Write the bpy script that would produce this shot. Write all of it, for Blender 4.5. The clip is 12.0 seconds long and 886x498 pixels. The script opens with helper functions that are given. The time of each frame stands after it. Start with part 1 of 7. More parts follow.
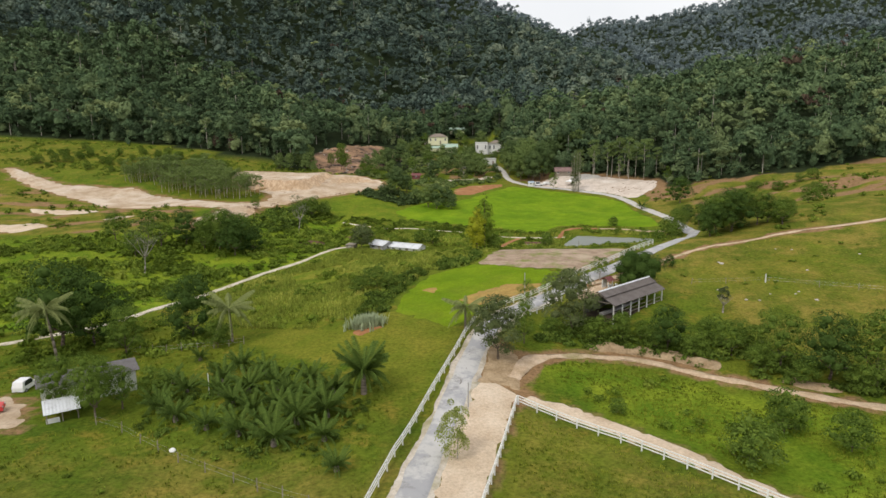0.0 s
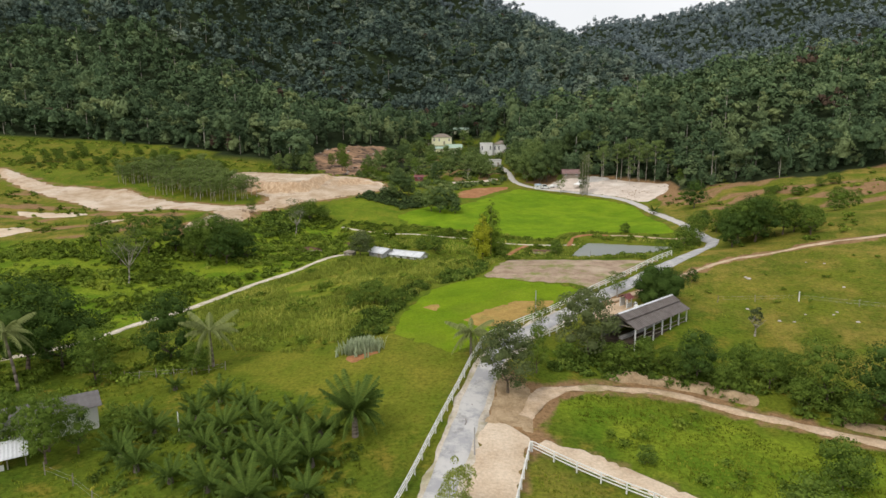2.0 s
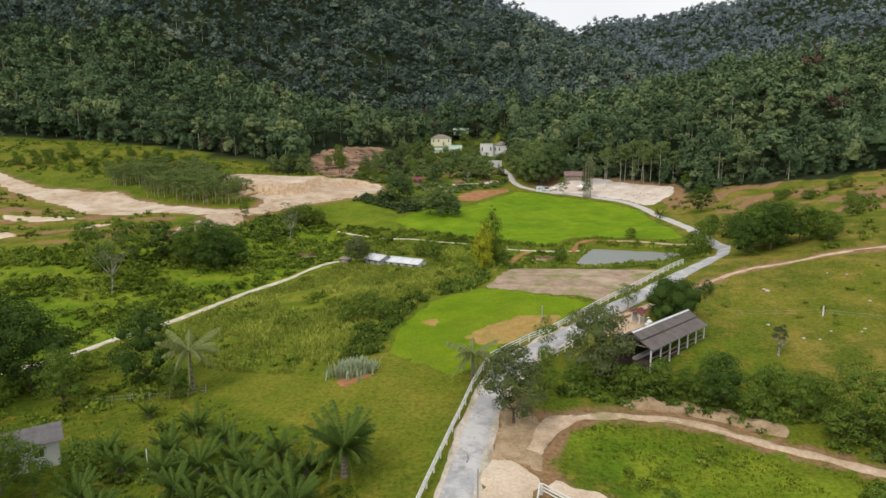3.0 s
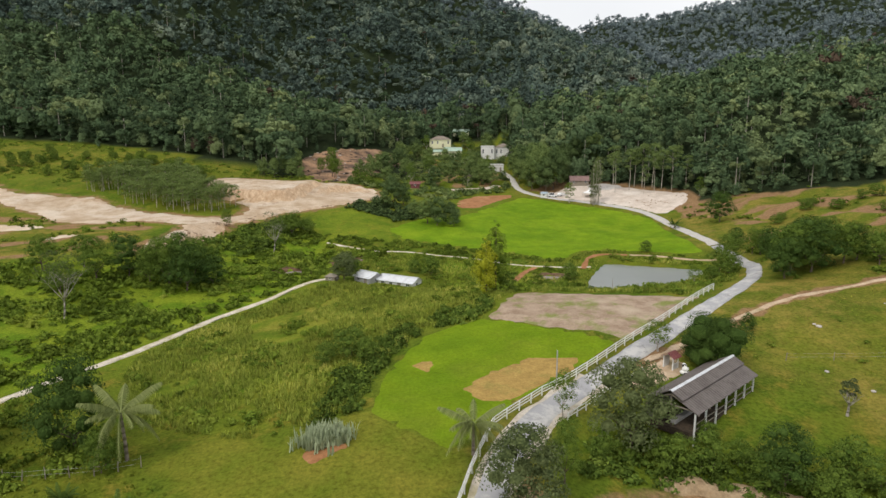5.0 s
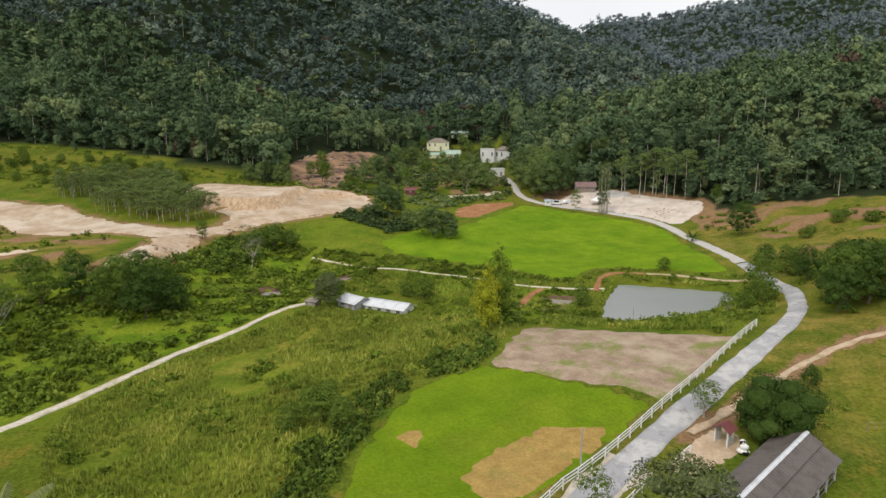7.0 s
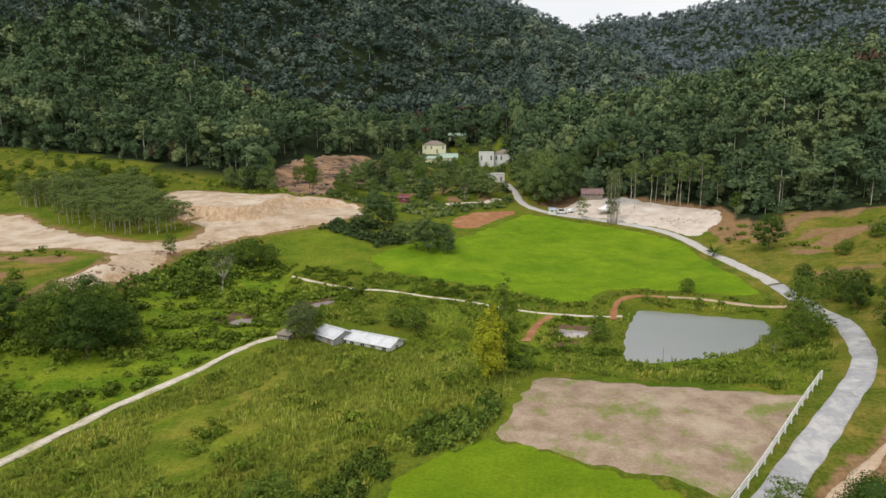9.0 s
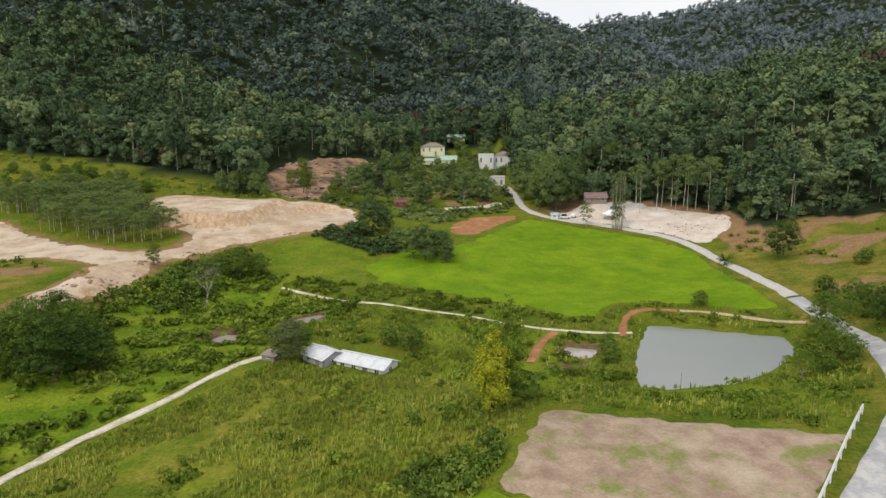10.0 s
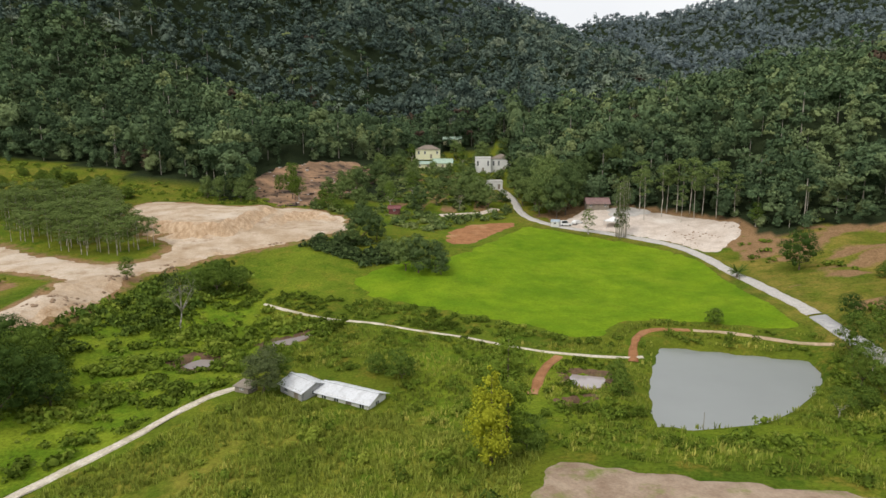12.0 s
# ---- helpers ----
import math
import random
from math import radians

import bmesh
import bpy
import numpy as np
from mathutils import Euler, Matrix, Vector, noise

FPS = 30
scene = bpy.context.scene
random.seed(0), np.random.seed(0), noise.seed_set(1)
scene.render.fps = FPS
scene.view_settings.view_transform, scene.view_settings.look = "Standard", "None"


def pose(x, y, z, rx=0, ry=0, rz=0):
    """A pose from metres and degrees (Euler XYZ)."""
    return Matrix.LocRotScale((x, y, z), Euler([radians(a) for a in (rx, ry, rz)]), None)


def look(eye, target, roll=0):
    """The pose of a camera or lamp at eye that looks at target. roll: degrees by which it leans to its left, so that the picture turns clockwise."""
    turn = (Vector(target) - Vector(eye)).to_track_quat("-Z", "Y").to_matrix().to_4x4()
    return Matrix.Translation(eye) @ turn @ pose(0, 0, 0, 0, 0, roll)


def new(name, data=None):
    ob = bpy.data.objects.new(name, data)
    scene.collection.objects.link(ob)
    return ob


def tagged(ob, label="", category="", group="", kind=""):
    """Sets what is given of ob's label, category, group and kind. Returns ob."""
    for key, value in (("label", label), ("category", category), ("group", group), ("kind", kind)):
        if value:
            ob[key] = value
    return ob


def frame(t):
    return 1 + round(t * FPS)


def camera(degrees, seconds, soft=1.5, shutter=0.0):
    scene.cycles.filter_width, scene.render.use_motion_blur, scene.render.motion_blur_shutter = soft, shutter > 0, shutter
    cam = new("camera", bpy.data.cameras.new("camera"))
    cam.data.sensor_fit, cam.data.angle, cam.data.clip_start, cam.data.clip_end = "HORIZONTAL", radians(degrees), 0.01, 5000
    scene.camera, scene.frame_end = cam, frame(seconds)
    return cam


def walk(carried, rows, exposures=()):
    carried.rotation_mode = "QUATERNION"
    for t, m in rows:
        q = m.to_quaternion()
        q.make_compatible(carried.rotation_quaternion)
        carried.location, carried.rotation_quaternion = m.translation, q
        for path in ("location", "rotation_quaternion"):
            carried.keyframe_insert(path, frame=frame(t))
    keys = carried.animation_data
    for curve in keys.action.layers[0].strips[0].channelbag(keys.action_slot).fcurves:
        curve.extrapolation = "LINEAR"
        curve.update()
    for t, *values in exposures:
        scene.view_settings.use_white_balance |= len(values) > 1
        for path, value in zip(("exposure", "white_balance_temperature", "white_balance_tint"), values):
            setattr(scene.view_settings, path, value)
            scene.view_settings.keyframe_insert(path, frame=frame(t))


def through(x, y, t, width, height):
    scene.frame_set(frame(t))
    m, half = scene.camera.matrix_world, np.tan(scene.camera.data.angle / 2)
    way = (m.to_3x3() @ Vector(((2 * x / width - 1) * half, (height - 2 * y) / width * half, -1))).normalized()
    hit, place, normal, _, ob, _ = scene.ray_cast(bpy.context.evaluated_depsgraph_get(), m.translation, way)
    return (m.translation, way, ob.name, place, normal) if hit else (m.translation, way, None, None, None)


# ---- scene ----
cam = camera(72.2, 12.0)
PATH = [
    (0, (1.696, 4.409, 26.082), (1.583, 6.377, 25.746), -0.5),
    (0.5, (1.611, 6.036, 26.192), (1.49, 8.004, 25.855), -0.4),
    (1, (1.439, 8.096, 26.422), (1.316, 10.063, 26.084), -0.4),
    (1.5, (1.295, 10.663, 26.643), (1.172, 12.63, 26.306), -0.3),
    (2, (1.186, 13.576, 26.94), (1.062, 15.543, 26.601), -0.3),
    (2.5, (0.991, 16.742, 27.257), (0.868, 18.709, 26.918), -0.3),
    (4.5, (0.464, 31.553, 28.313), (0.343, 33.52, 27.974), -0.1),
    (5, (0.465, 35.49, 28.813), (0.343, 37.457, 28.473), -0.1),
    (5.5, (0.355, 39.486, 29.273), (0.234, 41.453, 28.932), -0.1),
    (6, (0.319, 43.68, 29.645), (0.198, 45.647, 29.304), -0.0),
    (6.5, (0.194, 47.883, 29.977), (0.074, 49.851, 29.636), -0.0),
    (7, (0.101, 52.17, 30.231), (-0.017, 54.137, 29.891), -0.0),
    (9, (-0.289, 69.539, 31.418), (-0.4, 71.507, 31.08), 0.0),
    (9.5, (-0.366, 73.704, 31.925), (-0.476, 75.672, 31.586), -0.0),
    (10, (-0.417, 77.35, 32.233), (-0.526, 79.319, 31.896), -0.1),
    (10.5, (-0.423, 80.408, 32.565), (-0.53, 82.377, 32.228), -0.1),
    (11, (-0.331, 83.003, 32.864), (-0.437, 84.972, 32.527), -0.2),
    (11.5, (-0.267, 85.204, 33.16), (-0.37, 87.173, 32.824), -0.2),
    (12, (-0.263, 87.14, 33.292), (-0.363, 89.109, 32.957), -0.2),
]
walk(cam, [(t, look(eye, target, roll)) for t, eye, target, roll in PATH])

# ---- daylight ----
SUN_UP, SUN_AZ = 52.0, 215.0          # degrees above the horizon; clockwise from the valley's head
world = bpy.data.worlds.new("overcast_sky")
scene.world = world
world.use_nodes = True
wt = world.node_tree
sky = wt.nodes.new("ShaderNodeTexSky")
sky.sky_type, sky.sun_disc = "NISHITA", False
sky.sun_elevation, sky.sun_rotation = radians(SUN_UP), radians(SUN_AZ)
sky.air_density, sky.dust_density, sky.ozone_density = 1.0, 6.0, 1.0
# a thin bright cloud layer over most of the sky
coord, clouds, cover, veil = (wt.nodes.new(k) for k in ("ShaderNodeTexCoord", "ShaderNodeTexNoise", "ShaderNodeMapRange", "ShaderNodeMix"))
clouds.inputs["Scale"].default_value, clouds.inputs["Detail"].default_value = 2.2, 5.0
cover.inputs["To Min"].default_value, cover.inputs["To Max"].default_value = 0.62, 1.0
veil.data_type = "RGBA"
veil.inputs[7].default_value = (8.3, 8.3, 8.3, 1)
wt.links.new(coord.outputs["Generated"], clouds.inputs["Vector"])
wt.links.new(clouds.outputs["Fac"], cover.inputs["Value"])
wt.links.new(cover.outputs["Result"], veil.inputs[0])
wt.links.new(sky.outputs[0], veil.inputs[6])
wt.links.new(veil.outputs[2], wt.nodes["Background"].inputs[0])
wt.nodes["Background"].inputs[1].default_value = 0.115
sun = new("sun", bpy.data.lights.new("sun", "SUN"))
sun.data.energy, sun.data.angle, sun.data.color = 1.2, radians(14), (1.0, 0.95, 0.86)
_d = Vector((math.sin(radians(SUN_AZ)) * math.cos(radians(SUN_UP)), math.cos(radians(SUN_AZ)) * math.cos(radians(SUN_UP)), math.sin(radians(SUN_UP))))
sun.matrix_world = look(_d * 300, (0, 0, 0))
scene.view_settings.exposure = 0.2

# ---- materials ----
class Nodes:
    """A little shorthand for a material's node tree."""

    def __init__(self, name):
        self.mat = bpy.data.materials.new(name)
        self.mat.use_nodes = True
        self.t = self.mat.node_tree
        self.t.nodes.clear()
        self.out = self.add("ShaderNodeOutputMaterial")

    def add(self, kind, **values):
        n = self.t.nodes.new(kind)
        for k, v in values.items():
            n.inputs[k.replace("_", " ")].default_value = v
        return n

    def link(self, a, b):
        self.t.links.new(a, b)

    def coords(self):
        return self.add("ShaderNodeTexCoord").outputs["Object"]

    def place(self):
        return self.add("ShaderNodeNewGeometry").outputs["Position"]

    def noise(self, size, detail=4.0, rough=0.6, vec=None):
        n = self.add("ShaderNodeTexNoise", Scale=1.0 / size, Detail=detail, Roughness=rough)
        self.link(vec if vec is not None else self.place(), n.inputs["Vector"])
        return n.outputs["Fac"]

    def ramp(self, fac, stops):
        n = self.add("ShaderNodeValToRGB")
        el = n.color_ramp.elements
        while len(el) < len(stops):
            el.new(0.5)
        for e, (p, c) in zip(el, stops):
            e.position, e.color = p, (*c, 1) if not np.isscalar(c) else (c, c, c, 1)
        self.link(fac, n.inputs[0])
        return n.outputs[0]

    def mix(self, fac, a, b, how="MIX"):
        n = self.t.nodes.new("ShaderNodeMix")
        n.data_type, n.blend_type = "RGBA", how
        for sock, v in ((n.inputs[0], fac), (n.inputs[6], a), (n.inputs[7], b)):
            if isinstance(v, bpy.types.NodeSocket):
                self.link(v, sock)
            else:
                sock.default_value = v if np.isscalar(v) else (*v, 1)
        return n.outputs[2]

    def math(self, how, a, b=0.5):
        n = self.t.nodes.new("ShaderNodeMath")
        n.operation = how
        for sock, v in zip(n.inputs, (a, b)):
            if isinstance(v, bpy.types.NodeSocket):
                self.link(v, sock)
            else:
                sock.default_value = v
        return n.outputs[0]

    def attr(self, name):
        n = self.t.nodes.new("ShaderNodeAttribute")
        n.attribute_name = name
        return n.outputs["Fac"]

    def island(self):
        return self.add("ShaderNodeNewGeometry").outputs["Random Per Island"]

    def per_object(self):
        return self.add("ShaderNodeObjectInfo").outputs["Random"]

    def surface(self, color, rough=0.8, metal=0.0, bump=None, strength=0.4, depth=0.1, spec=0.3, clear=0.0):
        p = self.add("ShaderNodeBsdfPrincipled")
        for key, v in (("Base Color", color), ("Roughness", rough)):
            if isinstance(v, bpy.types.NodeSocket):
                self.link(v, p.inputs[key])
            else:
                p.inputs[key].default_value = v if np.isscalar(v) else (*v, 1)
        p.inputs["Metallic"].default_value = metal
        p.inputs["Specular IOR Level"].default_value = spec
        if bump is not None:
            b = self.add("ShaderNodeBump", Strength=strength, Distance=depth)
            self.link(bump, b.inputs["Height"])
            self.link(b.outputs[0], p.inputs["Normal"])
        if clear:
            tr = self.add("ShaderNodeBsdfTranslucent")
            if isinstance(color, bpy.types.NodeSocket):
                self.link(color, tr.inputs[0])
            m = self.add("ShaderNodeMixShader", Fac=clear)
            self.link(p.outputs[0], m.inputs[1])
            self.link(tr.outputs[0], m.inputs[2])
            self.link(m.outputs[0], self.out.inputs[0])
        else:
            self.link(p.outputs[0], self.out.inputs[0])
        return self.mat


def plain(name, color, rough=0.7, metal=0.0, vary=0.25, size=0.6, spec=0.3):
    """Painted, cast or sawn surface with weathering at two scales."""
    n = Nodes(name)
    v = n.coords()
    dark = tuple(c * (1 - vary) for c in color)
    c = n.mix(n.noise(size, 5, .65, v), dark, tuple(min(1, c * (1 + vary * .5)) for c in color))
    c = n.mix(n.ramp(n.noise(size * 4, 3, .5, v), ((.45, 0.0), (.7, 1.0))), c, tuple(x * (1 - vary * .8) for x in color))
    return n.surface(c, rough, metal, n.noise(size * .2, 3, .6, v), .15, .02, spec)


def foliage(name, dark, light, warm, through=0.22, flush=None, leafy=0):
    """Leaves: every clump, plant and leaf a little different. tone lies on the mesh, one value to a plant."""
    n = Nodes(name)
    c = n.mix(n.island(), dark, light)
    tone = n.attr("tone")
    c = n.mix(n.ramp(tone, ((.55, 0.0), (1.0, .75))), c, warm)
    c = n.mix(n.math("MULTIPLY", n.per_object(), .35), c, light)
    c = n.mix(1.0, c, n.ramp(tone, ((.0, .5), (.5, 1.0), (1.0, 1.3))), "MULTIPLY")
    if flush is not None:
        c = n.mix(n.math("GREATER_THAN", tone, 1.1), c, n.mix(n.island(), tuple(x * .6 for x in flush), flush))
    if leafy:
        # the small broken shade of single boughs, painted into the colour by noise
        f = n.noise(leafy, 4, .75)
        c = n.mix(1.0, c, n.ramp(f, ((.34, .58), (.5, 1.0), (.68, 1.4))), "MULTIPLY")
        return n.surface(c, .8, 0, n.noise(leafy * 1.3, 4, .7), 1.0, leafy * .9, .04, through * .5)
    return n.surface(c, .75, 0, None, spec=.05, clear=through)


def grassland(name, greens, dry, soil, patch=9.0, amount=.5, fine=.35):
    """Turf seen from the air: broad patches, tussocks and blades."""
    n = Nodes(name)
    c = n.mix(n.ramp(n.noise(patch, 4, .6), ((.35, 0.0), (.66, 1.0))), *greens)
    c = n.mix(n.math("MULTIPLY", n.ramp(n.noise(patch * 2.3, 5, .65), ((.5, 0.0), (.72, 1.0))), amount), c, dry)
    c = n.mix(n.ramp(n.noise(patch * .8, 6, .7), ((.66, 0.0), (.76, .8))), c, soil)
    blades = n.noise(fine, 6, .75)
    c = n.mix(1.0, c, n.ramp(blades, ((.3, .74), (.52, 1.0), (.75, 1.2))), "MULTIPLY")
    c = n.mix(1.0, c, n.ramp(n.noise(2.8, 4, .6), ((.32, .89), (.68, 1.08))), "MULTIPLY")
    h = n.math("ADD", n.math("MULTIPLY", blades, .5), n.math("MULTIPLY", n.noise(1.6, 4, .6), 1.0))
    return n.surface(c, .95, 0, h, .9, .35, .03)


def earth(name, light, dark, stain, size=3.0, depth=.12):
    n = Nodes(name)
    c = n.mix(n.ramp(n.noise(size, 6, .65), ((.35, 0.0), (.65, 1.0))), dark, light)
    c = n.mix(n.ramp(n.noise(size * 3, 4, .6), ((.52, 0.0), (.7, .85))), c, stain)
    c = n.mix(1.0, c, n.ramp(n.noise(.3, 5, .7), ((.3, .75), (.7, 1.15))), "MULTIPLY")
    return n.surface(c, .95, 0, n.noise(size * .3, 6, .7), .8, depth, .1)


def cut_earth():
    """Freshly dug sandy loam: pale where it is trodden and flat, ochre and streaked where it is cut, brown where topsoil was pushed about."""
    n = Nodes("dug_sandy_soil")
    c = n.mix(n.ramp(n.noise(7, 6, .65), ((.38, 0.0), (.62, 1.0))), (.40, .30, .20), (.56, .455, .35))
    c = n.mix(n.ramp(n.noise(16, 5, .65), ((.5, 0.0), (.62, .8))), c, (.61, .525, .43))
    c = n.mix(n.ramp(n.noise(5.2, 7, .72), ((.56, 0.0), (.66, .85))), c, (.30, .205, .13))
    g = n.add("ShaderNodeNewGeometry")
    z = n.add("ShaderNodeSeparateXYZ")
    n.link(g.outputs["True Normal"], z.inputs[0])
    m = n.add("ShaderNodeMapping")
    m.inputs["Scale"].default_value = (1, 1, .12)
    n.link(n.place(), m.inputs["Vector"])
    rills = n.noise(1.1, 5, .7, m.outputs[0])
    steep = n.ramp(z.outputs[2], ((.82, 1.0), (.97, 0.0)))
    c = n.mix(steep, c, n.mix(n.ramp(rills, ((.35, 0.0), (.65, 1.0))), (.36, .235, .135), (.60, .45, .31)))
    c = n.mix(n.ramp(n.noise(3.4, 6, .7), ((.66, 0.0), (.73, .8))), c, (.15, .17, .05))
    c = n.mix(1.0, c, n.ramp(n.noise(.35, 5, .7), ((.3, .78), (.7, 1.12))), "MULTIPLY")
    return n.surface(c, .95, 0, n.math("ADD", n.noise(1.2, 6, .7), rills), .9, .2, .1)


def field_soil():
    """Dry ploughed soil with faint furrows and thin new grass."""
    n = Nodes("ploughed_soil")
    c = n.mix(n.ramp(n.noise(2.6, 6, .65), ((.35, 0.0), (.65, 1.0))), (.26, .185, .13), (.40, .31, .23))
    c = n.mix(n.ramp(n.noise(6.5, 5, .65), ((.5, 0.0), (.60, .85))), c, (.17, .205, .045))
    c = n.mix(n.ramp(n.noise(9, 4, .6), ((.56, 0.0), (.72, .8))), c, (.46, .38, .28))
    w = n.add("ShaderNodeTexWave", Scale=.9, Distortion=2.5, Detail=2.0)
    m = n.add("ShaderNodeMapping")
    m.inputs["Rotation"].default_value = (0, 0, radians(-40))
    n.link(n.place(), m.inputs["Vector"])
    n.link(m.outputs[0], w.inputs["Vector"])
    c = n.mix(1.0, c, n.ramp(w.outputs["Fac"], ((.2, .985), (.8, 1.015))), "MULTIPLY")
    c = n.mix(1.0, c, n.ramp(n.noise(.3, 5, .7), ((.3, .8), (.7, 1.12))), "MULTIPLY")
    return n.surface(c, .95, 0, n.math("ADD", n.math("MULTIPLY", w.outputs["Fac"], .15), n.noise(.8, 6, .7)), .7, .1, .1)


def ground_cover():
    """The valley floor. dry, lush and soil lie on the sheet and say what grows where."""
    n = Nodes("valley_ground")
    c = n.mix(n.ramp(n.noise(11, 5, .62), ((.36, 0.0), (.64, 1.0))), (.072, .120, .013), (.142, .190, .019))
    c = n.mix(n.ramp(n.noise(37, 4, .6), ((.42, 0.0), (.68, .7))), c, (.170, .174, .021))
    c = n.mix(n.ramp(n.noise(3.6, 5, .68), ((.52, 0.0), (.66, .75))), c, (.215, .178, .030))
    c = n.mix(n.ramp(n.noise(4.7, 5, .66), ((.54, 0.0), (.68, .8))), c, (.056, .112, .010))
    c = n.mix(n.attr("lush"), c, n.mix(n.ramp(n.noise(6, 4, .6), ((.4, 0.0), (.6, 1.0))), (.110, .19, .014), (.22, .285, .024)))
    dry = n.mix(n.ramp(n.noise(6, 6, .68), ((.40, 0.0), (.60, 1.0))), (.100, .130, .017), (.275, .215, .050))
    c = n.mix(n.math("MULTIPLY", n.attr("dry"), n.ramp(n.noise(13, 5, .62), ((.34, .12), (.6, 1.0)))), c, dry)
    mown = n.mix(n.ramp(n.noise(9, 4, .6), ((.36, 0.0), (.64, 1.0))), (.128, .165, .017), (.205, .20, .028))
    c = n.mix(n.ramp(n.math("ADD", n.attr("mown"), n.math("MULTIPLY", n.noise(1.6, 4, .6), .5)), ((.55, 0.0), (.95, 1.0))), c, mown)
    bare = n.mix(n.noise(2.5, 5, .65), (.20, .115, .055), (.37, .24, .13))
    spots = n.math("ADD", n.attr("soil"), n.ramp(n.noise(5, 6, .7), ((.64, 0.0), (.8, .45))))
    c = n.mix(n.ramp(n.math("MULTIPLY", spots, n.ramp(n.noise(3.1, 5, .7), ((.25, .3), (.6, 1.3)))), ((.3, 0.0), (.6, 1.0))), c, bare)
    # forest litter, darkened further to paint the shade between and under the crowns
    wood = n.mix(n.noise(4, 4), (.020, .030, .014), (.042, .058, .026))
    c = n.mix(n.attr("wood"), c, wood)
    blades = n.noise(.45, 7, .75)
    c = n.mix(1.0, c, n.ramp(blades, ((.3, .44), (.52, .92), (.75, 1.32))), "MULTIPLY")
    h = n.math("ADD", n.math("MULTIPLY", blades, .4), n.noise(2.2, 5, .65))
    return n.surface(c, .95, 0, h, 1.0, .4, .02)


def tarmac():
    n = Nodes("worn_tarmac")
    c = n.mix(n.noise(.9, 6, .7), (.30, .30, .312), (.37, .37, .38))
    c = n.mix(n.ramp(n.noise(3.6, 6, .72), ((.47, 0.0), (.58, .9))), c, (.49, .48, .465))
    c = n.mix(n.ramp(n.noise(2.1, 6, .75), ((.56, 0.0), (.66, .7))), c, (.22, .215, .21))
    return n.surface(c, .85, 0, n.noise(.12, 5, .7), .4, .03, .3)


def still_water(name, mud, rough):
    n = Nodes(name)
    c = n.mix(n.noise(9, 3), mud, tuple(x * 1.25 for x in mud))
    return n.surface(c, rough, 0, n.noise(.7, 3, .5), .05, .02, .9)


def sheet_metal(name, light, rust):
    n = Nodes(name)
    v = n.coords()
    c = n.mix(n.ramp(n.noise(1.3, 6, .7, v), ((.45, 0.0), (.66, 1.0))), light, rust)
    c = n.mix(n.ramp(n.noise(.25, 4, .7, v), ((.5, 0.0), (.8, .5))), c, tuple(x * .5 for x in rust))
    return n.surface(c, .5, .15, n.noise(.1, 3, .6, v), .1, .01, .4)


def pied_paint():
    """White gloss paint with large black patches."""
    n = Nodes("pied_paint")
    v = n.coords()
    c = n.mix(n.ramp(n.noise(.55, 2, .4, v), ((.53, 0.0), (.56, 1.0))), (.80, .80, .78), (.02, .02, .022))
    return n.surface(c, .45, 0, n.noise(.1, 3, .6, v), .1, .01, .4)


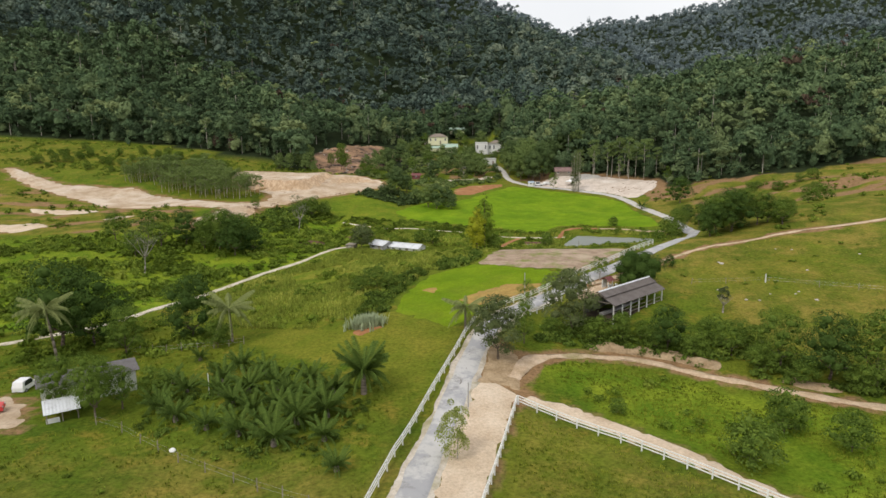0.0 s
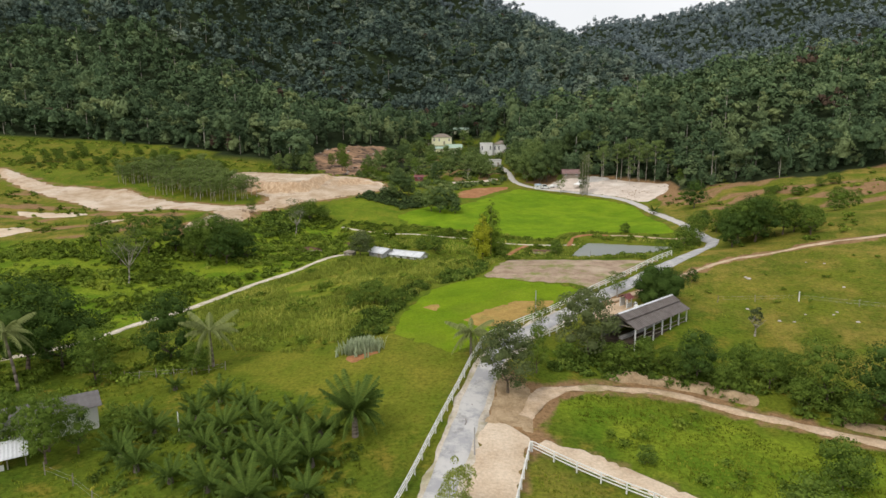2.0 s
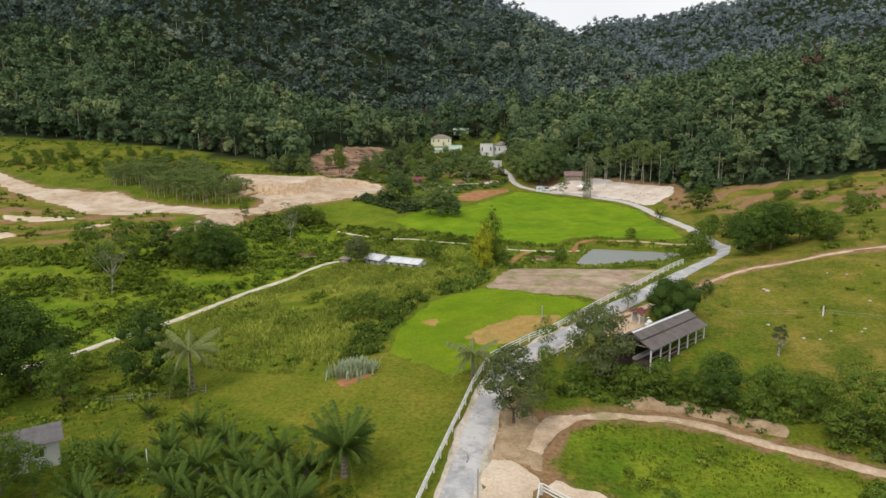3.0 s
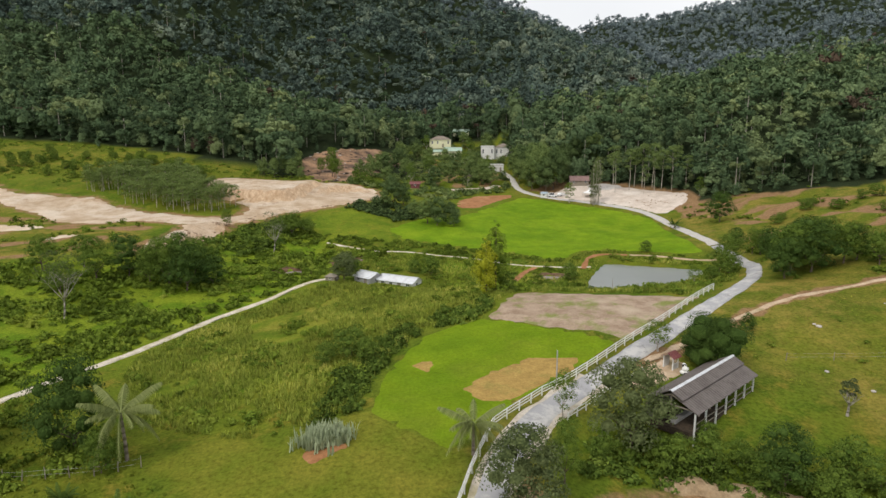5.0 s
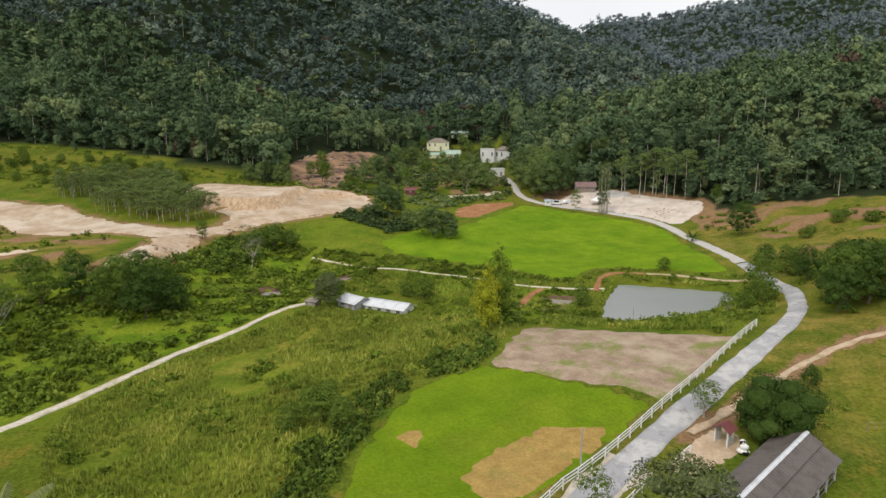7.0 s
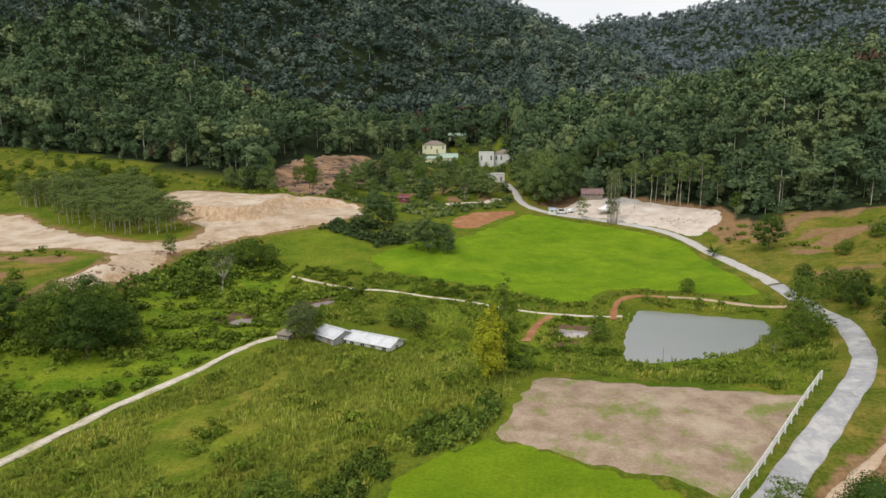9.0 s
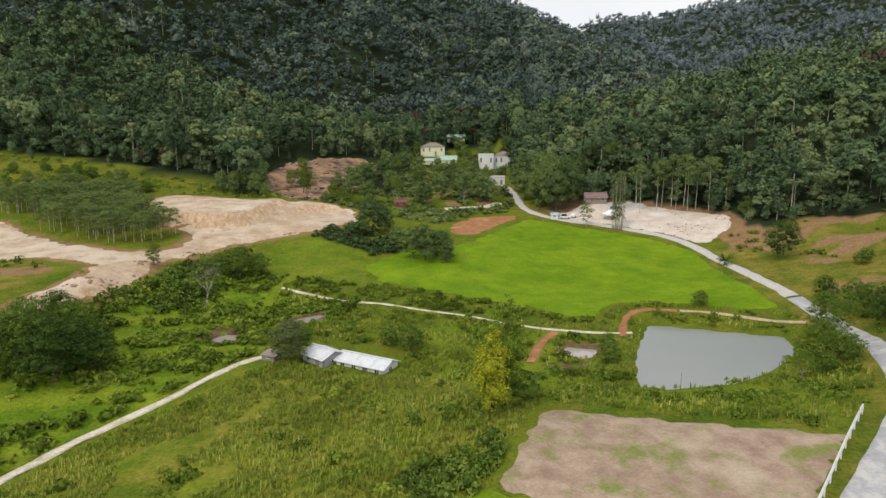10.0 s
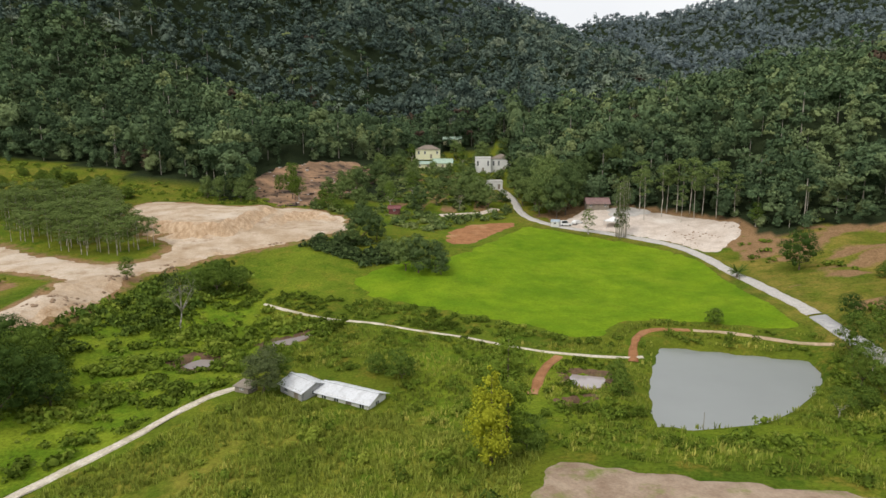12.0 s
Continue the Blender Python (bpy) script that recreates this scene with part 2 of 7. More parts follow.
M = {
    "pied": pied_paint(),
    "ground": ground_cover(),
    "tarmac": tarmac(),
    "sand": earth("pale_sandy_soil", (.62, .51, .39), (.49, .38, .27), (.66, .57, .46), 3.5),
    "dug": cut_earth(),
    "mud": earth("wet_brown_mud", (.17, .105, .065), (.10, .065, .042), (.12, .13, .04), 1.2, .08),
    "road_gravel": earth("grey_road_gravel", (.53, .505, .475), (.43, .41, .385), (.48, .455, .42), 1.2, .05),
    "patch": earth("worn_tarmac_patch", (.30, .275, .26), (.20, .18, .17), (.36, .34, .32), .8, .05),
    "shoulder": earth("stony_verge", (.60, .55, .48), (.44, .38, .30), (.27, .25, .12), 1.6, .06),
    "path": earth("white_path_gravel", (.66, .60, .51), (.50, .44, .34), (.34, .31, .18), 1.2, .05),
    "bank": earth("cut_brown_earth", (.44, .33, .21), (.27, .19, .11), (.36, .26, .15), 1.4, .15),
    "track": earth("ochre_track", (.58, .45, .33), (.42, .31, .20), (.24, .22, .09), 1.8, .08),
    "redsoil": earth("laterite", (.38, .19, .09), (.26, .12, .055), (.42, .25, .13), 2.0),
    "bare": field_soil(),
    "straw": earth("cut_straw", (.40, .27, .085), (.29, .19, .06), (.24, .22, .06), 1.5, .08),
    "gravel": earth("pale_quarry_gravel", (.66, .58, .51), (.50, .42, .35), (.72, .66, .60), 4.0, .08),
    "char": earth("burnt_clearing", (.38, .235, .14), (.065, .05, .042), (.50, .32, .20), 7.0, .3),
    # trodden shed soil, its colour darkened to paint the shade under the roof
    "shaded_soil": earth("shaded_shed_soil", (.10, .075, .055), (.05, .04, .03), (.13, .10, .07), 1.2, .05),
    "rice": grassland("young_rice", ((.108, .198, .010), (.172, .268, .013)), (.215, .285, .02), (.12, .19, .012), 9, .6, .5),
    "lush": grassland("lush_grass", ((.125, .205, .010), (.17, .25, .012)), (.19, .21, .025), (.12, .18, .02), 6, .5, .4),
    "pond": still_water("grey_pond_water", (.20, .215, .21), .3),
    # mud colour made milky: part of the sky's reflection is painted into it
    "puddle": still_water("muddy_water", (.30, .26, .255), .03),
    "white_paint": plain("white_fence_paint", (.78, .78, .76), .6, vary=.18, size=.4),
    "white_wall": plain("white_render", (.74, .74, .72), .8, vary=.2, size=1.2),
    "cream_wall": plain("pale_yellow_render", (.76, .74, .50), .8, vary=.15, size=1.5),
    "grey_wall": plain("grey_plaster", (.42, .42, .42), .85, vary=.25, size=1.5),
    "tin_white": sheet_metal("pale_roof_sheet", (.66, .68, .71), (.52, .53, .55)),
    "tin_grey": sheet_metal("weathered_roof_sheet", (.135, .115, .105), (.085, .068, .06)),
    "tin_dark": sheet_metal("dark_roof_sheet", (.13, .12, .12), (.08, .07, .065)),
    "tin_green": sheet_metal("green_roof_sheet", (.38, .50, .40), (.28, .38, .30)),
    "tin_red": sheet_metal("faded_red_roof_sheet", (.20, .065, .065), (.13, .045, .045)),
    "tin_brown": sheet_metal("faded_brown_roof_sheet", (.27, .17, .16), (.19, .12, .11)),
    "tin_blue": sheet_metal("pale_blue_roof_sheet", (.42, .50, .58), (.30, .36, .42)),
    "tile_brown": plain("brown_roof_tile", (.24, .20, .16), .8, vary=.3, size=.5),
    "dark": plain("dark_opening", (.025, .025, .028), .5, vary=.3),
    "glass": plain("window_glass", (.05, .06, .07), .12, vary=.2, spec=.6),
    "timber": plain("weathered_timber", (.30, .26, .21), .85, vary=.35, size=.3),
    "bark": plain("brown_bark", (.15, .115, .085), .95, vary=.4, size=.4),
    "pale_bark": plain("pale_bark", (.46, .42, .36), .9, vary=.35, size=.5),
    "palm_bark": plain("palm_bark", (.22, .185, .15), .95, vary=.35, size=.3),
    "concrete": plain("grey_concrete", (.38, .37, .36), .85, vary=.25, size=.4),
    "steel": plain("galvanised_steel", (.45, .46, .47), .45, .6, vary=.2),
    "car_white": plain("white_car_paint", (.78, .78, .78), .3, vary=.05, spec=.5),
    "car_red": plain("red_car_paint", (.55, .05, .05), .3, vary=.08, spec=.5),
    "rubber": plain("tyre_rubber", (.03, .03, .03), .8),
    "canvas": plain("white_canvas", (.80, .80, .80), .8, vary=.06),
    "char_wood": plain("charred_wood", (.05, .042, .038), .95, vary=.4),
    "clod": plain("brown_earth_clod", (.30, .21, .14), .95, vary=.35),
    "rock": plain("pale_rock", (.50, .46, .42), .9, vary=.3, size=.5),
    # haze painted into the leaf colours: bluer and paler from near forest to far ridge
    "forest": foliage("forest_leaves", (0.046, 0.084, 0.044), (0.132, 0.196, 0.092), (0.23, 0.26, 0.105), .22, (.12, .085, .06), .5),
    "slopes": foliage("hazy_slope_leaves", (0.062, 0.097, 0.082), (0.136, 0.188, 0.152), (0.21, 0.24, 0.16), .22, (.12, .085, .064), .6),
    "hazy_upland": foliage("hazy_upland_leaves", (0.124, 0.165, 0.178), (0.185, 0.236, 0.244), (0.215, 0.25, 0.24), .22, None, 1.2),
    # village trees: cooler, paler leaves with the valley haze mixed into their colour
    "garden": foliage("hazy_garden_leaves", (.080, .130, .042), (.22, .29, .092), (.30, .29, .12)),
    "garden_dark": foliage("hazy_dark_garden_leaves", (.055, .094, .036), (.145, .205, .072), (.20, .23, .09)),
    "leaf_light": foliage("young_rubber_leaves", (.105, .155, .045), (.225, .295, .09), (.27, .30, .10)),
    "leaf": foliage("broad_leaves", (0.060, 0.110, 0.019), (0.175, 0.25, 0.042), (0.23, 0.27, 0.05)),
    "leaf_dark": foliage("dark_glossy_leaves", (0.036, 0.072, 0.016), (0.094, 0.152, 0.032), (0.13, 0.18, 0.04)),
    "leaf_grey": foliage("dusty_grey_leaves", (0.075, 0.105, 0.04), (0.175, 0.21, 0.085), (0.21, 0.22, 0.10)),
    "leaf_pale": foliage("pale_reed_leaves", (.20, .25, .14), (.36, .41, .26), (.38, .42, .28)),
    "leaf_olive": foliage("olive_leaves", (.22, .27, .06), (.38, .43, .12), (.40, .43, .13), .45),
    "leaf_yellow": foliage("yellow_green_leaves", (0.22, 0.25, 0.014), (0.44, 0.46, 0.04), (0.46, 0.45, 0.05)),
    "scrub": foliage("scrub_leaves", (0.082, 0.138, 0.018), (0.20, 0.275, 0.036), (0.28, 0.30, 0.05)),
    "turf": foliage("rough_turf_blades", (.14, .19, .018), (.235, .275, .03), (.32, .29, .046)),
    "reed": foliage("tall_grass_blades", (0.175, 0.235, 0.036), (0.33, 0.38, 0.065), (0.50, 0.43, 0.12)),
    "frond": foliage("palm_fronds", (0.044, 0.086, 0.018), (0.13, 0.19, 0.038), (0.2, 0.2, 0.05), .22),
    "coconut_frond": foliage("coconut_fronds", (.13, .165, .055), (.30, .335, .13), (.38, .36, .14), .3),
    "dead_twig": plain("grey_twigs", (.34, .31, .27), .9, vary=.3),
}

# ---- the lie of the land ----
# spots of the valley floor: x, y, height, in metres
FLOOR_NEAR = [(6, 69, -3.2), (22, 60, -3.4), (33, 82, -3.5), (13, 86, -2.6), (-11, 69, -2.6), (-45, 66, -2.9),
              (-33, 84, -2.6), (-15, 93, -.3), (-25, 98, -1.8), (-9, 111, .6), (2, 127, 2.2), (7, 140, 3.2),
              (26, 138, 3.2), (40, 139, 4.0), (1, 87, -.4), (39, 110, .4), (28, 101, 0), (53, 142, 5.2), (0, 30, -3.0)]
FLOOR_MID = [(76, 163, 9), (60, 179, .6), (62, 207, 2), (65, 233, 2.2), (75, 230, 4.5), (91, 245, 9.5), (32, 194, -.3),
             (20, 152, .4), (44, 160, .8), (16, 177, -2.0), (-14, 176, -1.2), (-36, 168, -2.0), (-14, 165, -2.2), (-43, 152, -3.6),
             (-52, 138, -4.6), (-48, 186, -3.2), (-56, 197, -1.2), (-62, 108, -5), (-20, 135, -.5), (20, 230, 1.5)]
FLOOR_FAR = [(-75, 192, 2.8), (-79, 172, 2.6), (-95, 245, 7.8), (-135, 246, 7), (-40, 264, 9), (-92, 300, 16),
             (-161, 306, 23.5), (-64, 346, 22), (44, 277, 7.5), (17, 316, 12), (-5, 300, 9), (-18, 375, 20), (12, 390, 20),
             (100, 290, 15), (-120, 150, 0), (-120, 60, -4), (110, 110, 6), (120, 40, 0), (0, -100, -4), (-300, 0, 0), (300, 0, 8),
             (-300, 250, 22), (260, 240, 24), (0, 600, 60), (200, 450, 50), (-250, 450, 60), (0, -400, -6)]
SPOTS = np.array(FLOOR_NEAR + FLOOR_MID + FLOOR_FAR, float)


def _kernel(d2):
    return np.where(d2 > 1e-9, d2 * np.log(d2 + 1e-9), 0.0)


def _spline(spots, stiff):
    """Weights of a thin smooth sheet laid over the spots."""
    n = len(spots)
    p = np.c_[np.ones(n), spots[:, :2] / 100]
    d2 = ((p[:, None, 1:] - p[None, :, 1:]) ** 2).sum(-1)
    a = np.zeros((n + 3, n + 3))
    a[:n, :n] = _kernel(d2) + stiff * np.eye(n)
    a[:n, n:], a[n:, :n] = p, p.T
    return np.linalg.solve(a, np.r_[spots[:, 2], 0, 0, 0])


SHEET = _spline(SPOTS, 0.004)


def sheet(x, y):
    out = SHEET[-3] + SHEET[-2] * x / 100 + SHEET[-1] * y / 100
    for (sx, sy, _), w in zip(SPOTS, SHEET):
        out = out + w * _kernel(((x - sx) / 100) ** 2 + ((y - sy) / 100) ** 2)
    return out


def wave(x, y, size, seed):
    """Smooth uneven swell between about -1 and 1, size metres from hump to hump."""
    rng = np.random.RandomState(seed)
    out = 0
    for _ in range(7):
        a, p, k = rng.uniform(0, 6.283), rng.uniform(0, 6.283), rng.uniform(.7, 1.5) * 6.283 / size
        out = out + np.sin(k * (x * np.cos(a) + y * np.sin(a)) + p)
    return out / 3.2


def soft_top(a, b, k):
    """The higher of a and b with a rounded join of about k metres."""
    h = np.clip(.5 + .5 * (a - b) / k, 0, 1)
    return b + (a - b) * h + k * h * (1 - h)


LEFT_FOOT = ((-700, -400, -250, -160, -130, -110, -92, -84, -76, -60, -44, -20, 30, 90, 170, 300, 500), (270, 308, 318, 314, 309, 306, 304, 312, 330, 368, 390, 424, 440, 480, 580, 800, 1100))
RIGHT_FOOT = ((0, 40, 56, 70, 82, 94, 105, 120, 140, 170, 250, 350, 700), (420, 330, 303, 290, 278, 270, 258, 251, 252, 262, 256, 235, 160))


def mountains(x, y):
    gully = wave(x, y, 190, 5) * 12 + wave(x, y, 80, 6) * 5
    # the long wooded mountain: a steep spur, a hollow with a gentle apron beside it, its crest falling to the saddle
    d = (y - np.interp(x, *LEFT_FOOT)) * .93
    base = np.interp(x, (-300, -200, -160, -130, -90, -60, 0, 60, 200), (28, 27, 25, 22, 18, 24, 26, 26, 40))
    crest = np.interp(x, (-600, -250, -60, 10, 35, 53, 90, 122, 140, 200, 300, 600), (420, 390, 310, 246, 226, 214, 194, 177, 168, 150, 140, 130))
    apron = np.interp(x, (-230, -160, -60, 10, 50, 150, 300), (.55, .21, .2, .36, .5, .42, .36))
    upper = np.interp(x, (-100, 0, 60, 140), (.54, .44, .36, .34))
    rise = base + np.where(d > 0, np.minimum(d, 150) * apron + np.maximum(d - 150, 0) * upper, d * .9)
    left = np.minimum(rise, crest + 10 - 20 * np.exp(-np.abs(crest - rise) / 30)) + gully * np.clip(d / 150, 0, 1) * np.clip((crest - rise) / 60 + .25, .25, 1)
    # the lower wooded hill across the valley
    d = (y - np.interp(x, *RIGHT_FOOT)) * .9
    base = np.interp(x, (0, 40, 82, 110, 140, 180, 250), (22, 16, 12, 14, 17, 22, 28))
    crest = np.interp(x, (40, 100, 150, 200, 260, 330, 420, 600, 800), (40, 50, 60, 68, 80, 92, 104, 120, 140))
    rise = np.where(d > 0, base + d * .33, base + d * .9)
    right = np.minimum(rise, crest + 6 - 12 * np.exp(-np.abs(crest - rise) / 20)) + gully * .5 * np.clip(d / 120, 0, 1)
    # the far ridge beyond the saddle
    crest = np.interp(x, (-200, 100, 150, 210, 300, 420, 520, 700, 1200), (206, 204, 216, 240, 248, 272, 296, 330, 390)) + wave(x, y * 0, 150, 9) * 3
    down = np.abs(y - 1190 - .05 * x)
    far = crest - down * .42 + gully * .9 * np.clip(down / 160, .12, 1)
    return soft_top(soft_top(left, right, 14), far, 20)


def smooth(v):
    v = np.clip(v, 0, 1)
    return v * v * (3 - 2 * v)


def inside(x, y, poly):
    """Metres from the outline of a polygon in plan, positive inside."""
    x, y = np.asarray(x, float), np.asarray(y, float)
    best, odd = np.full(x.shape, 1e9), np.zeros(x.shape, bool)
    for (ax, ay), (bx, by) in zip(poly, poly[1:] + poly[:1]):
        dx, dy = bx - ax, by - ay
        k = np.clip(((x - ax) * dx + (y - ay) * dy) / (dx * dx + dy * dy + 1e-9), 0, 1)
        best = np.minimum(best, (x - ax - k * dx) ** 2 + (y - ay - k * dy) ** 2)
        odd ^= ((ay > y) != (by > y)) & (x < ax + (y - ay) * dx / (dy + 1e-12 if dy == 0 else dy))
    return np.where(odd, 1, -1) * np.sqrt(best)


POND = [(31.9, 191.7), (55.3, 184.7), (53.5, 178), (50.9, 172.8), (45.5, 167.7), (38.5, 160.5), (33.9, 157), (28.9, 156.2), (21.9, 158.4), (24.8, 169.7)]
POOL_1 = [(14.6, 180), (21, 178.4), (19.2, 173.2), (16.8, 171.5), (14.2, 174.5)]
POOL_2 = [(11.5, 167), (15.5, 169.3), (17, 168.6), (13.6, 165)]
POOL_3 = [(-50.1, 183), (-48.5, 186.8), (-44, 186.3), (-43.2, 182.6), (-47.2, 180.4)]
POOL_4 = [(-37.6, 192.6), (-30.6, 199.5), (-29.6, 197.8), (-33.5, 191.2), (-36, 189.6)]
WATERS = [(POND, -1.6, True), (POOL_1, -2.35, False), (POOL_2, -2.3, False), (POOL_3, -3.4, False), (POOL_4, -2.3, False)]
PIT = [(-80, 240), (-71, 243), (-66, 251), (-62.5, 262), (-60, 277), (-52, 284), (-40, 278), (-36, 262), (-52, 247), (-73, 231), (-80, 232)]
BENCH = [(-100, 262), (-92, 254), (-84, 251), (-77, 249.5), (-71, 252), (-68.5, 259), (-67, 270), (-66, 282), (-69, 286), (-85, 286), (-98, 292), (-109, 294), (-113, 282), (-108, 270)]
HUMMOCKS = [(70, 190), (90, 165), (160, 160), (300, 200), (300, 250), (140, 252), (106, 258), (84, 270), (70, 244)]
HEAPS = [(-82, 183, 4, 1.6), (-79, 192, 5, 2.2), (-84, 203, 5, 1.8), (-79, 211, 4, 1.6), (-137, 253, 11, 3.0), (-118, 246, 7, 1.6), (-88, 268, 5, 1.2)]


def ground_height(x, y):
    x, y = np.asarray(x, float), np.asarray(y, float)
    low = sheet(x, y)
    m = mountains(x, y)
    w = np.clip((y - 250) / 60, 0, 1)
    z = soft_top(low * np.clip((900 - y) / 500, 0, 1), np.where(y > 240, m, -50) * w - 50 * (1 - w), 6)
    z = z + wave(x, y, 23, 3) * .22 + wave(x, y, 60, 4) * .3
    # hummocks on the grazed slope
    z = z + (wave(x, y, 26, 12) * .9 + wave(x, y, 11, 13) * .25) * smooth(inside(x, y, HUMMOCKS) / 15)
    # the floor of the diggings, and the cut bench above it
    d = inside(x, y, PIT)
    z = np.where(z > 8.6, 8.6 + (z - 8.6) * (1 - .85 * smooth(d / 5 + .6)), z)
    d = inside(x, y, BENCH) + wave(x, y, 9, 14) * .7
    z = z + (np.maximum(z, 12.2 + .07 * (y - 252)) - z) * smooth(d / 3.6 + .6)
    # heaps of dug soil
    for hx, hy, r, h in HEAPS:
        z = z + h * np.exp(-((x - hx) ** 2 + (y - hy) ** 2) / r ** 2)
    # ponds, their banks and beds
    for poly, level, rim in WATERS:
        d = inside(x, y, poly)
        shore = level + np.where(d < -.6, .4, .12)
        z = np.where((d <= 0) & (d > (-5 if rim else -3.4)), np.maximum(z, shore), z)
        z = z + (np.minimum(z, level - .8) - z) * smooth(d / 1.7 + .25)
    return z

# ---- mesh helpers ----
from mathutils import geometry


def gz(x, y):
    return float(ground_height(x, y))


def link_mesh(name, me, material, parent=None, label=""):
    if material is not None:
        me.materials.append(material)
    ob = new(name, me)
    if parent is not None:
        ob.parent = parent
    if label:
        ob["label"] = label
    return ob


def part(name, bm, material, parent=None, label="", smooth_shade=False):
    """Links a bmesh as one mesh object under a thing or a part."""
    me = bpy.data.meshes.new(name)
    bmesh.ops.recalc_face_normals(bm, faces=bm.faces)
    bm.to_mesh(me)
    bm.free()
    if smooth_shade:
        me.polygons.foreach_set("use_smooth", [True] * len(me.polygons))
    return link_mesh(name, me, material, parent, label)


def thing(name, x, y, label, category, turn=0.0, z=None, group="", kind=""):
    """An Empty on the ground that carries a thing's parts."""
    ob = new(name)
    ob.empty_display_size = .3
    ob.matrix_basis = pose(x, y, gz(x, y) if z is None else z, 0, 0, turn)
    return tagged(ob, label, category, group, kind)


def mesh_of(name, verts, faces, smooth_shade=False, tone=None):
    """A mesh from arrays of corners and of equal-sided faces (one or more arrays)."""
    me = bpy.data.meshes.new(name)
    verts = np.asarray(verts, np.float32)
    faces = [np.asarray(f, np.int32) for f in (faces if isinstance(faces, (list, tuple)) else [faces]) if len(f)]
    loops = np.concatenate([f.ravel() for f in faces])
    sizes = np.concatenate([np.full(len(f), f.shape[1], np.int32) for f in faces])
    me.vertices.add(len(verts))
    me.vertices.foreach_set("co", verts.ravel())
    me.loops.add(len(loops))
    me.loops.foreach_set("vertex_index", loops)
    me.polygons.add(len(sizes))
    me.polygons.foreach_set("loop_start", np.r_[0, np.cumsum(sizes)[:-1]].astype(np.int32))
    if smooth_shade:
        me.polygons.foreach_set("use_smooth", np.ones(len(sizes), bool))
    me.update(calc_edges=True)
    if tone is not None:
        a = me.attributes.new("tone", "FLOAT", "POINT")
        a.data.foreach_set("value", np.asarray(tone, np.float32))
    return me


def box(bm, x0, y0, z0, x1, y1, z1, bevel=0.0):
    r = bmesh.ops.create_cube(bm, size=1.0, matrix=Matrix.Translation(((x0 + x1) / 2, (y0 + y1) / 2, (z0 + z1) / 2)) @ Matrix.Diagonal((x1 - x0, y1 - y0, z1 - z0, 1)))
    if bevel:
        edges = list({e for v in r["verts"] for e in v.link_edges})
        bmesh.ops.bevel(bm, geom=edges, offset=bevel, segments=1, affect="EDGES")
    return bm


def beam(bm, a, b, thick, deep=None):
    """A squared bar from a to b."""
    a, b = Vector(a), Vector(b)
    m = Matrix.Translation((a + b) / 2) @ (b - a).to_track_quat("Z", "Y").to_matrix().to_4x4() @ Matrix.Diagonal((thick, deep or thick, (b - a).length, 1))
    bmesh.ops.create_cube(bm, size=1.0, matrix=m)
    return bm


def rod(bm, a, b, r0, r1, sides=7):
    """A round bar that tapers from a to b."""
    a, b = Vector(a), Vector(b)
    m = Matrix.Translation((a + b) / 2) @ (b - a).to_track_quat("Z", "Y").to_matrix().to_4x4()
    bmesh.ops.create_cone(bm, cap_ends=True, segments=sides, radius1=r0, radius2=r1, depth=(b - a).length, matrix=m)
    return bm


def corrugated(bm, corners, wave_w=.3, deep=.035, thick=.03):
    """A ribbed roof sheet over four corners (eave a, eave b, ridge b, ridge a), ribs running down the slope."""
    a, b, c, d = (Vector(p) for p in corners)
    up = (b - a).cross(d - a).normalized()
    n = max(2, int((b - a).length / wave_w * 2))
    rows = [[], [], [], []]
    for i in range(n + 1):
        k, off = i / n, up * (deep if i % 2 else 0)
        rows[0].append(bm.verts.new(a.lerp(b, k) + off))
        rows[1].append(bm.verts.new(d.lerp(c, k) + off))
        rows[2].append(bm.verts.new(a.lerp(b, k) + off - up * thick))
        rows[3].append(bm.verts.new(d.lerp(c, k) + off - up * thick))
    for i in range(n):
        bm.faces.new((rows[0][i], rows[0][i + 1], rows[1][i + 1], rows[1][i]))
        bm.faces.new((rows[2][i + 1], rows[2][i], rows[3][i], rows[3][i + 1]))
        bm.faces.new((rows[2][i], rows[2][i + 1], rows[0][i + 1], rows[0][i]))
        bm.faces.new((rows[1][i], rows[1][i + 1], rows[3][i + 1], rows[3][i]))
    for i in (0, n):
        bm.faces.new([rows[j][i] for j in (0, 1, 3, 2)])
    return bm


# ---- the plan: where each kind of ground lies ----
RICE = [(-30, 226), (-26, 234), (-20, 240), (-10, 246), (-4.5, 249), (0, 257), (8, 270), (14, 283), (17, 287), (28.4, 277), (42, 267.5), (52, 260), (59, 249),
        (60.8, 240), (60.5, 227.5), (60.3, 205), (59.4, 193), (45.4, 198.5), (36.8, 202), (28, 198.5), (23, 192), (17, 192.5), (9.7, 199.4), (-7, 208), (-24, 215.5)]
RED_FIELD = [(-10.2, 269), (-1.8, 288), (15.6, 290), (13.4, 283.5), (7, 270.5), (.1, 258.6), (-7.9, 257)]
YARD = [(38, 303), (52, 299), (64, 290.5), (79.5, 273), (78.4, 264), (65.2, 249.5), (60.5, 254), (57, 261.4), (46, 271.6), (36, 278.5), (24, 286.5), (33, 295)]
BARE = [(7.4, 145.2), (22, 140.2), (36, 136.9), (37.6, 135.9), (30.4, 127.2), (21.2, 116), (10, 121.8), (.8, 127.4)]
LUSH = [(10.4, 123.2), (1.4, 128.8), (-6.8, 124.3), (-10.2, 116), (-12, 108), (-12, 96), (-5, 90.5), (-1.6, 88.4), (3.6, 96.2), (10.6, 104.8), (20.4, 116)]
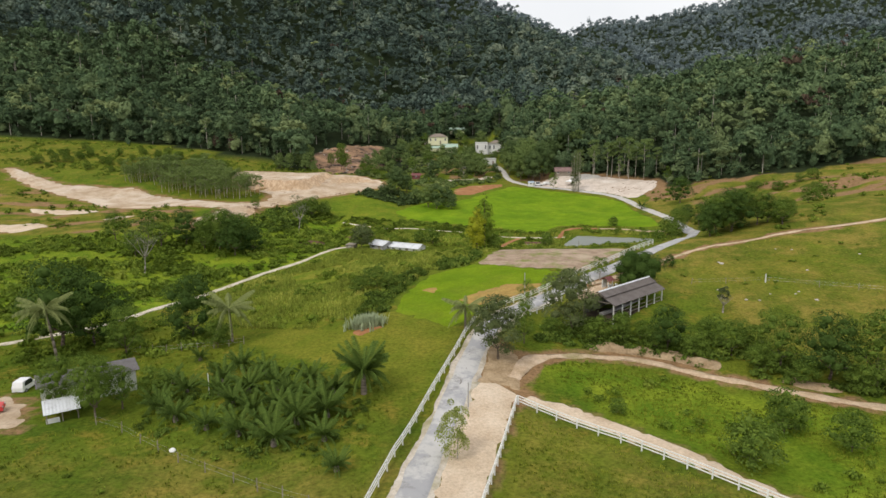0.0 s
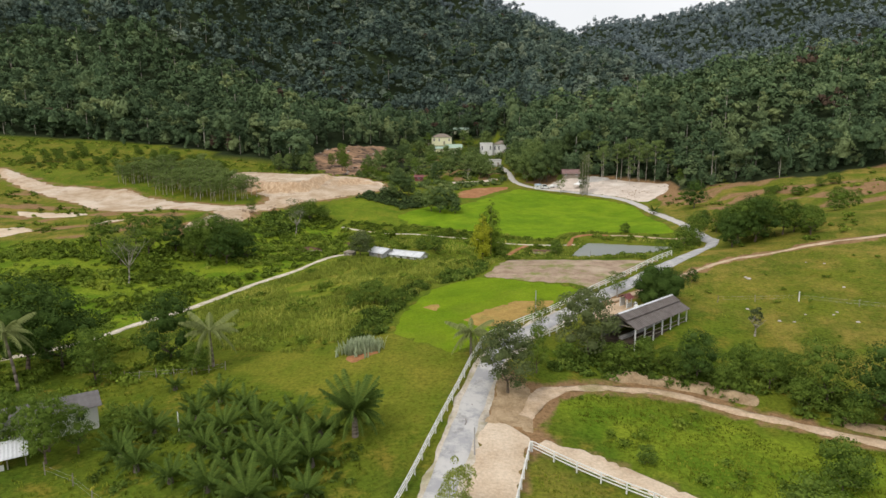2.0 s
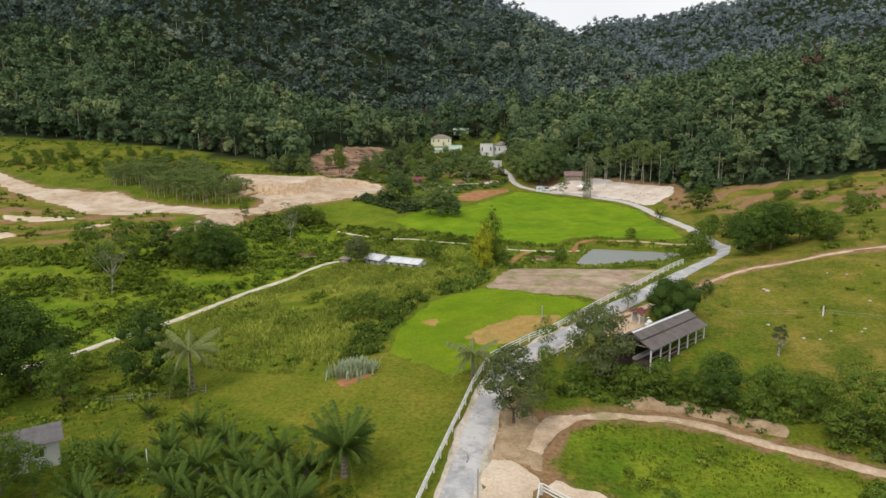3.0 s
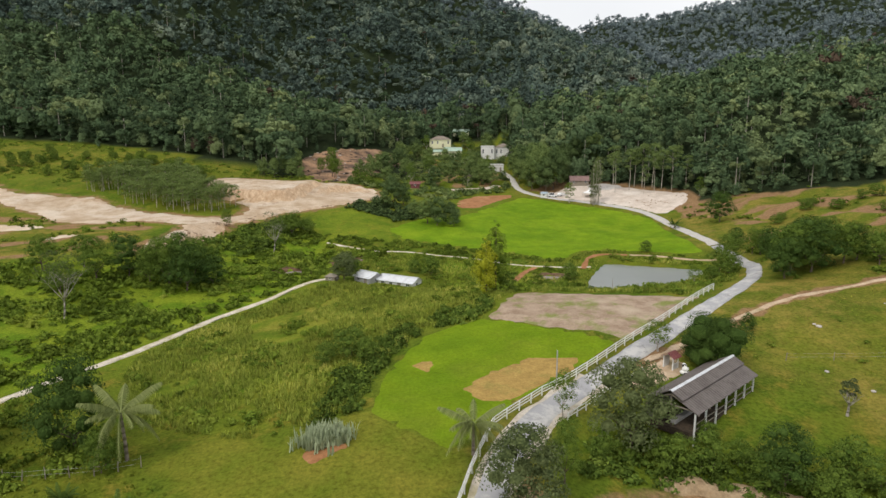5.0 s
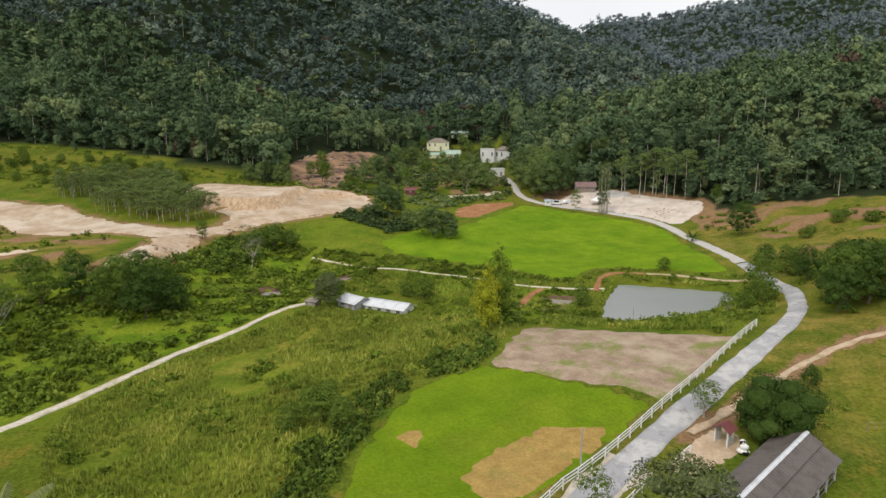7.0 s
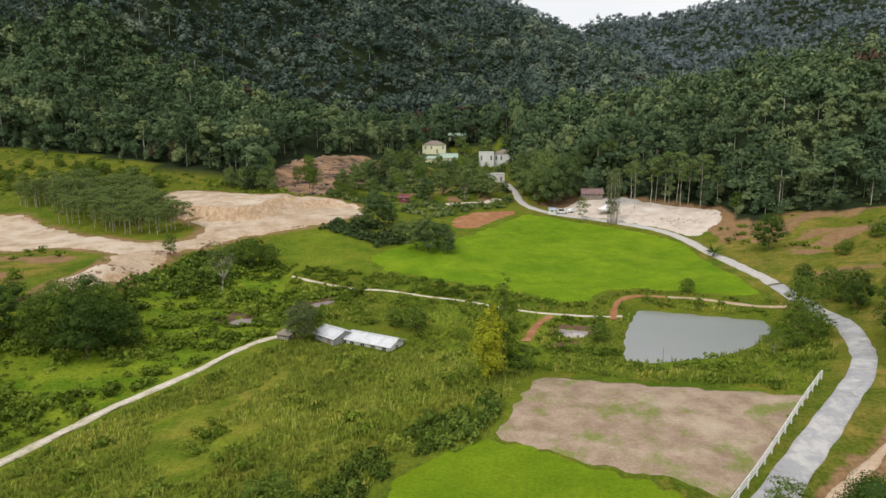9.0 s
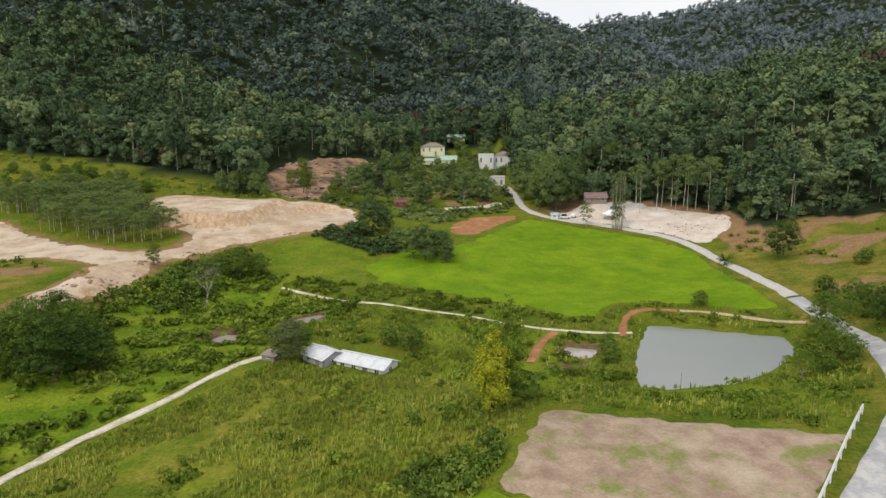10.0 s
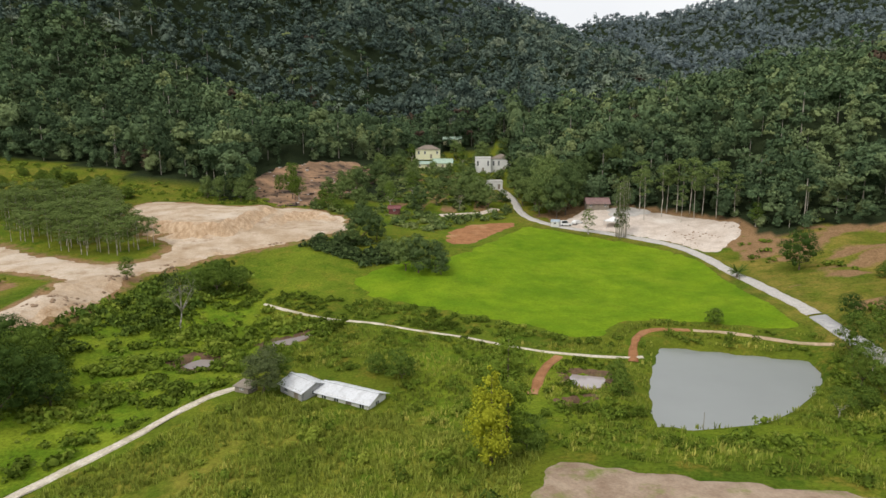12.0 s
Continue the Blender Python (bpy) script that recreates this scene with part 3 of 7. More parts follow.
STRAW = [(-2.4, 102.6), (2.3, 108.2), (6.8, 112.2), (14.8, 112), (12, 107.8), (6, 100.6), (3, 98), (-.2, 99)]
STRAW_SPOT = [(-9.4, 110), (-6.8, 112.4), (-4, 110), (-6.2, 106.8)]
LAWN = [(-32, 89), (-29, 95), (-18.6, 91), (-12.4, 97), (-5, 91.2), (-1.4, 88.5), (-3.4, 80), (-5.6, 71), (-9, 74), (-11, 79), (-19, 80)]
DIGGING = [(-214, 270), (-192, 261.5), (-171, 251), (-163.5, 254.5), (-151, 252.5), (-138, 248), (-122, 239), (-113, 234.5), (-100, 229), (-91, 225), (-84, 226), (-79.5, 232), (-80, 241), (-85, 247), (-92, 250.5),
           (-100, 258), (-107, 268), (-112, 281), (-108, 289), (-98, 287), (-85, 282), (-74.5, 279), (-69, 283), (-62, 288), (-52, 288), (-41, 281), (-36.5, 264), (-50, 249), (-66, 236), (-72.5, 227), (-77, 221),
           (-75, 205), (-72.5, 193), (-77, 180), (-84, 173), (-83, 190), (-84, 204), (-88, 210), (-96, 213.5), (-111, 219), (-116, 214.5), (-135, 219), (-147, 229.5), (-158, 234), (-172, 240), (-197, 255)]
CLEARING = [(-87, 312), (-85.5, 329), (-71, 361), (-54, 376), (-40, 364), (-38, 346), (-46, 320), (-54, 292), (-66, 288), (-76, 296)]
ROAD = [(-6.2, -160), (-6.0, -60), (-5.2, 10), (-4.6, 40), (-3.8, 50.8), (-3, 58), (-1.6, 65.6), (-.3, 73.6), (1.3, 82.8), (3.6, 90.3), (8.2, 98.8), (14.8, 106.4), (23.6, 116.2), (34.3, 128.3),
        (44.8, 139.7), (51, 149), (56.2, 160), (61, 172), (62.8, 182), (63.3, 200), (63.6, 222), (62.6, 243), (57.5, 259.5), (44.2, 271.4), (29.5, 281), (18.4, 292), (15.7, 306), (15.4, 322), (12, 342), (4, 362), (2, 378)]
LEFT_PATH = [(-92, 78), (-73, 92.6), (-66, 102), (-61.5, 112), (-56.2, 128), (-53, 138), (-48.1, 149.3), (-41.1, 162.4), (-36, 169.4), (-33, 171.5)]
LANE = [(-45, 211.5), (-35, 206.5), (-26, 203), (-15, 198), (-4, 193.5), (6, 190.6), (15, 186.6), (25.4, 183.8), (28, 184.2)]
RED_PATH = [(8.3, 169), (9.6, 175), (11.4, 181.3), (14.2, 186)]
RED_BANK = [(25.6, 182), (27.2, 189), (30, 194.4), (34, 196.8), (40, 196.6), (46.5, 194.6), (54, 190.4), (60.5, 186.6)]
SAND_SIDE = [(-3.1, 36), (-2.7, 48), (-2.1, 55), (-.9, 63), (.6, 71), (1.1, 74), (3.4, 75.2), (5.6, 73.8), (6.9, 71.8), (6.35, 69.6), (2.55, 50), (.2, 36)]
JUNCTION = [(.9, 73.2), (2.0, 78), (3.2, 85), (4.6, 85.6), (6.8, 83), (8.2, 79.6), (7.6, 75.4), (6.8, 72.4), (4, 74)]
FENCE_SAND = [(5.8, 70.6), (7.4, 72.8), (12.2, 71.2), (17.5, 67), (22.2, 62.2), (27.4, 55.5), (34, 47), (32, 45.4), (25.6, 53.6), (16.2, 63.2)]
TRACK = [(6.2, 76), (8.2, 81.4), (13.9, 85.6), (21.8, 86.2), (28.6, 83.6), (36, 78.6), (41.8, 74.4), (48, 71), (60, 66), (90, 58)]
RIGHT_TRACK = [(21.6, 110.6), (26.8, 115.4), (35.6, 123), (45.4, 129.8), (58.6, 136.6), (72, 138), (88, 138.6), (120, 141)]
SHED_YARD = [(16.4, 104.6), (20, 108.8), (25, 113.8), (27.6, 110.6), (24.4, 106.8), (20, 103.4)]
HOUSE_YARD = [(-60, 63), (-57, 72), (-51, 70), (-48, 65), (-45.6, 61.4), (-48, 60.4), (-54, 61)]
RED_EDGE = [(-16.8, 89.4), (-10.4, 91.6), (-12, 88.6), (-15.6, 86.6)]
VILLAGE_SOIL = [(-30, 300), (10, 300), (14, 330), (8, 380), (-30, 384), (-40, 340)]
VILLAGE_ROAD = [(-12, 298), (-4, 301), (4, 303.6), (8, 309)]


def near_line(x, y, pts):
    """Metres to a line in plan."""
    best = np.full(np.shape(x), 1e9)
    for (ax, ay), (bx, by) in zip(pts, pts[1:]):
        dx, dy = bx - ax, by - ay
        k = np.clip(((x - ax) * dx + (y - ay) * dy) / (dx * dx + dy * dy), 0, 1)
        best = np.minimum(best, (x - ax - k * dx) ** 2 + (y - ay - k * dy) ** 2)
    return np.sqrt(best)


def woods(x, y):
    """1 where the forest stands."""
    left = y - np.interp(x, *LEFT_FOOT)
    right = y - np.interp(x, *RIGHT_FOOT)
    w = (np.minimum(left, 400) > 2) & (inside(x, y, CLEARING) < -1)
    w |= (right > 2) & (x > 46)
    w |= (y > 340) & (x > 19) & (x < 120)
    w |= (inside(x, y, [(-97, 300), (-88, 296), (-77, 292), (-75, 297), (-86, 313), (-86, 334), (-74, 356), (-60, 372), (-76, 378), (-110, 330)]) > 0) & (inside(x, y, CLEARING) < 0)
    w |= inside(x, y, [(74, 272), (78, 261), (84, 257), (92, 259), (100, 258), (104, 250), (110, 249), (121, 244), (140, 250), (170, 262), (170, 275), (100, 285), (82, 285), (74, 284)]) > 0
    w |= inside(x, y, [(38, 308), (54, 302), (66, 294), (74, 286), (90, 290), (60, 330), (40, 330)]) > 0
    return w & (inside(x, y, YARD) < -2.5)


# ---- the ground: one sheet to the horizon ----
def steps(lo, hi, centre_lo, centre_hi, fine, grow):
    mid = list(np.arange(centre_lo, centre_hi + fine, fine))
    out, s = [], fine
    v = centre_lo
    while v > lo:
        s *= grow
        v -= s
        out.append(v)
    s, v, up = fine, mid[-1], []
    while v < hi:
        s *= grow
        v += s
        up.append(v)
    return np.array(out[::-1] + mid + up)


def build_ground():
    xs = steps(-2600, 2600, -100, 100, 1.7, 1.09)
    ys = steps(-900, 2600, 40, 215, 1.7, 1.035)
    X, Y = np.meshgrid(xs, ys)
    Z = ground_height(X, Y)
    # the floor lies a little deeper under the sheets spread over it
    for poly in (DIGGING, CLEARING, YARD):
        Z = Z - .9 * smooth(inside(X, Y, poly) / 3 - .6)
    nx, ny = len(xs), len(ys)
    i = np.arange(nx * ny).reshape(ny, nx)
    quads = np.stack([i[:-1, :-1], i[:-1, 1:], i[1:, 1:], i[1:, :-1]], -1).reshape(-1, 4)
    me = mesh_of("ground", np.stack([X, Y, Z], -1).reshape(-1, 3), quads, True)
    x, y = X.ravel(), Y.ravel()
    pasture = smooth(inside(x, y, [(26, 112), (40, 108), (45, 86), (70, 76), (140, 60), (160, 160), (90, 180), (66, 178), (50, 144)]) / 6 + .5)
    slope = smooth(inside(x, y, [(70, 190), (160, 160), (300, 200), (300, 262), (110, 284), (80, 268), (66, 240)]) / 8 + .5)
    grazed = smooth(inside(x, y, [(-160, 172), (-92, 168), (-92, 206), (-108, 214), (-136, 224), (-165, 236), (-220, 250), (-220, 180)]) / 6 + .5)
    cleared = smooth(inside(x, y, [(-330, 250), (-216, 272), (-156, 262), (-120, 282), (-66, 286), (-76, 300), (-130, 312), (-330, 316)]) / 8 + .5)
    front = smooth(inside(x, y, [(-70, 30), (-40, 58), (-12, 60), (-9, 45), (-9, 20), (-60, 0)]) / 6 + .5)
    paddock = smooth(inside(x, y, [(3, 40), (7, 68), (26, 52), (34, 40)]) / 2 + .5)
    hump = smooth(inside(x, y, [(-34, 164), (-10, 160), (6, 148), (0, 128), (-10, 124), (-18, 104), (-36, 106), (-52, 126), (-42, 150)]) / 8 + .5)
    values = {
        "dry": np.clip(.9 * pasture + 1.0 * slope + 1.0 * grazed + .5 * cleared + .8 * front + .75 * paddock + .55 * hump + .8 * smooth(2.2 - near_line(x, y, ROAD) / 2.4), 0, 1),
        "lush": np.clip(smooth(inside(x, y, [(-60, 118), (-66, 126), (-82, 132), (-100, 120), (-80, 100), (-66, 108)]) / 6 + .4) + smooth(inside(x, y, [(-62, 176), (-50, 176), (-44, 156), (-54, 142), (-66, 148)]) / 6 + .4)
                        + .7 * smooth(inside(x, y, [(-34, 172), (-28, 198), (-50, 216), (-72, 200), (-76, 174), (-130, 165), (-130, 84), (-92, 82), (-58, 116), (-46, 154)]) / 8 + .3) + .5 * smooth(inside(x, y, [(-20, 198), (20, 188), (24, 160), (56, 160), (40, 142), (8, 147), (-10, 164), (-12, 176)]) / 6 + .3)
                        + .8 * smooth(inside(x, y, [(8, 80), (14, 84), (30, 80), (46, 68), (34, 50), (16, 68)]) / 4 + .4) + .6 * smooth(inside(x, y, [(-66, 190), (-50, 192), (-44, 214), (-60, 216)]) / 5 + .4) + .4 * smooth(inside(x, y, [(-60, 228), (-46, 246), (-28, 240), (-24, 214), (-46, 215)]) / 6 + .5) + .65 * hump, 0, 1),
        "soil": np.clip(.95 * slope * np.clip(.15 + wave(x * .55 + y * .3, y * 1.5, 31, 21) + .6 * wave(x * .6, y * 1.4, 11, 23), 0, 1) + .7 * grazed * (wave(x, y, 18, 22) > .3) + .8 * (near_line(x, y, RIGHT_TRACK) < 1.4) + .5 * (inside(x, y, HOUSE_YARD) > -1) + .6 * smooth(inside(x, y, DIGGING) / 5 + 1.0) + .45 * smooth(inside(x, y, SAND_SIDE) / 1.6 + 1) + .6 * smooth(inside(x, y, JUNCTION) / 2.5 + 1) + .4 * smooth(inside(x, y, FENCE_SAND) / 1.4 + 1) + .6 * smooth(2 - near_line(x, y, TRACK) / 1.3) + .8 * smooth(inside(x, y, YARD) / 6 + 2.2) * (y > 293 - .9 * (x - 24)) + .55 * smooth(inside(x, y, VILLAGE_SOIL) / 6 + .4) * (wave(x, y, 15, 24) > 0)
                        + .9 * smooth(inside(x, y, [(20, 88.4), (27, 88), (33, 85.6), (31, 84.6), (24, 86.6)]) / 1.5 + .5), 0, 1),
        "mown": smooth(inside(x, y, LAWN) / 4 + .6),
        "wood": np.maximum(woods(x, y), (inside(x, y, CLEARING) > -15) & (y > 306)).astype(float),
    }
    for name, v in values.items():
        a = me.attributes.new(name, "FLOAT", "POINT")
        a.data.foreach_set("value", np.asarray(v, np.float32))
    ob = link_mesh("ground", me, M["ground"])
    return tagged(ob, "green valley floor of rough grass and bare patches", "ground", kind="structure")


def round_outline(poly, step, ragged, seed, corner=.14):
    """A closed outline with rounded corners and an uneven edge."""
    pts = [Vector(p).to_2d() if len(p) == 2 else Vector(p[:2]) for p in poly]
    for _ in range(2):
        pts = [q for a, b in zip(pts, pts[1:] + pts[:1]) for q in (a.lerp(b, corner), a.lerp(b, 1 - corner))]
    out = []
    for a, b in zip(pts, pts[1:] + pts[:1]):
        n = max(1, int((b - a).length / step))
        out += [a.lerp(b, k / n) for k in range(n)]
    res = []
    for i, p in enumerate(out):
        t = out[(i + 1) % len(out)] - out[i - 1]
        side = Vector((-t.y, t.x)).normalized()
        off = noise.noise((p.x * .35, p.y * .35, seed)) * ragged + noise.noise((p.x * 1.3, p.y * 1.3, seed + 9)) * ragged * .45 + noise.noise((p.x * 3.1, p.y * 3.1, seed + 5)) * ragged * .35
        res.append(p + side * off)
    return res


def spread(name, poly, material, lift, cell, label, category, ragged=.6, level=None, kind="structure", corner=.14):
    """A sheet of another ground laid over the valley floor inside an outline."""
    edge = round_outline(poly, min(cell * .5, .8), ragged, len(name), corner)
    xs, ys = [p.x for p in edge], [p.y for p in edge]
    inner = []
    if level is None:
        gx, gy = np.meshgrid(np.arange(min(xs), max(xs), cell), np.arange(min(ys), max(ys), cell))
        gx, gy = gx.ravel() + np.random.RandomState(7).uniform(-.2, .2, gx.size) * cell, gy.ravel()
        keep = inside(gx, gy, [(p.x, p.y) for p in edge]) > cell * .5
        inner = [Vector((a, b)) for a, b in zip(gx[keep], gy[keep])]
    n = len(edge)
    v, _, f, *_ = geometry.delaunay_2d_cdt(edge + inner, [(i, (i + 1) % n) for i in range(n)], [], 1, 1e-4)
    vx, vy = np.array([p.x for p in v]), np.array([p.y for p in v])
    vz = ground_height(vx, vy) + lift if level is None else np.full(len(v), level)
    if level is None:
        rim = inside(vx, vy, [(p.x, p.y) for p in edge]) < .05
        vz = vz - np.where(rim, lift + .12, 0)
    me = mesh_of(name, np.c_[vx, vy, vz], np.array(f), True)
    return tagged(link_mesh(name, me, material), label, category, kind=kind)


def fair(pts, step):
    """A line made smooth and even."""
    p = np.array(pts, float)
    for _ in range(3):
        q = np.repeat(p, 2, 0)
        q[1:-1:2], q[2:-1:2] = p[:-1] * .75 + p[1:] * .25, p[:-1] * .25 + p[1:] * .75
        p = q
    d = np.r_[0, np.cumsum(np.hypot(*np.diff(p, axis=0).T))]
    s = np.arange(0, d[-1], step)
    return np.c_[np.interp(s, d, p[:, 0]), np.interp(s, d, p[:, 1])]


def strip(name, pts, width, material, lift, label, category, ragged=.25, seed=1):
    """A road or path along a line: crowned, with uneven edges."""
    c = fair(pts, 1.0)
    t = np.gradient(c, axis=0)
    side = np.c_[-t[:, 1], t[:, 0]] / np.hypot(*t.T)[:, None]
    offs = np.array([-.5, -.44, -.25, 0, .25, .44, .5]) * width
    drop = np.array([-lift - .14, .0, .03, .05, .03, .0, -lift - .14])
    rows = []
    for k, (o, z) in enumerate(zip(offs, drop)):
        j = np.array([noise.noise((p[0] * .3, p[1] * .3, seed + k)) for p in c]) * ragged * (abs(o) / (width * .5)) ** 2
        p = c + side * (o + np.sign(o) * j)[:, None]
        rows.append(np.c_[p, ground_height(p[:, 0], p[:, 1]) + lift + z])
    v = np.stack(rows, 1)
    i = np.arange(v.shape[0] * v.shape[1]).reshape(v.shape[:2])
    quads = np.stack([i[:-1, :-1], i[1:, :-1], i[1:, 1:], i[:-1, 1:]], -1).reshape(-1, 4)
    me = mesh_of(name, v.reshape(-1, 3), quads, True)
    return tagged(link_mesh(name, me, material), label, category, kind="structure")


build_ground()
spread("rice_field", RICE, M["rice"], .10, 2.5, "bright green field of young rice", "field")
spread("red_field", RED_FIELD, M["redsoil"], .14, 2.5, "bare red earth plot beside the rice field", "field", 1.2)
spread("yard", YARD, M["gravel"], .16, 2.5, "pale gravel yard cleared at the forest edge", "yard", .9)
spread("bare_field", BARE, M["bare"], .10, 1.6, "brown ploughed field with thin green patches", "field", .3, corner=.05)
spread("grass_field", LUSH, M["lush"], .08, 1.6, "lush bright green grass field by the road", "field", .5)
spread("straw_patch", STRAW, M["straw"], .15, 1.0, "golden patch of cut straw in the grass field", "field", .55)
spread("straw_patch", STRAW_SPOT, M["straw"], .15, 1.0, "small round golden patch of dead grass", "field", .5)
spread("digging", DIGGING, M["dug"], .32, 2.0, "pale sandy soil laid bare by digging", "earthworks", 1.5)
spread("digging", [(-158, 212), (-140, 214), (-128, 209), (-134, 203), (-152, 203)], M["sand"], .14, 1.6, "small pale heap of dug sandy soil", "earthworks", 1.8)
spread("digging", [(-122, 192), (-114, 197), (-106, 193), (-113, 189)], M["sand"], .12, 1.6, "worn sandy hollow in the grazed land", "earthworks", 1.4)
spread("digging", [(-150, 182), (-138, 188), (-128, 183), (-132, 172), (-146, 174)], M["sand"], .12, 1.6, "wide sandy scar in the grazed land", "earthworks", 1.8)
spread("clearing", CLEARING, M["char"], .2, 2.5, "burnt brown clearing below the forest", "clearing", 3.5)
spread("apron", [(45.5, 287.4), (43.6, 295), (45.5, 302.6), (54, 302), (60, 294.6), (58.6, 289)], M["road_gravel"], .2, 1.6, "grey gravel apron before the pavilion", "yard", .8)
spread("verge", SAND_SIDE, M["sand"], .09, 1.0, "wide verge of pale sand beside the road", "verge", .14)
spread("junction", JUNCTION, M["bank"], .07, .8, "trodden brown earth where the track leaves the road", "track", .5)
spread("fence_verge", FENCE_SAND, M["sand"], .07, 1.0, "strip of worn sand along the paddock fence", "verge", .22)
spread("shed_yard", SHED_YARD, M["track"], .08, 1.0, "trodden pale earth beside the shed", "yard", .8)
spread("house_yard", HOUSE_YARD, M["dug"], .08, 1.5, "sandy yard in front of the white house", "yard", 1.2)
spread("road_patch", [(-.9, 72), (-.1, 71.8), (.5, 76), (.6, 80), (-.1, 80), (-.5, 76)], M["patch"], .24, .6, "rough dark worn patch in the tarmac", "road", .35)
spread("road_patch", [(-3.4, 56.5), (-2.4, 56.6), (-1.9, 59.6), (-2.7, 60)], M["patch"], .24, .6, "rough dark worn patch in the tarmac", "road", .4)
spread("red_edge", RED_EDGE, M["redsoil"], .10, .8, "scraped red earth below the reeds", "bank", .9)
strip("road_shoulder", ROAD[:12], 4.3, M["shoulder"], .06, "stony shoulder under the narrow road", "shoulder", .9, 3)
strip("road", ROAD[:20], 3.0, M["tarmac"], .13, "narrow worn grey tarmac road", "road", .35, 5)
strip("gravel_road", ROAD[19:], 2.9, M["road_gravel"], .13, "pale gravel road between rice and pasture", "road", .6, 6)
strip("path", LEFT_PATH, 1.5, M["path"], .17, "straight pale gravel farm path", "path", .5, 7)
strip("lane", LANE, .8, M["path"], .10, "thin pale footpath between the ponds", "path", .4, 8)
strip("red_path", RED_PATH, 1.6, M["redsoil"], .10, "short red earth path", "path", .5, 9)
strip("bank_path", RED_BANK[:5], 1.5, M["redsoil"], .12, "red earth path on the pond bank", "path", .7, 10)
strip("bank_path", RED_BANK[4:], 1.1, M["track"], .12, "thin ochre path on the pond bank", "path", .5, 14)
strip("dirt_track", TRACK, 1.5, M["track"], .09, "sandy dirt track along the hedge", "track", 1.2, 11)
def cut_bank(pts, height, label):
    """A low bank of cut earth: a steep face towards the track, a rounded top and a long back."""
    p = fair(pts, .5)
    t_ = np.gradient(p, axis=0)
    n_ = np.c_[-t_[:, 1], t_[:, 0]] / np.hypot(*t_.T)[:, None]
    ends = np.clip(np.minimum(np.arange(len(p)), np.arange(len(p))[::-1]) / 6, 0, 1)
    rows = []
    for off, up in ((-.2, -.15), (.1, .3), (.3, .75), (.55, 1.0), (1.1, .95), (2.0, .45), (3.0, -.3)):
        o = off + .3 * wave(p[:, 0], p[:, 1], 3.2, 41) * (off > 0) + .12 * wave(p[:, 0], p[:, 1], 1.1, 42)
        q = p + n_ * o[:, None]
        rows.append(np.c_[q, ground_height(q[:, 0], q[:, 1]) + height * up * ends * (1 + .35 * wave(p[:, 0], p[:, 1], 6, 43)) - .1 * (1 - ends)])
    v = np.stack(rows, 1)
    i = np.arange(v.shape[0] * v.shape[1]).reshape(v.shape[:2])
    quads = np.stack([i[:-1, :-1], i[1:, :-1], i[1:, 1:], i[:-1, 1:]], -1).reshape(-1, 4)
    return tagged(link_mesh("cut_bank", mesh_of("cut_bank", v.reshape(-1, 3), quads, True), M["bank"]), label, "bank", kind="structure")


cut_bank([(17, 87.5), (22, 87.8), (29, 85.5), (34, 82.2)], .7, "low bank of pale cut earth above the track")
cut_bank([(39, 78.7), (42, 76.6), (45.5, 74.6)], .5, "short bank of cut earth above the track")
strip("field_track", RIGHT_TRACK, .95, M["track"], .09, "worn yellow dirt track across the pasture", "track", .8, 12)
strip("village_road", VILLAGE_ROAD, 4.0, M["gravel"], .12, "short pale gravel drive", "road", .8, 13)
def wider(poly, metres):
    """The outline moved outwards from its middle by about so many metres."""
    c = np.mean(poly, axis=0)
    return [tuple(c + (np.array(q) - c) * (1 + metres / np.linalg.norm(np.array(q) - c))) for q in poly]


spread("pond", wider(POND, .95), M["pond"], 0, 2, "still grey fish pond mirroring the sky", "pond", .25, -1.6)
for k_, pool in enumerate((POOL_1, POOL_2, POOL_3, POOL_4)):
    spread("pool_bank", wider(pool, 1.9 if k_ < 2 else 2.8), M["mud"], .07, .6, "wet brown mud round a small pool", "bank", .9)
spread("pool", wider(POOL_1, .5), M["puddle"], 0, 2, "shallow muddy pool", "pond", .5, -2.35)
spread("pool", wider(POOL_2, .5), M["puddle"], 0, 2, "small muddy puddle", "pond", .4, -2.3)
spread("pool", wider(POOL_3, .5), M["puddle"], 0, 2, "small brown pool in the scrub", "pond", .5, -3.4)
spread("pool", wider(POOL_4, .5), M["puddle"], 0, 2, "long brown pool in the scrub", "pond", .5, -2.3)

# ---- buildings, fences and loose things ----
BUILT = []


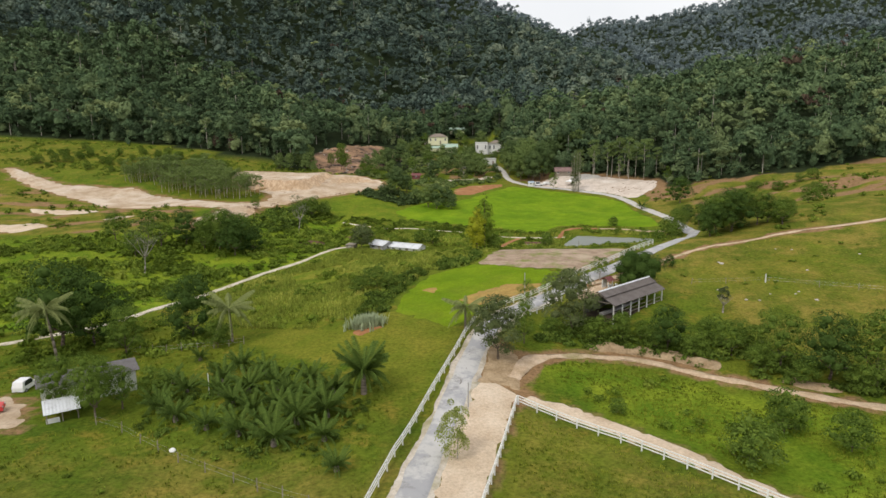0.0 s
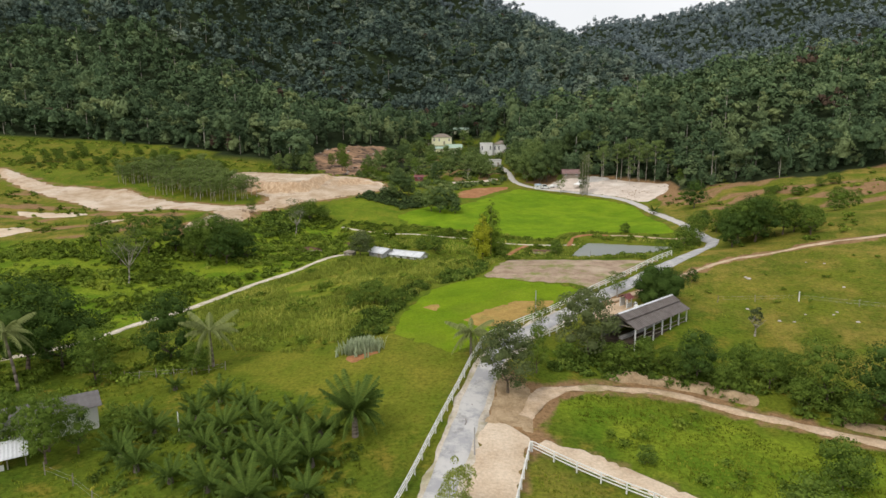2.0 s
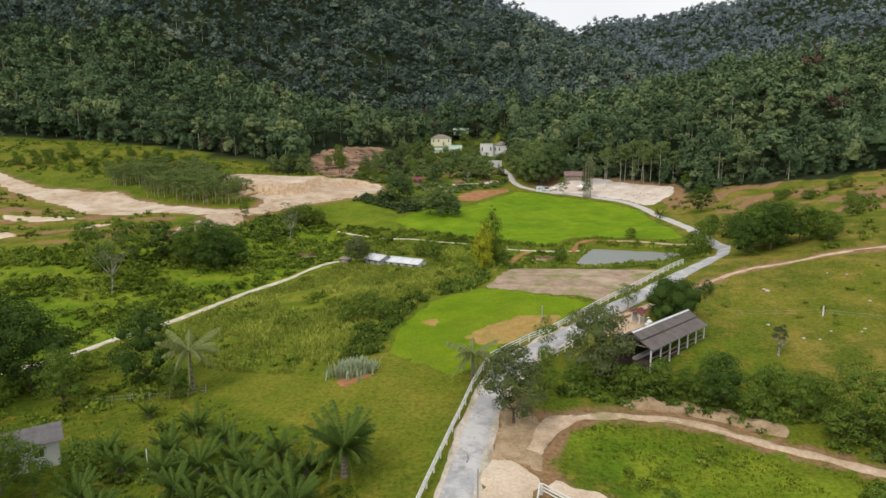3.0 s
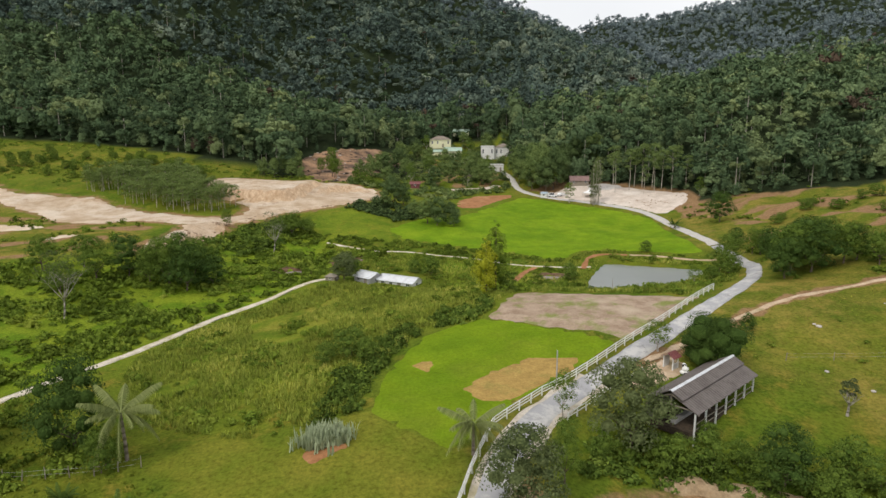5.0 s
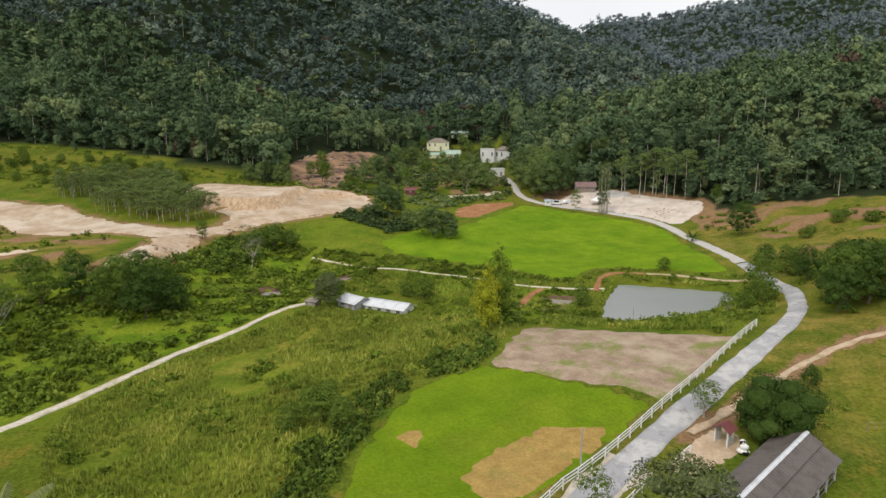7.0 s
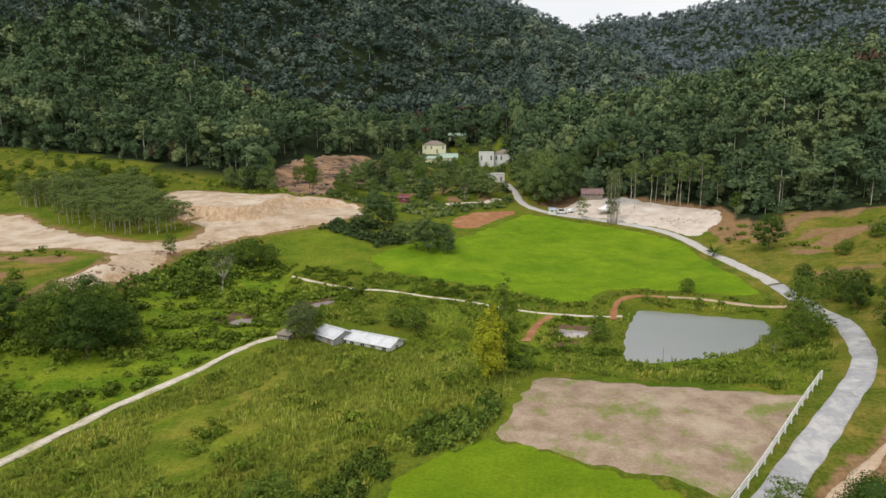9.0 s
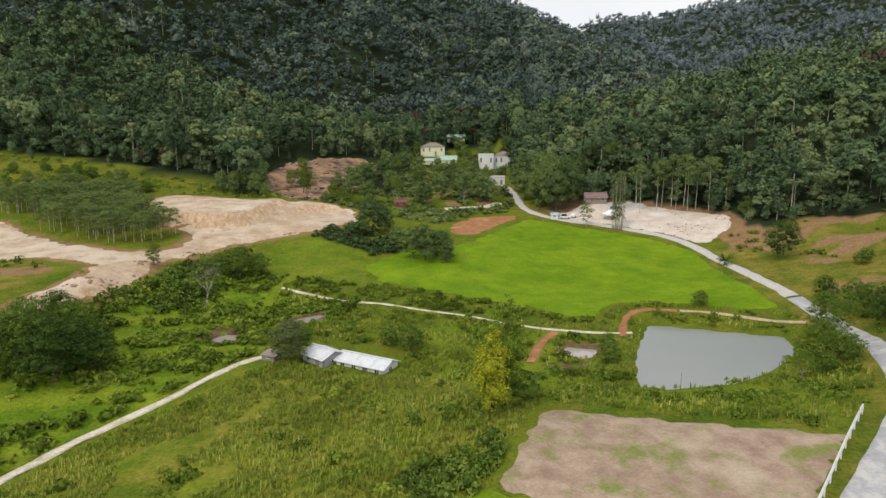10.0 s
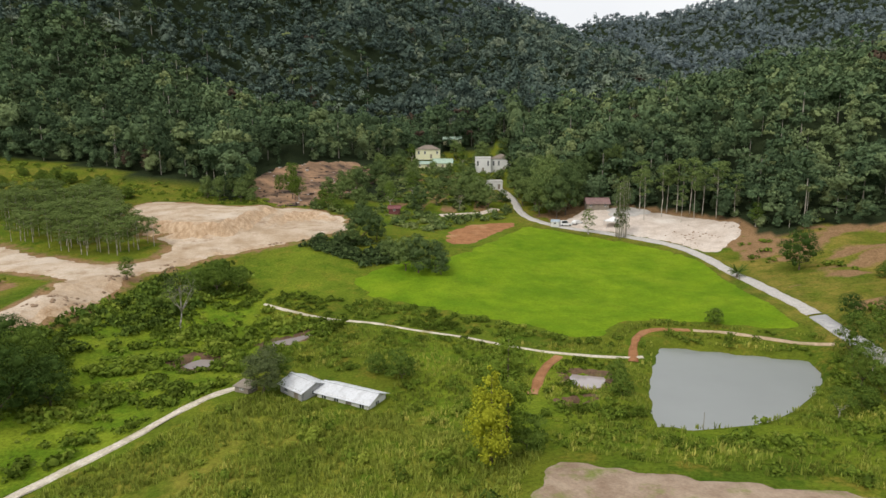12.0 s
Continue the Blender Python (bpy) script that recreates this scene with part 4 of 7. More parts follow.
def pierced_wall(bm, a, b, z0, z1, holes, thick=.2):
    """A wall from a to b in plan with openings (along, width, sill, head) cut through it."""
    a, b = Vector((*a, 0)), Vector((*b, 0))
    run = (b - a).length
    m = Matrix.Translation(a) @ Matrix.Rotation(math.atan2(b.y - a.y, b.x - a.x), 4, "Z")
    xs = sorted({0.0, run, *(h[0] for h in holes), *(h[0] + h[1] for h in holes)})
    zs = sorted({z0, z1, *(h[2] for h in holes), *(h[3] for h in holes)})
    nx, nz = len(xs) - 1, len(zs) - 1

    def solid(i, k):
        if not (0 <= i < nx and 0 <= k < nz):
            return False
        cx, cz = (xs[i] + xs[i + 1]) / 2, (zs[k] + zs[k + 1]) / 2
        return not any(h[0] < cx < h[0] + h[1] and h[2] < cz < h[3] for h in holes)

    corner = {}

    def at(i, side, k):
        if (i, side, k) not in corner:
            corner[i, side, k] = bm.verts.new(m @ Vector((xs[i], side * thick / 2, zs[k])))
        return corner[i, side, k]

    for i in range(nx):
        for k in range(nz):
            if solid(i, k):
                for side in (-1, 1):
                    bm.faces.new([at(p, side, q) for p, q in ((i, k), (i + 1, k), (i + 1, k + 1), (i, k + 1))])
                for di, dk, (p0, q0), (p1, q1) in ((-1, 0, (i, k), (i, k + 1)), (1, 0, (i + 1, k), (i + 1, k + 1)), (0, -1, (i, k), (i + 1, k)), (0, 1, (i, k + 1), (i + 1, k + 1))):
                    if not solid(i + di, k + dk):
                        bm.faces.new((at(p0, -1, q0), at(p1, -1, q1), at(p1, 1, q1), at(p0, 1, q0)))
    return m


def house(name, x, y, turn, long, wide, wall_h, roof_h, wall, roof, label, openings=2, door=True, over=.5, style="gable", dig=.6, z=None, ribs=.6):
    """A small house: pierced walls, window frames with panes, a door and a ribbed roof with overhang."""
    ob = thing(name, x, y, label, "house", turn, z)
    l, w = long / 2, wide / 2
    sides = (((-l, -w), (l, -w), openings), ((l, w), (-l, w), openings), ((l, -w + .2), (l, w - .2), 1), ((-l, w - .2), (-l, -w + .2), 1))
    for n, (a, b, count) in enumerate(sides):
        run = math.hypot(b[0] - a[0], b[1] - a[1])
        holes = [(run * (k + .5) / count - .45, .9, .45 * wall_h, .82 * wall_h) for k in range(count)]
        if door and n == 0 and wall_h > 1.9:
            holes[count // 2] = (run * (count // 2 + .5) / count - .5, 1.0, 0.02, min(2.1, wall_h - .15))
        bm = bmesh.new()
        m = pierced_wall(bm, a, b, -dig, wall_h, holes)
        wall_ob = part("wall", bm, M[wall], ob)
        for k, (s, ww, sill, head) in enumerate(holes):
            bm = bmesh.new()
            for x0, x1, z0, z1 in ((s, s + .07, sill, head), (s + ww - .07, s + ww, sill, head), (s, s + ww, head - .07, head), (s, s + ww, sill, sill + .07), (s + ww / 2 - .03, s + ww / 2 + .03, sill, head)):
                bmesh.ops.create_cube(bm, size=1.0, matrix=m @ Matrix.Translation(((x0 + x1) / 2, 0, (z0 + z1) / 2)) @ Matrix.Diagonal((x1 - x0, .12, z1 - z0, 1)))
            is_door = door and n == 0 and k == count // 2 and wall_h > 1.9
            wob = part("door" if is_door else "window", bm, M["timber" if is_door else "white_paint"], ob)
            bm = bmesh.new()
            bmesh.ops.create_cube(bm, size=1.0, matrix=m @ Matrix.Translation((s + ww / 2, 0, (sill + head) / 2)) @ Matrix.Diagonal((ww - .14, .03, head - sill - .14, 1)))
            part("leaf" if is_door else "pane", bm, M["timber" if is_door else "glass"], wob)
    e, zw = over, wall_h
    drop = roof_h / w * e
    if style == "gable":
        for s in (-1, 1):
            bm = corrugated(bmesh.new(), [(s * -(l + e), s * -(w + e), zw - drop), (s * (l + e), s * -(w + e), zw - drop), (s * (l + e), 0, zw + roof_h), (s * -(l + e), 0, zw + roof_h)], ribs)
            part("roof", bm, M[roof], ob)
        bm = beam(bmesh.new(), (-l - e, 0, zw + roof_h + .03), (l + e, 0, zw + roof_h + .03), .4, .08)
        part("ridge", bm, M[roof], ob)
        for s in (-1, 1):
            bm = bmesh.new()
            vs = [bm.verts.new(p) for p in ((s * l, -w, zw), (s * l, w, zw), (s * l, 0, zw + roof_h - .05), (s * (l - .2), -w, zw), (s * (l - .2), w, zw), (s * (l - .2), 0, zw + roof_h - .05))]
            for f in ((0, 1, 2), (5, 4, 3), (0, 2, 5, 3), (1, 4, 5, 2), (0, 3, 4, 1)):
                bm.faces.new([vs[i] for i in f])
            part("gable", bm, M[wall], ob)
    elif style == "hip":
        bm = bmesh.new()
        ridge = max(.3, l - w)
        vs = [bm.verts.new(p) for p in ((-l - e, -w - e, zw - .05), (l + e, -w - e, zw - .05), (l + e, w + e, zw - .05), (-l - e, w + e, zw - .05), (-ridge, 0, zw + roof_h), (ridge, 0, zw + roof_h))]
        for f in ((0, 1, 5, 4), (1, 2, 5), (2, 3, 4, 5), (3, 0, 4), (3, 2, 1, 0)):
            bm.faces.new([vs[i] for i in f])
        part("roof", bm, M[roof], ob)
    elif style == "flat":
        part("roof", box(bmesh.new(), -l - .15, -w - .15, zw, l + .15, w + .15, zw + .18), M[roof], ob)
        for a, b in (((-l - .15, -w - .1), (l + .15, -w - .1)), ((-l - .15, w + .1), (l + .15, w + .1)), ((-l - .1, -w), (-l - .1, w)), ((l + .1, -w), (l + .1, w))):
            part("parapet", beam(bmesh.new(), (*a, zw + .45), (*b, zw + .45), .12, .6), M[wall], ob)
    else:
        bm = corrugated(bmesh.new(), [(-l - e, -w - e, zw + .02), (l + e, -w - e, zw + .02), (l + e, w + e, zw + roof_h), (-l - e, w + e, zw + roof_h)], ribs)
        part("roof", bm, M[roof], ob)
        k = roof_h / (2 * w + 2 * e)
        part("back_wall", box(bmesh.new(), -l, w - .1, zw, l, w + .1, zw + roof_h - k * e - .05), M[wall], ob)
        for sx in (-l, l):
            bm = bmesh.new()
            lo, hi = k * e, k * (e + 2 * w) - .04
            vs = [bm.verts.new(p) for x_ in (sx - .1, sx + .1) for p in ((x_, -w, zw), (x_, w - .1, zw), (x_, w - .1, zw + hi), (x_, -w, zw + lo))]
            for f in ((0, 1, 2, 3), (7, 6, 5, 4), (0, 4, 5, 1), (1, 5, 6, 2), (2, 6, 7, 3), (3, 7, 4, 0)):
                bm.faces.new([vs[i] for i in f])
            part("gable", bm, M[wall], ob)
    c, s = math.cos(radians(turn)), math.sin(radians(turn))
    BUILT.append([(x + px * c - py * s, y + px * s + py * c) for px, py in ((-l - .8, -w - .8), (l + .8, -w - .8), (l + .8, w + .8), (-l - .8, w + .8))])
    return ob


def cattle_shed():
    """Long open shed: posts, plates, rails and a two-step roof of weathered sheet."""
    a, b = Vector((20.0, 95.5, 0)), Vector((30.7, 106.8, 0))
    run = (b - a).length
    ob = thing("cattle_shed", (a.x + b.x) / 2, (a.y + b.y) / 2, "long open cattle shed with a rusty grey sheet roof on posts", "shed", math.degrees(math.atan2(b.y - a.y, b.x - a.x)), -.1)
    l, w = run / 2, 3.0
    for k in range(7):
        px = -l + .3 + (run - .6) * k / 6
        for side in (-1, 1):
            part("post", box(bmesh.new(), px - .08, side * 2.6 - .08, -1.2, px + .08, side * 2.6 + .08, 2.46), M["white_paint" if side < 0 else "timber"], ob)
        bm = beam(bmesh.new(), (px, -w, 2.2), (px, 0, 3.62), .1, .14)
        beam(bm, (px, w, 2.2), (px, 0, 3.62), .1, .14)
        beam(bm, (px, -2.6, 2.5), (px, 2.6, 2.5), .1, .12)
        beam(bm, (px, 0, 2.5), (px, 0, 3.64), .1, .1)
        part("truss", bm, M["timber"], ob)
    for side in (-1, 1):
        part("plate", beam(bmesh.new(), (-l + .1, side * 2.6, 2.42), (l - .1, side * 2.6, 2.42), .12, .14), M["timber"], ob)
        for zz in (.5, 1.1):
            part("rail", beam(bmesh.new(), (-l + .3, side * 2.6, zz), (l - .3, side * 2.6, zz), .06, .1), M["timber"], ob)
        lo = corrugated(bmesh.new(), [(l * side, w * side, 2.36), (-l * side, w * side, 2.36), (-l * side, 1.05 * side, 3.28), (l * side, 1.05 * side, 3.28)], .45)
        part("roof", lo, M["tin_grey"], ob)
        hi = corrugated(bmesh.new(), [(l * side, 1.35 * side, 3.34), (-l * side, 1.35 * side, 3.34), (-l * side, 0, 4.05), (l * side, 0, 4.05)], .45)
        part("upper_roof", hi, M["tin_grey"], ob)
    cap = bmesh.new()
    for s in (-1, 1):
        corrugated(cap, [(l * s, .22 * s, 4.0), (-l * s, .22 * s, 4.0), (-l * s, 0, 4.13), (l * s, 0, 4.13)], 2.0, .01)
    part("ridge_cap", cap, M["tin_white"], ob, "pale ridge capping")
    part("trough", box(bmesh.new(), -l + 1, -.3, -.3, l - 1, .3, .55, .04), M["concrete"], ob)
    # full-height boarding added to stop light from the far side and darken the inside
    part("back_wall", box(bmesh.new(), -l + .4, 2.44, -1, l - .4, 2.54, 2.3), M["tin_dark"], ob)
    part("floor", box(bmesh.new(), -l + .2, -2.5, -.6, l - .2, 2.42, .16), M["shaded_soil"], ob)
    d = (b - a).normalized()
    n = Vector((-d.y, d.x, 0))
    BUILT.append([tuple((p).to_2d()) for p in (a - n * 3.4 - d * .5, b - n * 3.4 + d * .5, b + n * 3.4 + d * .5, a + n * 3.4 - d * .5)])


POST_M, RAIL_M = {}, {}


def rail_fence(name, pts, gap, height, rails, label, post_w=.12):
    """White paddock fence: single posts with rails between them."""
    line = []
    p = [Vector(q) for q in pts]
    for a, b in zip(p, p[1:]):
        n = max(1, round((b - a).length / gap))
        line += [a.lerp(b, k / n) for k in range(n)]
    line.append(p[-1])
    ob = thing(name, line[0].x, line[0].y, label, "fence", z=0.0)
    ob.matrix_basis = Matrix()
    key = (height, post_w)
    if key not in POST_M:
        bm = box(bmesh.new(), -post_w / 2, -post_w / 2, -.5, post_w / 2, post_w / 2, height, .012)
        me = bpy.data.meshes.new("post")
        bm.to_mesh(me)
        bm.free()
        me.materials.append(M["white_paint"])
        POST_M[key] = me
        bm = box(bmesh.new(), 0, -.025, -.055, 1, .025, .055)
        me = bpy.data.meshes.new("rail")
        bm.to_mesh(me)
        bm.free()
        me.materials.append(M["white_paint"])
        RAIL_M[key] = me
    rng = np.random.RandomState(len(line))
    tops = [Vector((q.x, q.y, gz(q.x, q.y))) for q in line]
    for k, q in enumerate(tops):
        o = new("post", POST_M[key])
        o.parent = ob
        o.matrix_basis = Matrix.LocRotScale(q, Euler((rng.normal(0, .015), rng.normal(0, .015), math.atan2(*(tops[min(k + 1, len(tops) - 1)] - tops[max(k - 1, 0)]).to_2d().yx))), None)
        if k + 1 < len(tops):
            for j in range(rails):
                zz = height * (.93 - j * .85 / rails)
                a, b = q + Vector((0, 0, zz)), tops[k + 1] + Vector((0, 0, zz))
                d = b - a
                r = new("rail", RAIL_M[key])
                r.parent = ob
                side = Vector((-d.y, d.x, 0)).normalized() * (post_w / 2 + .015)
                r.matrix_basis = Matrix.Translation(a + side) @ d.to_track_quat("X", "Z").to_matrix().to_4x4() @ Matrix.Diagonal((d.length + .06, 1, 1, 1))
    return ob


def wire_fence(pts, gap, label):
    """Old stock fence: rough posts and two wires."""
    p = [Vector(q) for q in pts]
    line = []
    for a, b in zip(p, p[1:]):
        n = max(1, round((b - a).length / gap))
        line += [a.lerp(b, k / n) for k in range(n)]
    line.append(p[-1])
    ob = thing("wire_fence", line[0].x, line[0].y, label, "fence", z=0.0)
    ob.matrix_basis = Matrix()
    rng = np.random.RandomState(len(line) + 3)
    tops = [Vector((q.x, q.y, gz(q.x, q.y))) for q in line]
    for q in tops:
        lean = Vector((rng.normal(0, .06), rng.normal(0, .06), 0))
        part("post", rod(bmesh.new(), q - Vector((0, 0, .4)), q + Vector((0, 0, rng.uniform(1.0, 1.35))) + lean, .05, .045, 6), M["timber"], ob)
    for zz in (.5, .95):
        bm = bmesh.new()
        for a, b in zip(tops, tops[1:]):
            rod(bm, a + Vector((0, 0, zz)), b + Vector((0, 0, zz)), .006, .006, 3)
        part("wire", bm, M["steel"], ob)
    return ob


def pole(x, y, h, label, r=.09, mat="concrete", arm=False):
    ob = thing("pole", x, y, label, "pole")
    part("shaft", rod(bmesh.new(), (0, 0, -.6), (0, 0, h), r, r * .7, 8), M[mat], ob)
    part("cap", rod(bmesh.new(), (0, 0, h), (0, 0, h + .08), r * .8, r * .3, 8), M["steel"], ob)
    return ob


def car(x, y, turn, paint, label, van=False):
    """A small parked car: body, cabin glass, wheels with rims, lamps."""
    ob = thing("van" if van else "car", x, y, label, "car", turn)
    hgt = 1.85 if van else 1.42
    bm = bmesh.new()
    prof = [(-2.0, .35), (-2.02, .95), (-1.75, 1.0 if not van else hgt - .05), (-1.2, hgt), (.35, hgt), (1.1, .98), (1.95, .85), (2.05, .55), (2.0, .35)]
    rings = []
    for s, inset in ((-.82, 0), (-.66, .0), (.66, .0), (.82, 0)):
        rings.append([bm.verts.new((px, s * (1 - .12 * max(0, pz - .95)), pz)) for px, pz in prof])
    for r0, r1 in zip(rings, rings[1:]):
        for k in range(len(prof)):
            bm.faces.new((r0[k], r0[(k + 1) % len(prof)], r1[(k + 1) % len(prof)], r1[k]))
    bm.faces.new(rings[0])
    bm.faces.new(rings[-1][::-1])
    part("body", bm, M[paint], ob)
    for s in (-1, 1):
        bm = bmesh.new()
        vs = [bm.verts.new(p) for p in ((-1.5, s * .80, 1.02), (.85, s * .80, 1.02), (.3, s * .785, hgt - .1), (-1.25, s * .785, hgt - .1))]
        bm.faces.new(vs)
        bmesh.ops.solidify(bm, geom=bm.faces[:], thickness=.02)
        part("side_window", bm, M["glass"], ob)
        part("headlight", box(bmesh.new(), 1.9, s * .6 - .16, .66, 2.06, s * .6 + .16, .8, .02), M["steel"], ob)
        for wx in (-1.25, 1.3):
            t = part("wheel", rod(bmesh.new(), (wx, s * .66, .31), (wx, s * .86, .31), .31, .31, 16), M["rubber"], ob)
            part("rim", rod(bmesh.new(), (wx, s * .84, .31), (wx, s * .875, .31), .19, .17, 12), M["steel"], t)
    bm = bmesh.new()
    vs = [bm.verts.new(p) for p in ((1.12, -.68, 1.0), (1.12, .68, 1.0), (.42, .64, hgt - .04), (.42, -.64, hgt - .04))]
    bm.faces.new(vs)
    bmesh.ops.solidify(bm, geom=bm.faces[:], thickness=.03)
    part("windscreen", bm, M["glass"], ob)
    return ob


def build_things():
    cattle_shed()
    # red-roofed kiosk and the figure beside it
    ob = thing("kiosk", 24.4, 109.6, "tiny white kiosk with a dark red roof beside the shed", "hut", 44)
    ob.scale = (.82, .82, .86)
    for px in (-.75, .75):
        for py in (-.75, .75):
            part("post", box(bmesh.new(), px - .07, py - .07, -.3, px + .07, py + .07, 1.9), M["white_paint"], ob)
    part("back_panel", box(bmesh.new(), -.7, .68, .0, .7, .76, 1.75), M["white_wall"], ob)
    part("counter", box(bmesh.new(), -.7, -.72, .0, .7, -.6, .85), M["white_wall"], ob)
    for s in (-1, 1):
        part("roof", corrugated(bmesh.new(), [(-s * 1.15, -s * 1.15, 1.75), (s * 1.15, -s * 1.15, 1.75), (s * 1.15, 0, 2.5), (-s * 1.15, 0, 2.5)], .3), M["tin_red"], ob)
    bm = bmesh.new()
    for c, s in (((0, 0, .25), (.62, .42, .3)), ((.05, 0, .7), (.45, .34, .42)), ((-.1, 0, 1.15), (.3, .26, .28))):
        bmesh.ops.create_icosphere(bm, subdivisions=2, radius=1.0, matrix=Matrix.Translation(c) @ Matrix.Diagonal((*s, 1)))
    st = part("statue", bm, M["pied"], None, smooth_shade=True)
    st.matrix_basis = pose(25.6, 107.9, gz(25.6, 107.9) + .1, 0, 0, -35)
    tagged(st, "white statue with black patches beside the kiosk", "statue")
    # white farm house by the palms
    house("farmhouse", -44.6, 70.8, 38, 9.6, 3.0, 2.7, .4, "white_wall", "tin_dark", "white farmhouse with a dark sheet roof behind trees", 3, style="shed")
    ob = thing("porch", -43.6, 64.4, "sloping pale sheet porch roof in front of the farmhouse", "porch", 38)
    ob.scale = (.9, .85, .72)
    for px in (-1.6, 0, 1.6):
        part("post", box(bmesh.new(), px - .06, -1.35, -.5, px + .06, -1.23, 1.75), M["timber"], ob)
        part("post", box(bmesh.new(), px - .06, 1.23, -.5, px + .06, 1.35, 2.4), M["timber"], ob)
    part("roof", corrugated(bmesh.new(), [(-1.9, -1.8, 1.65), (1.9, -1.8, 1.65), (1.9, 1.8, 2.45), (-1.9, 1.8, 2.45)], .35), M["tin_white"], ob)
    part("low_wall", box(bmesh.new(), -1.7, -1.34, -.4, -.3, -1.22, .8), M["white_wall"], ob)
    car(-55.4, 74.2, 98, "car_white", "small white van parked by the farmhouse", True).scale = (.82, .82, .82)
    car(-53.6, 65.4, 30, "car_red", "red car parked on the sandy yard")
    # the two pale-roofed farm buildings
    house("barn", -17.4, 167.6, -26, 8.8, 4.0, 2.0, .75, "white_wall", "tin_white", "long white farm building with a pale sheet roof", 4, z=gz(-17.4, 167.6) - 1.25)
    house("barn", -24.8, 169.6, -38, 5.0, 4.2, 2.0, .8, "grey_wall", "tin_white", "small farm building with a pale patched sheet roof", 2, z=gz(-24.8, 169.6) - .7)
    house("hut", -33.2, 169.4, -20, 2.4, 1.8, .9, .3, "timber", "timber", "low weathered timber hut beside the path", 1, style="shed", over=.3)
    # the village at the forest's foot
    house("villa", -24, 405, 4, 12.5, 9, 4.6, 2.2, "cream_wall", "tile_brown", "pale yellow villa with a brown hipped roof", 4, style="hip", z=26.9, ribs=1)
    house("bungalow", -15.6, 389, 2, 9.4, 7, 2.9, 2.0, "cream_wall", "tin_green", "pale bungalow with a light green sheet roof", 3, z=22.2, ribs=1)
    house("bungalow", -25, 391, 2, 8, 5, 2.6, 1.2, "cream_wall", "tin_green", "low wing with a light green sheet roof", 2, z=22.0, ribs=1)
    house("bungalow", -12.6, 441, 0, 10, 6, 2.4, 1.6, "cream_wall", "tin_green", "small house with a green roof in the forest", 2, z=34.4, ribs=1)
    house("town_house", 4.2, 391, 0, 7.5, 8, 6.6, .4, "white_wall", "concrete", "white two storey house with a flat roof", 3, style="flat", z=20.6)
    house("town_house", 13.2, 394, 0, 10, 9, 6.2, 2.2, "white_wall", "tile_brown", "white house with a grey-green hipped roof", 4, style="hip", z=20.8)
    house("shop", 8.4, 346, 10, 6, 5, 3.0, .5, "white_wall", "concrete", "small white building beside the village road", 2, style="flat")
    house("red_hut", -27.4, 294, 4, 3.6, 3, 1.9, .8, "tin_red", "tin_red", "small dark red hut", 1)
    house("pavilion", 42.6, 301, 3, 7.5, 4, 2.4, 1.6, "timber", "tin_brown", "pavilion with a faded red-brown roof", 3, z=gz(42.6, 301))
    house("guard_hut", 26.2, 283.6, -20, 2.4, 1.9, 1.7, .5, "white_wall", "tin_blue", "small white guard hut with a pale blue roof", 1, over=.25)
    # marquee on the yard
    ob = thing("marquee", 43.9, 281, "open white canvas tent on the gravel yard", "tent", 0)
    for px in (-2.3, 2.3):
        for py in (-2.3, 2.3):
            part("pole", rod(bmesh.new(), (px, py, -.3), (px, py, 2.0), .05, .05, 6), M["steel"], ob)
    bm = bmesh.new()
    rim = [bm.verts.new((2.7 * math.cos(a), 2.7 * math.sin(a), 1.95)) for a in np.linspace(0, 6.283, 9)[:8] + .39]
    mid = [bm.verts.new((1.3 * math.cos(a), 1.3 * math.sin(a), 2.45)) for a in np.linspace(0, 6.283, 9)[:8] + .39]
    skirt = [bm.verts.new((2.7 * math.cos(a), 2.7 * math.sin(a), 1.7)) for a in np.linspace(0, 6.283, 9)[:8] + .39]
    tip = bm.verts.new((0, 0, 3.3))
    for k in range(8):
        j = (k + 1) % 8
        bm.faces.new((skirt[k], skirt[j], rim[j], rim[k]))
        bm.faces.new((rim[k], rim[j], mid[j], mid[k]))
        bm.faces.new((mid[k], mid[j], tip))
    part("canopy", bm, M["canvas"], ob)
    car(29.4, 284.2, 10, "car_white", "white car parked by the guard hut", True)
    car(33.5, 286, 40, "car_white", "white car parked on the yard")
    # fences
    rail_fence("road_fence", [(-8.4, 40), (-7.1, 49.3), (-6.1, 57.5), (-3.8, 69.2), (-1.9, 78.3), (-.1, 86), (2.0, 93.2), (7.6, 101.2), (15.3, 109.6), (24.6, 120.5), (40.8, 140.6)], 2.4, 1.15, 3, "long white three-rail fence along the road")
    rail_fence("paddock_fence", [(.9, 42), (2.3, 50.4), (6.2, 69.6)], 1.6, 1.1, 3, "white three-rail fence along the sandy verge")
    rail_fence("paddock_fence", [(6.35, 69.6), (16.1, 62.2), (25.9, 52.4), (33, 45)], 2.4, 1.1, 3, "white three-rail paddock fence")
    rail_fence("gate_fence", [(9.9, 96.4), (13.4, 100.4), (15.6, 103)], 1.7, .95, 2, "short white fence beside the road")
    rail_fence("gate_fence", [(18.6, 105.4), (20.4, 107.2)], 1.3, .95, 2, "short white fence by the shed")
    wire_fence([(-38.9, 63), (-35.2, 61.5), (-32, 59.3), (-26.4, 55.9), (-19.9, 53), (-12, 49)], 3.0, "thin wire fence on grey posts in the grass")
    wire_fence([(-50, 88), (-44, 87.4), (-37, 88), (-33, 89.4)], 2.4, "old wire fence at the meadow's edge")
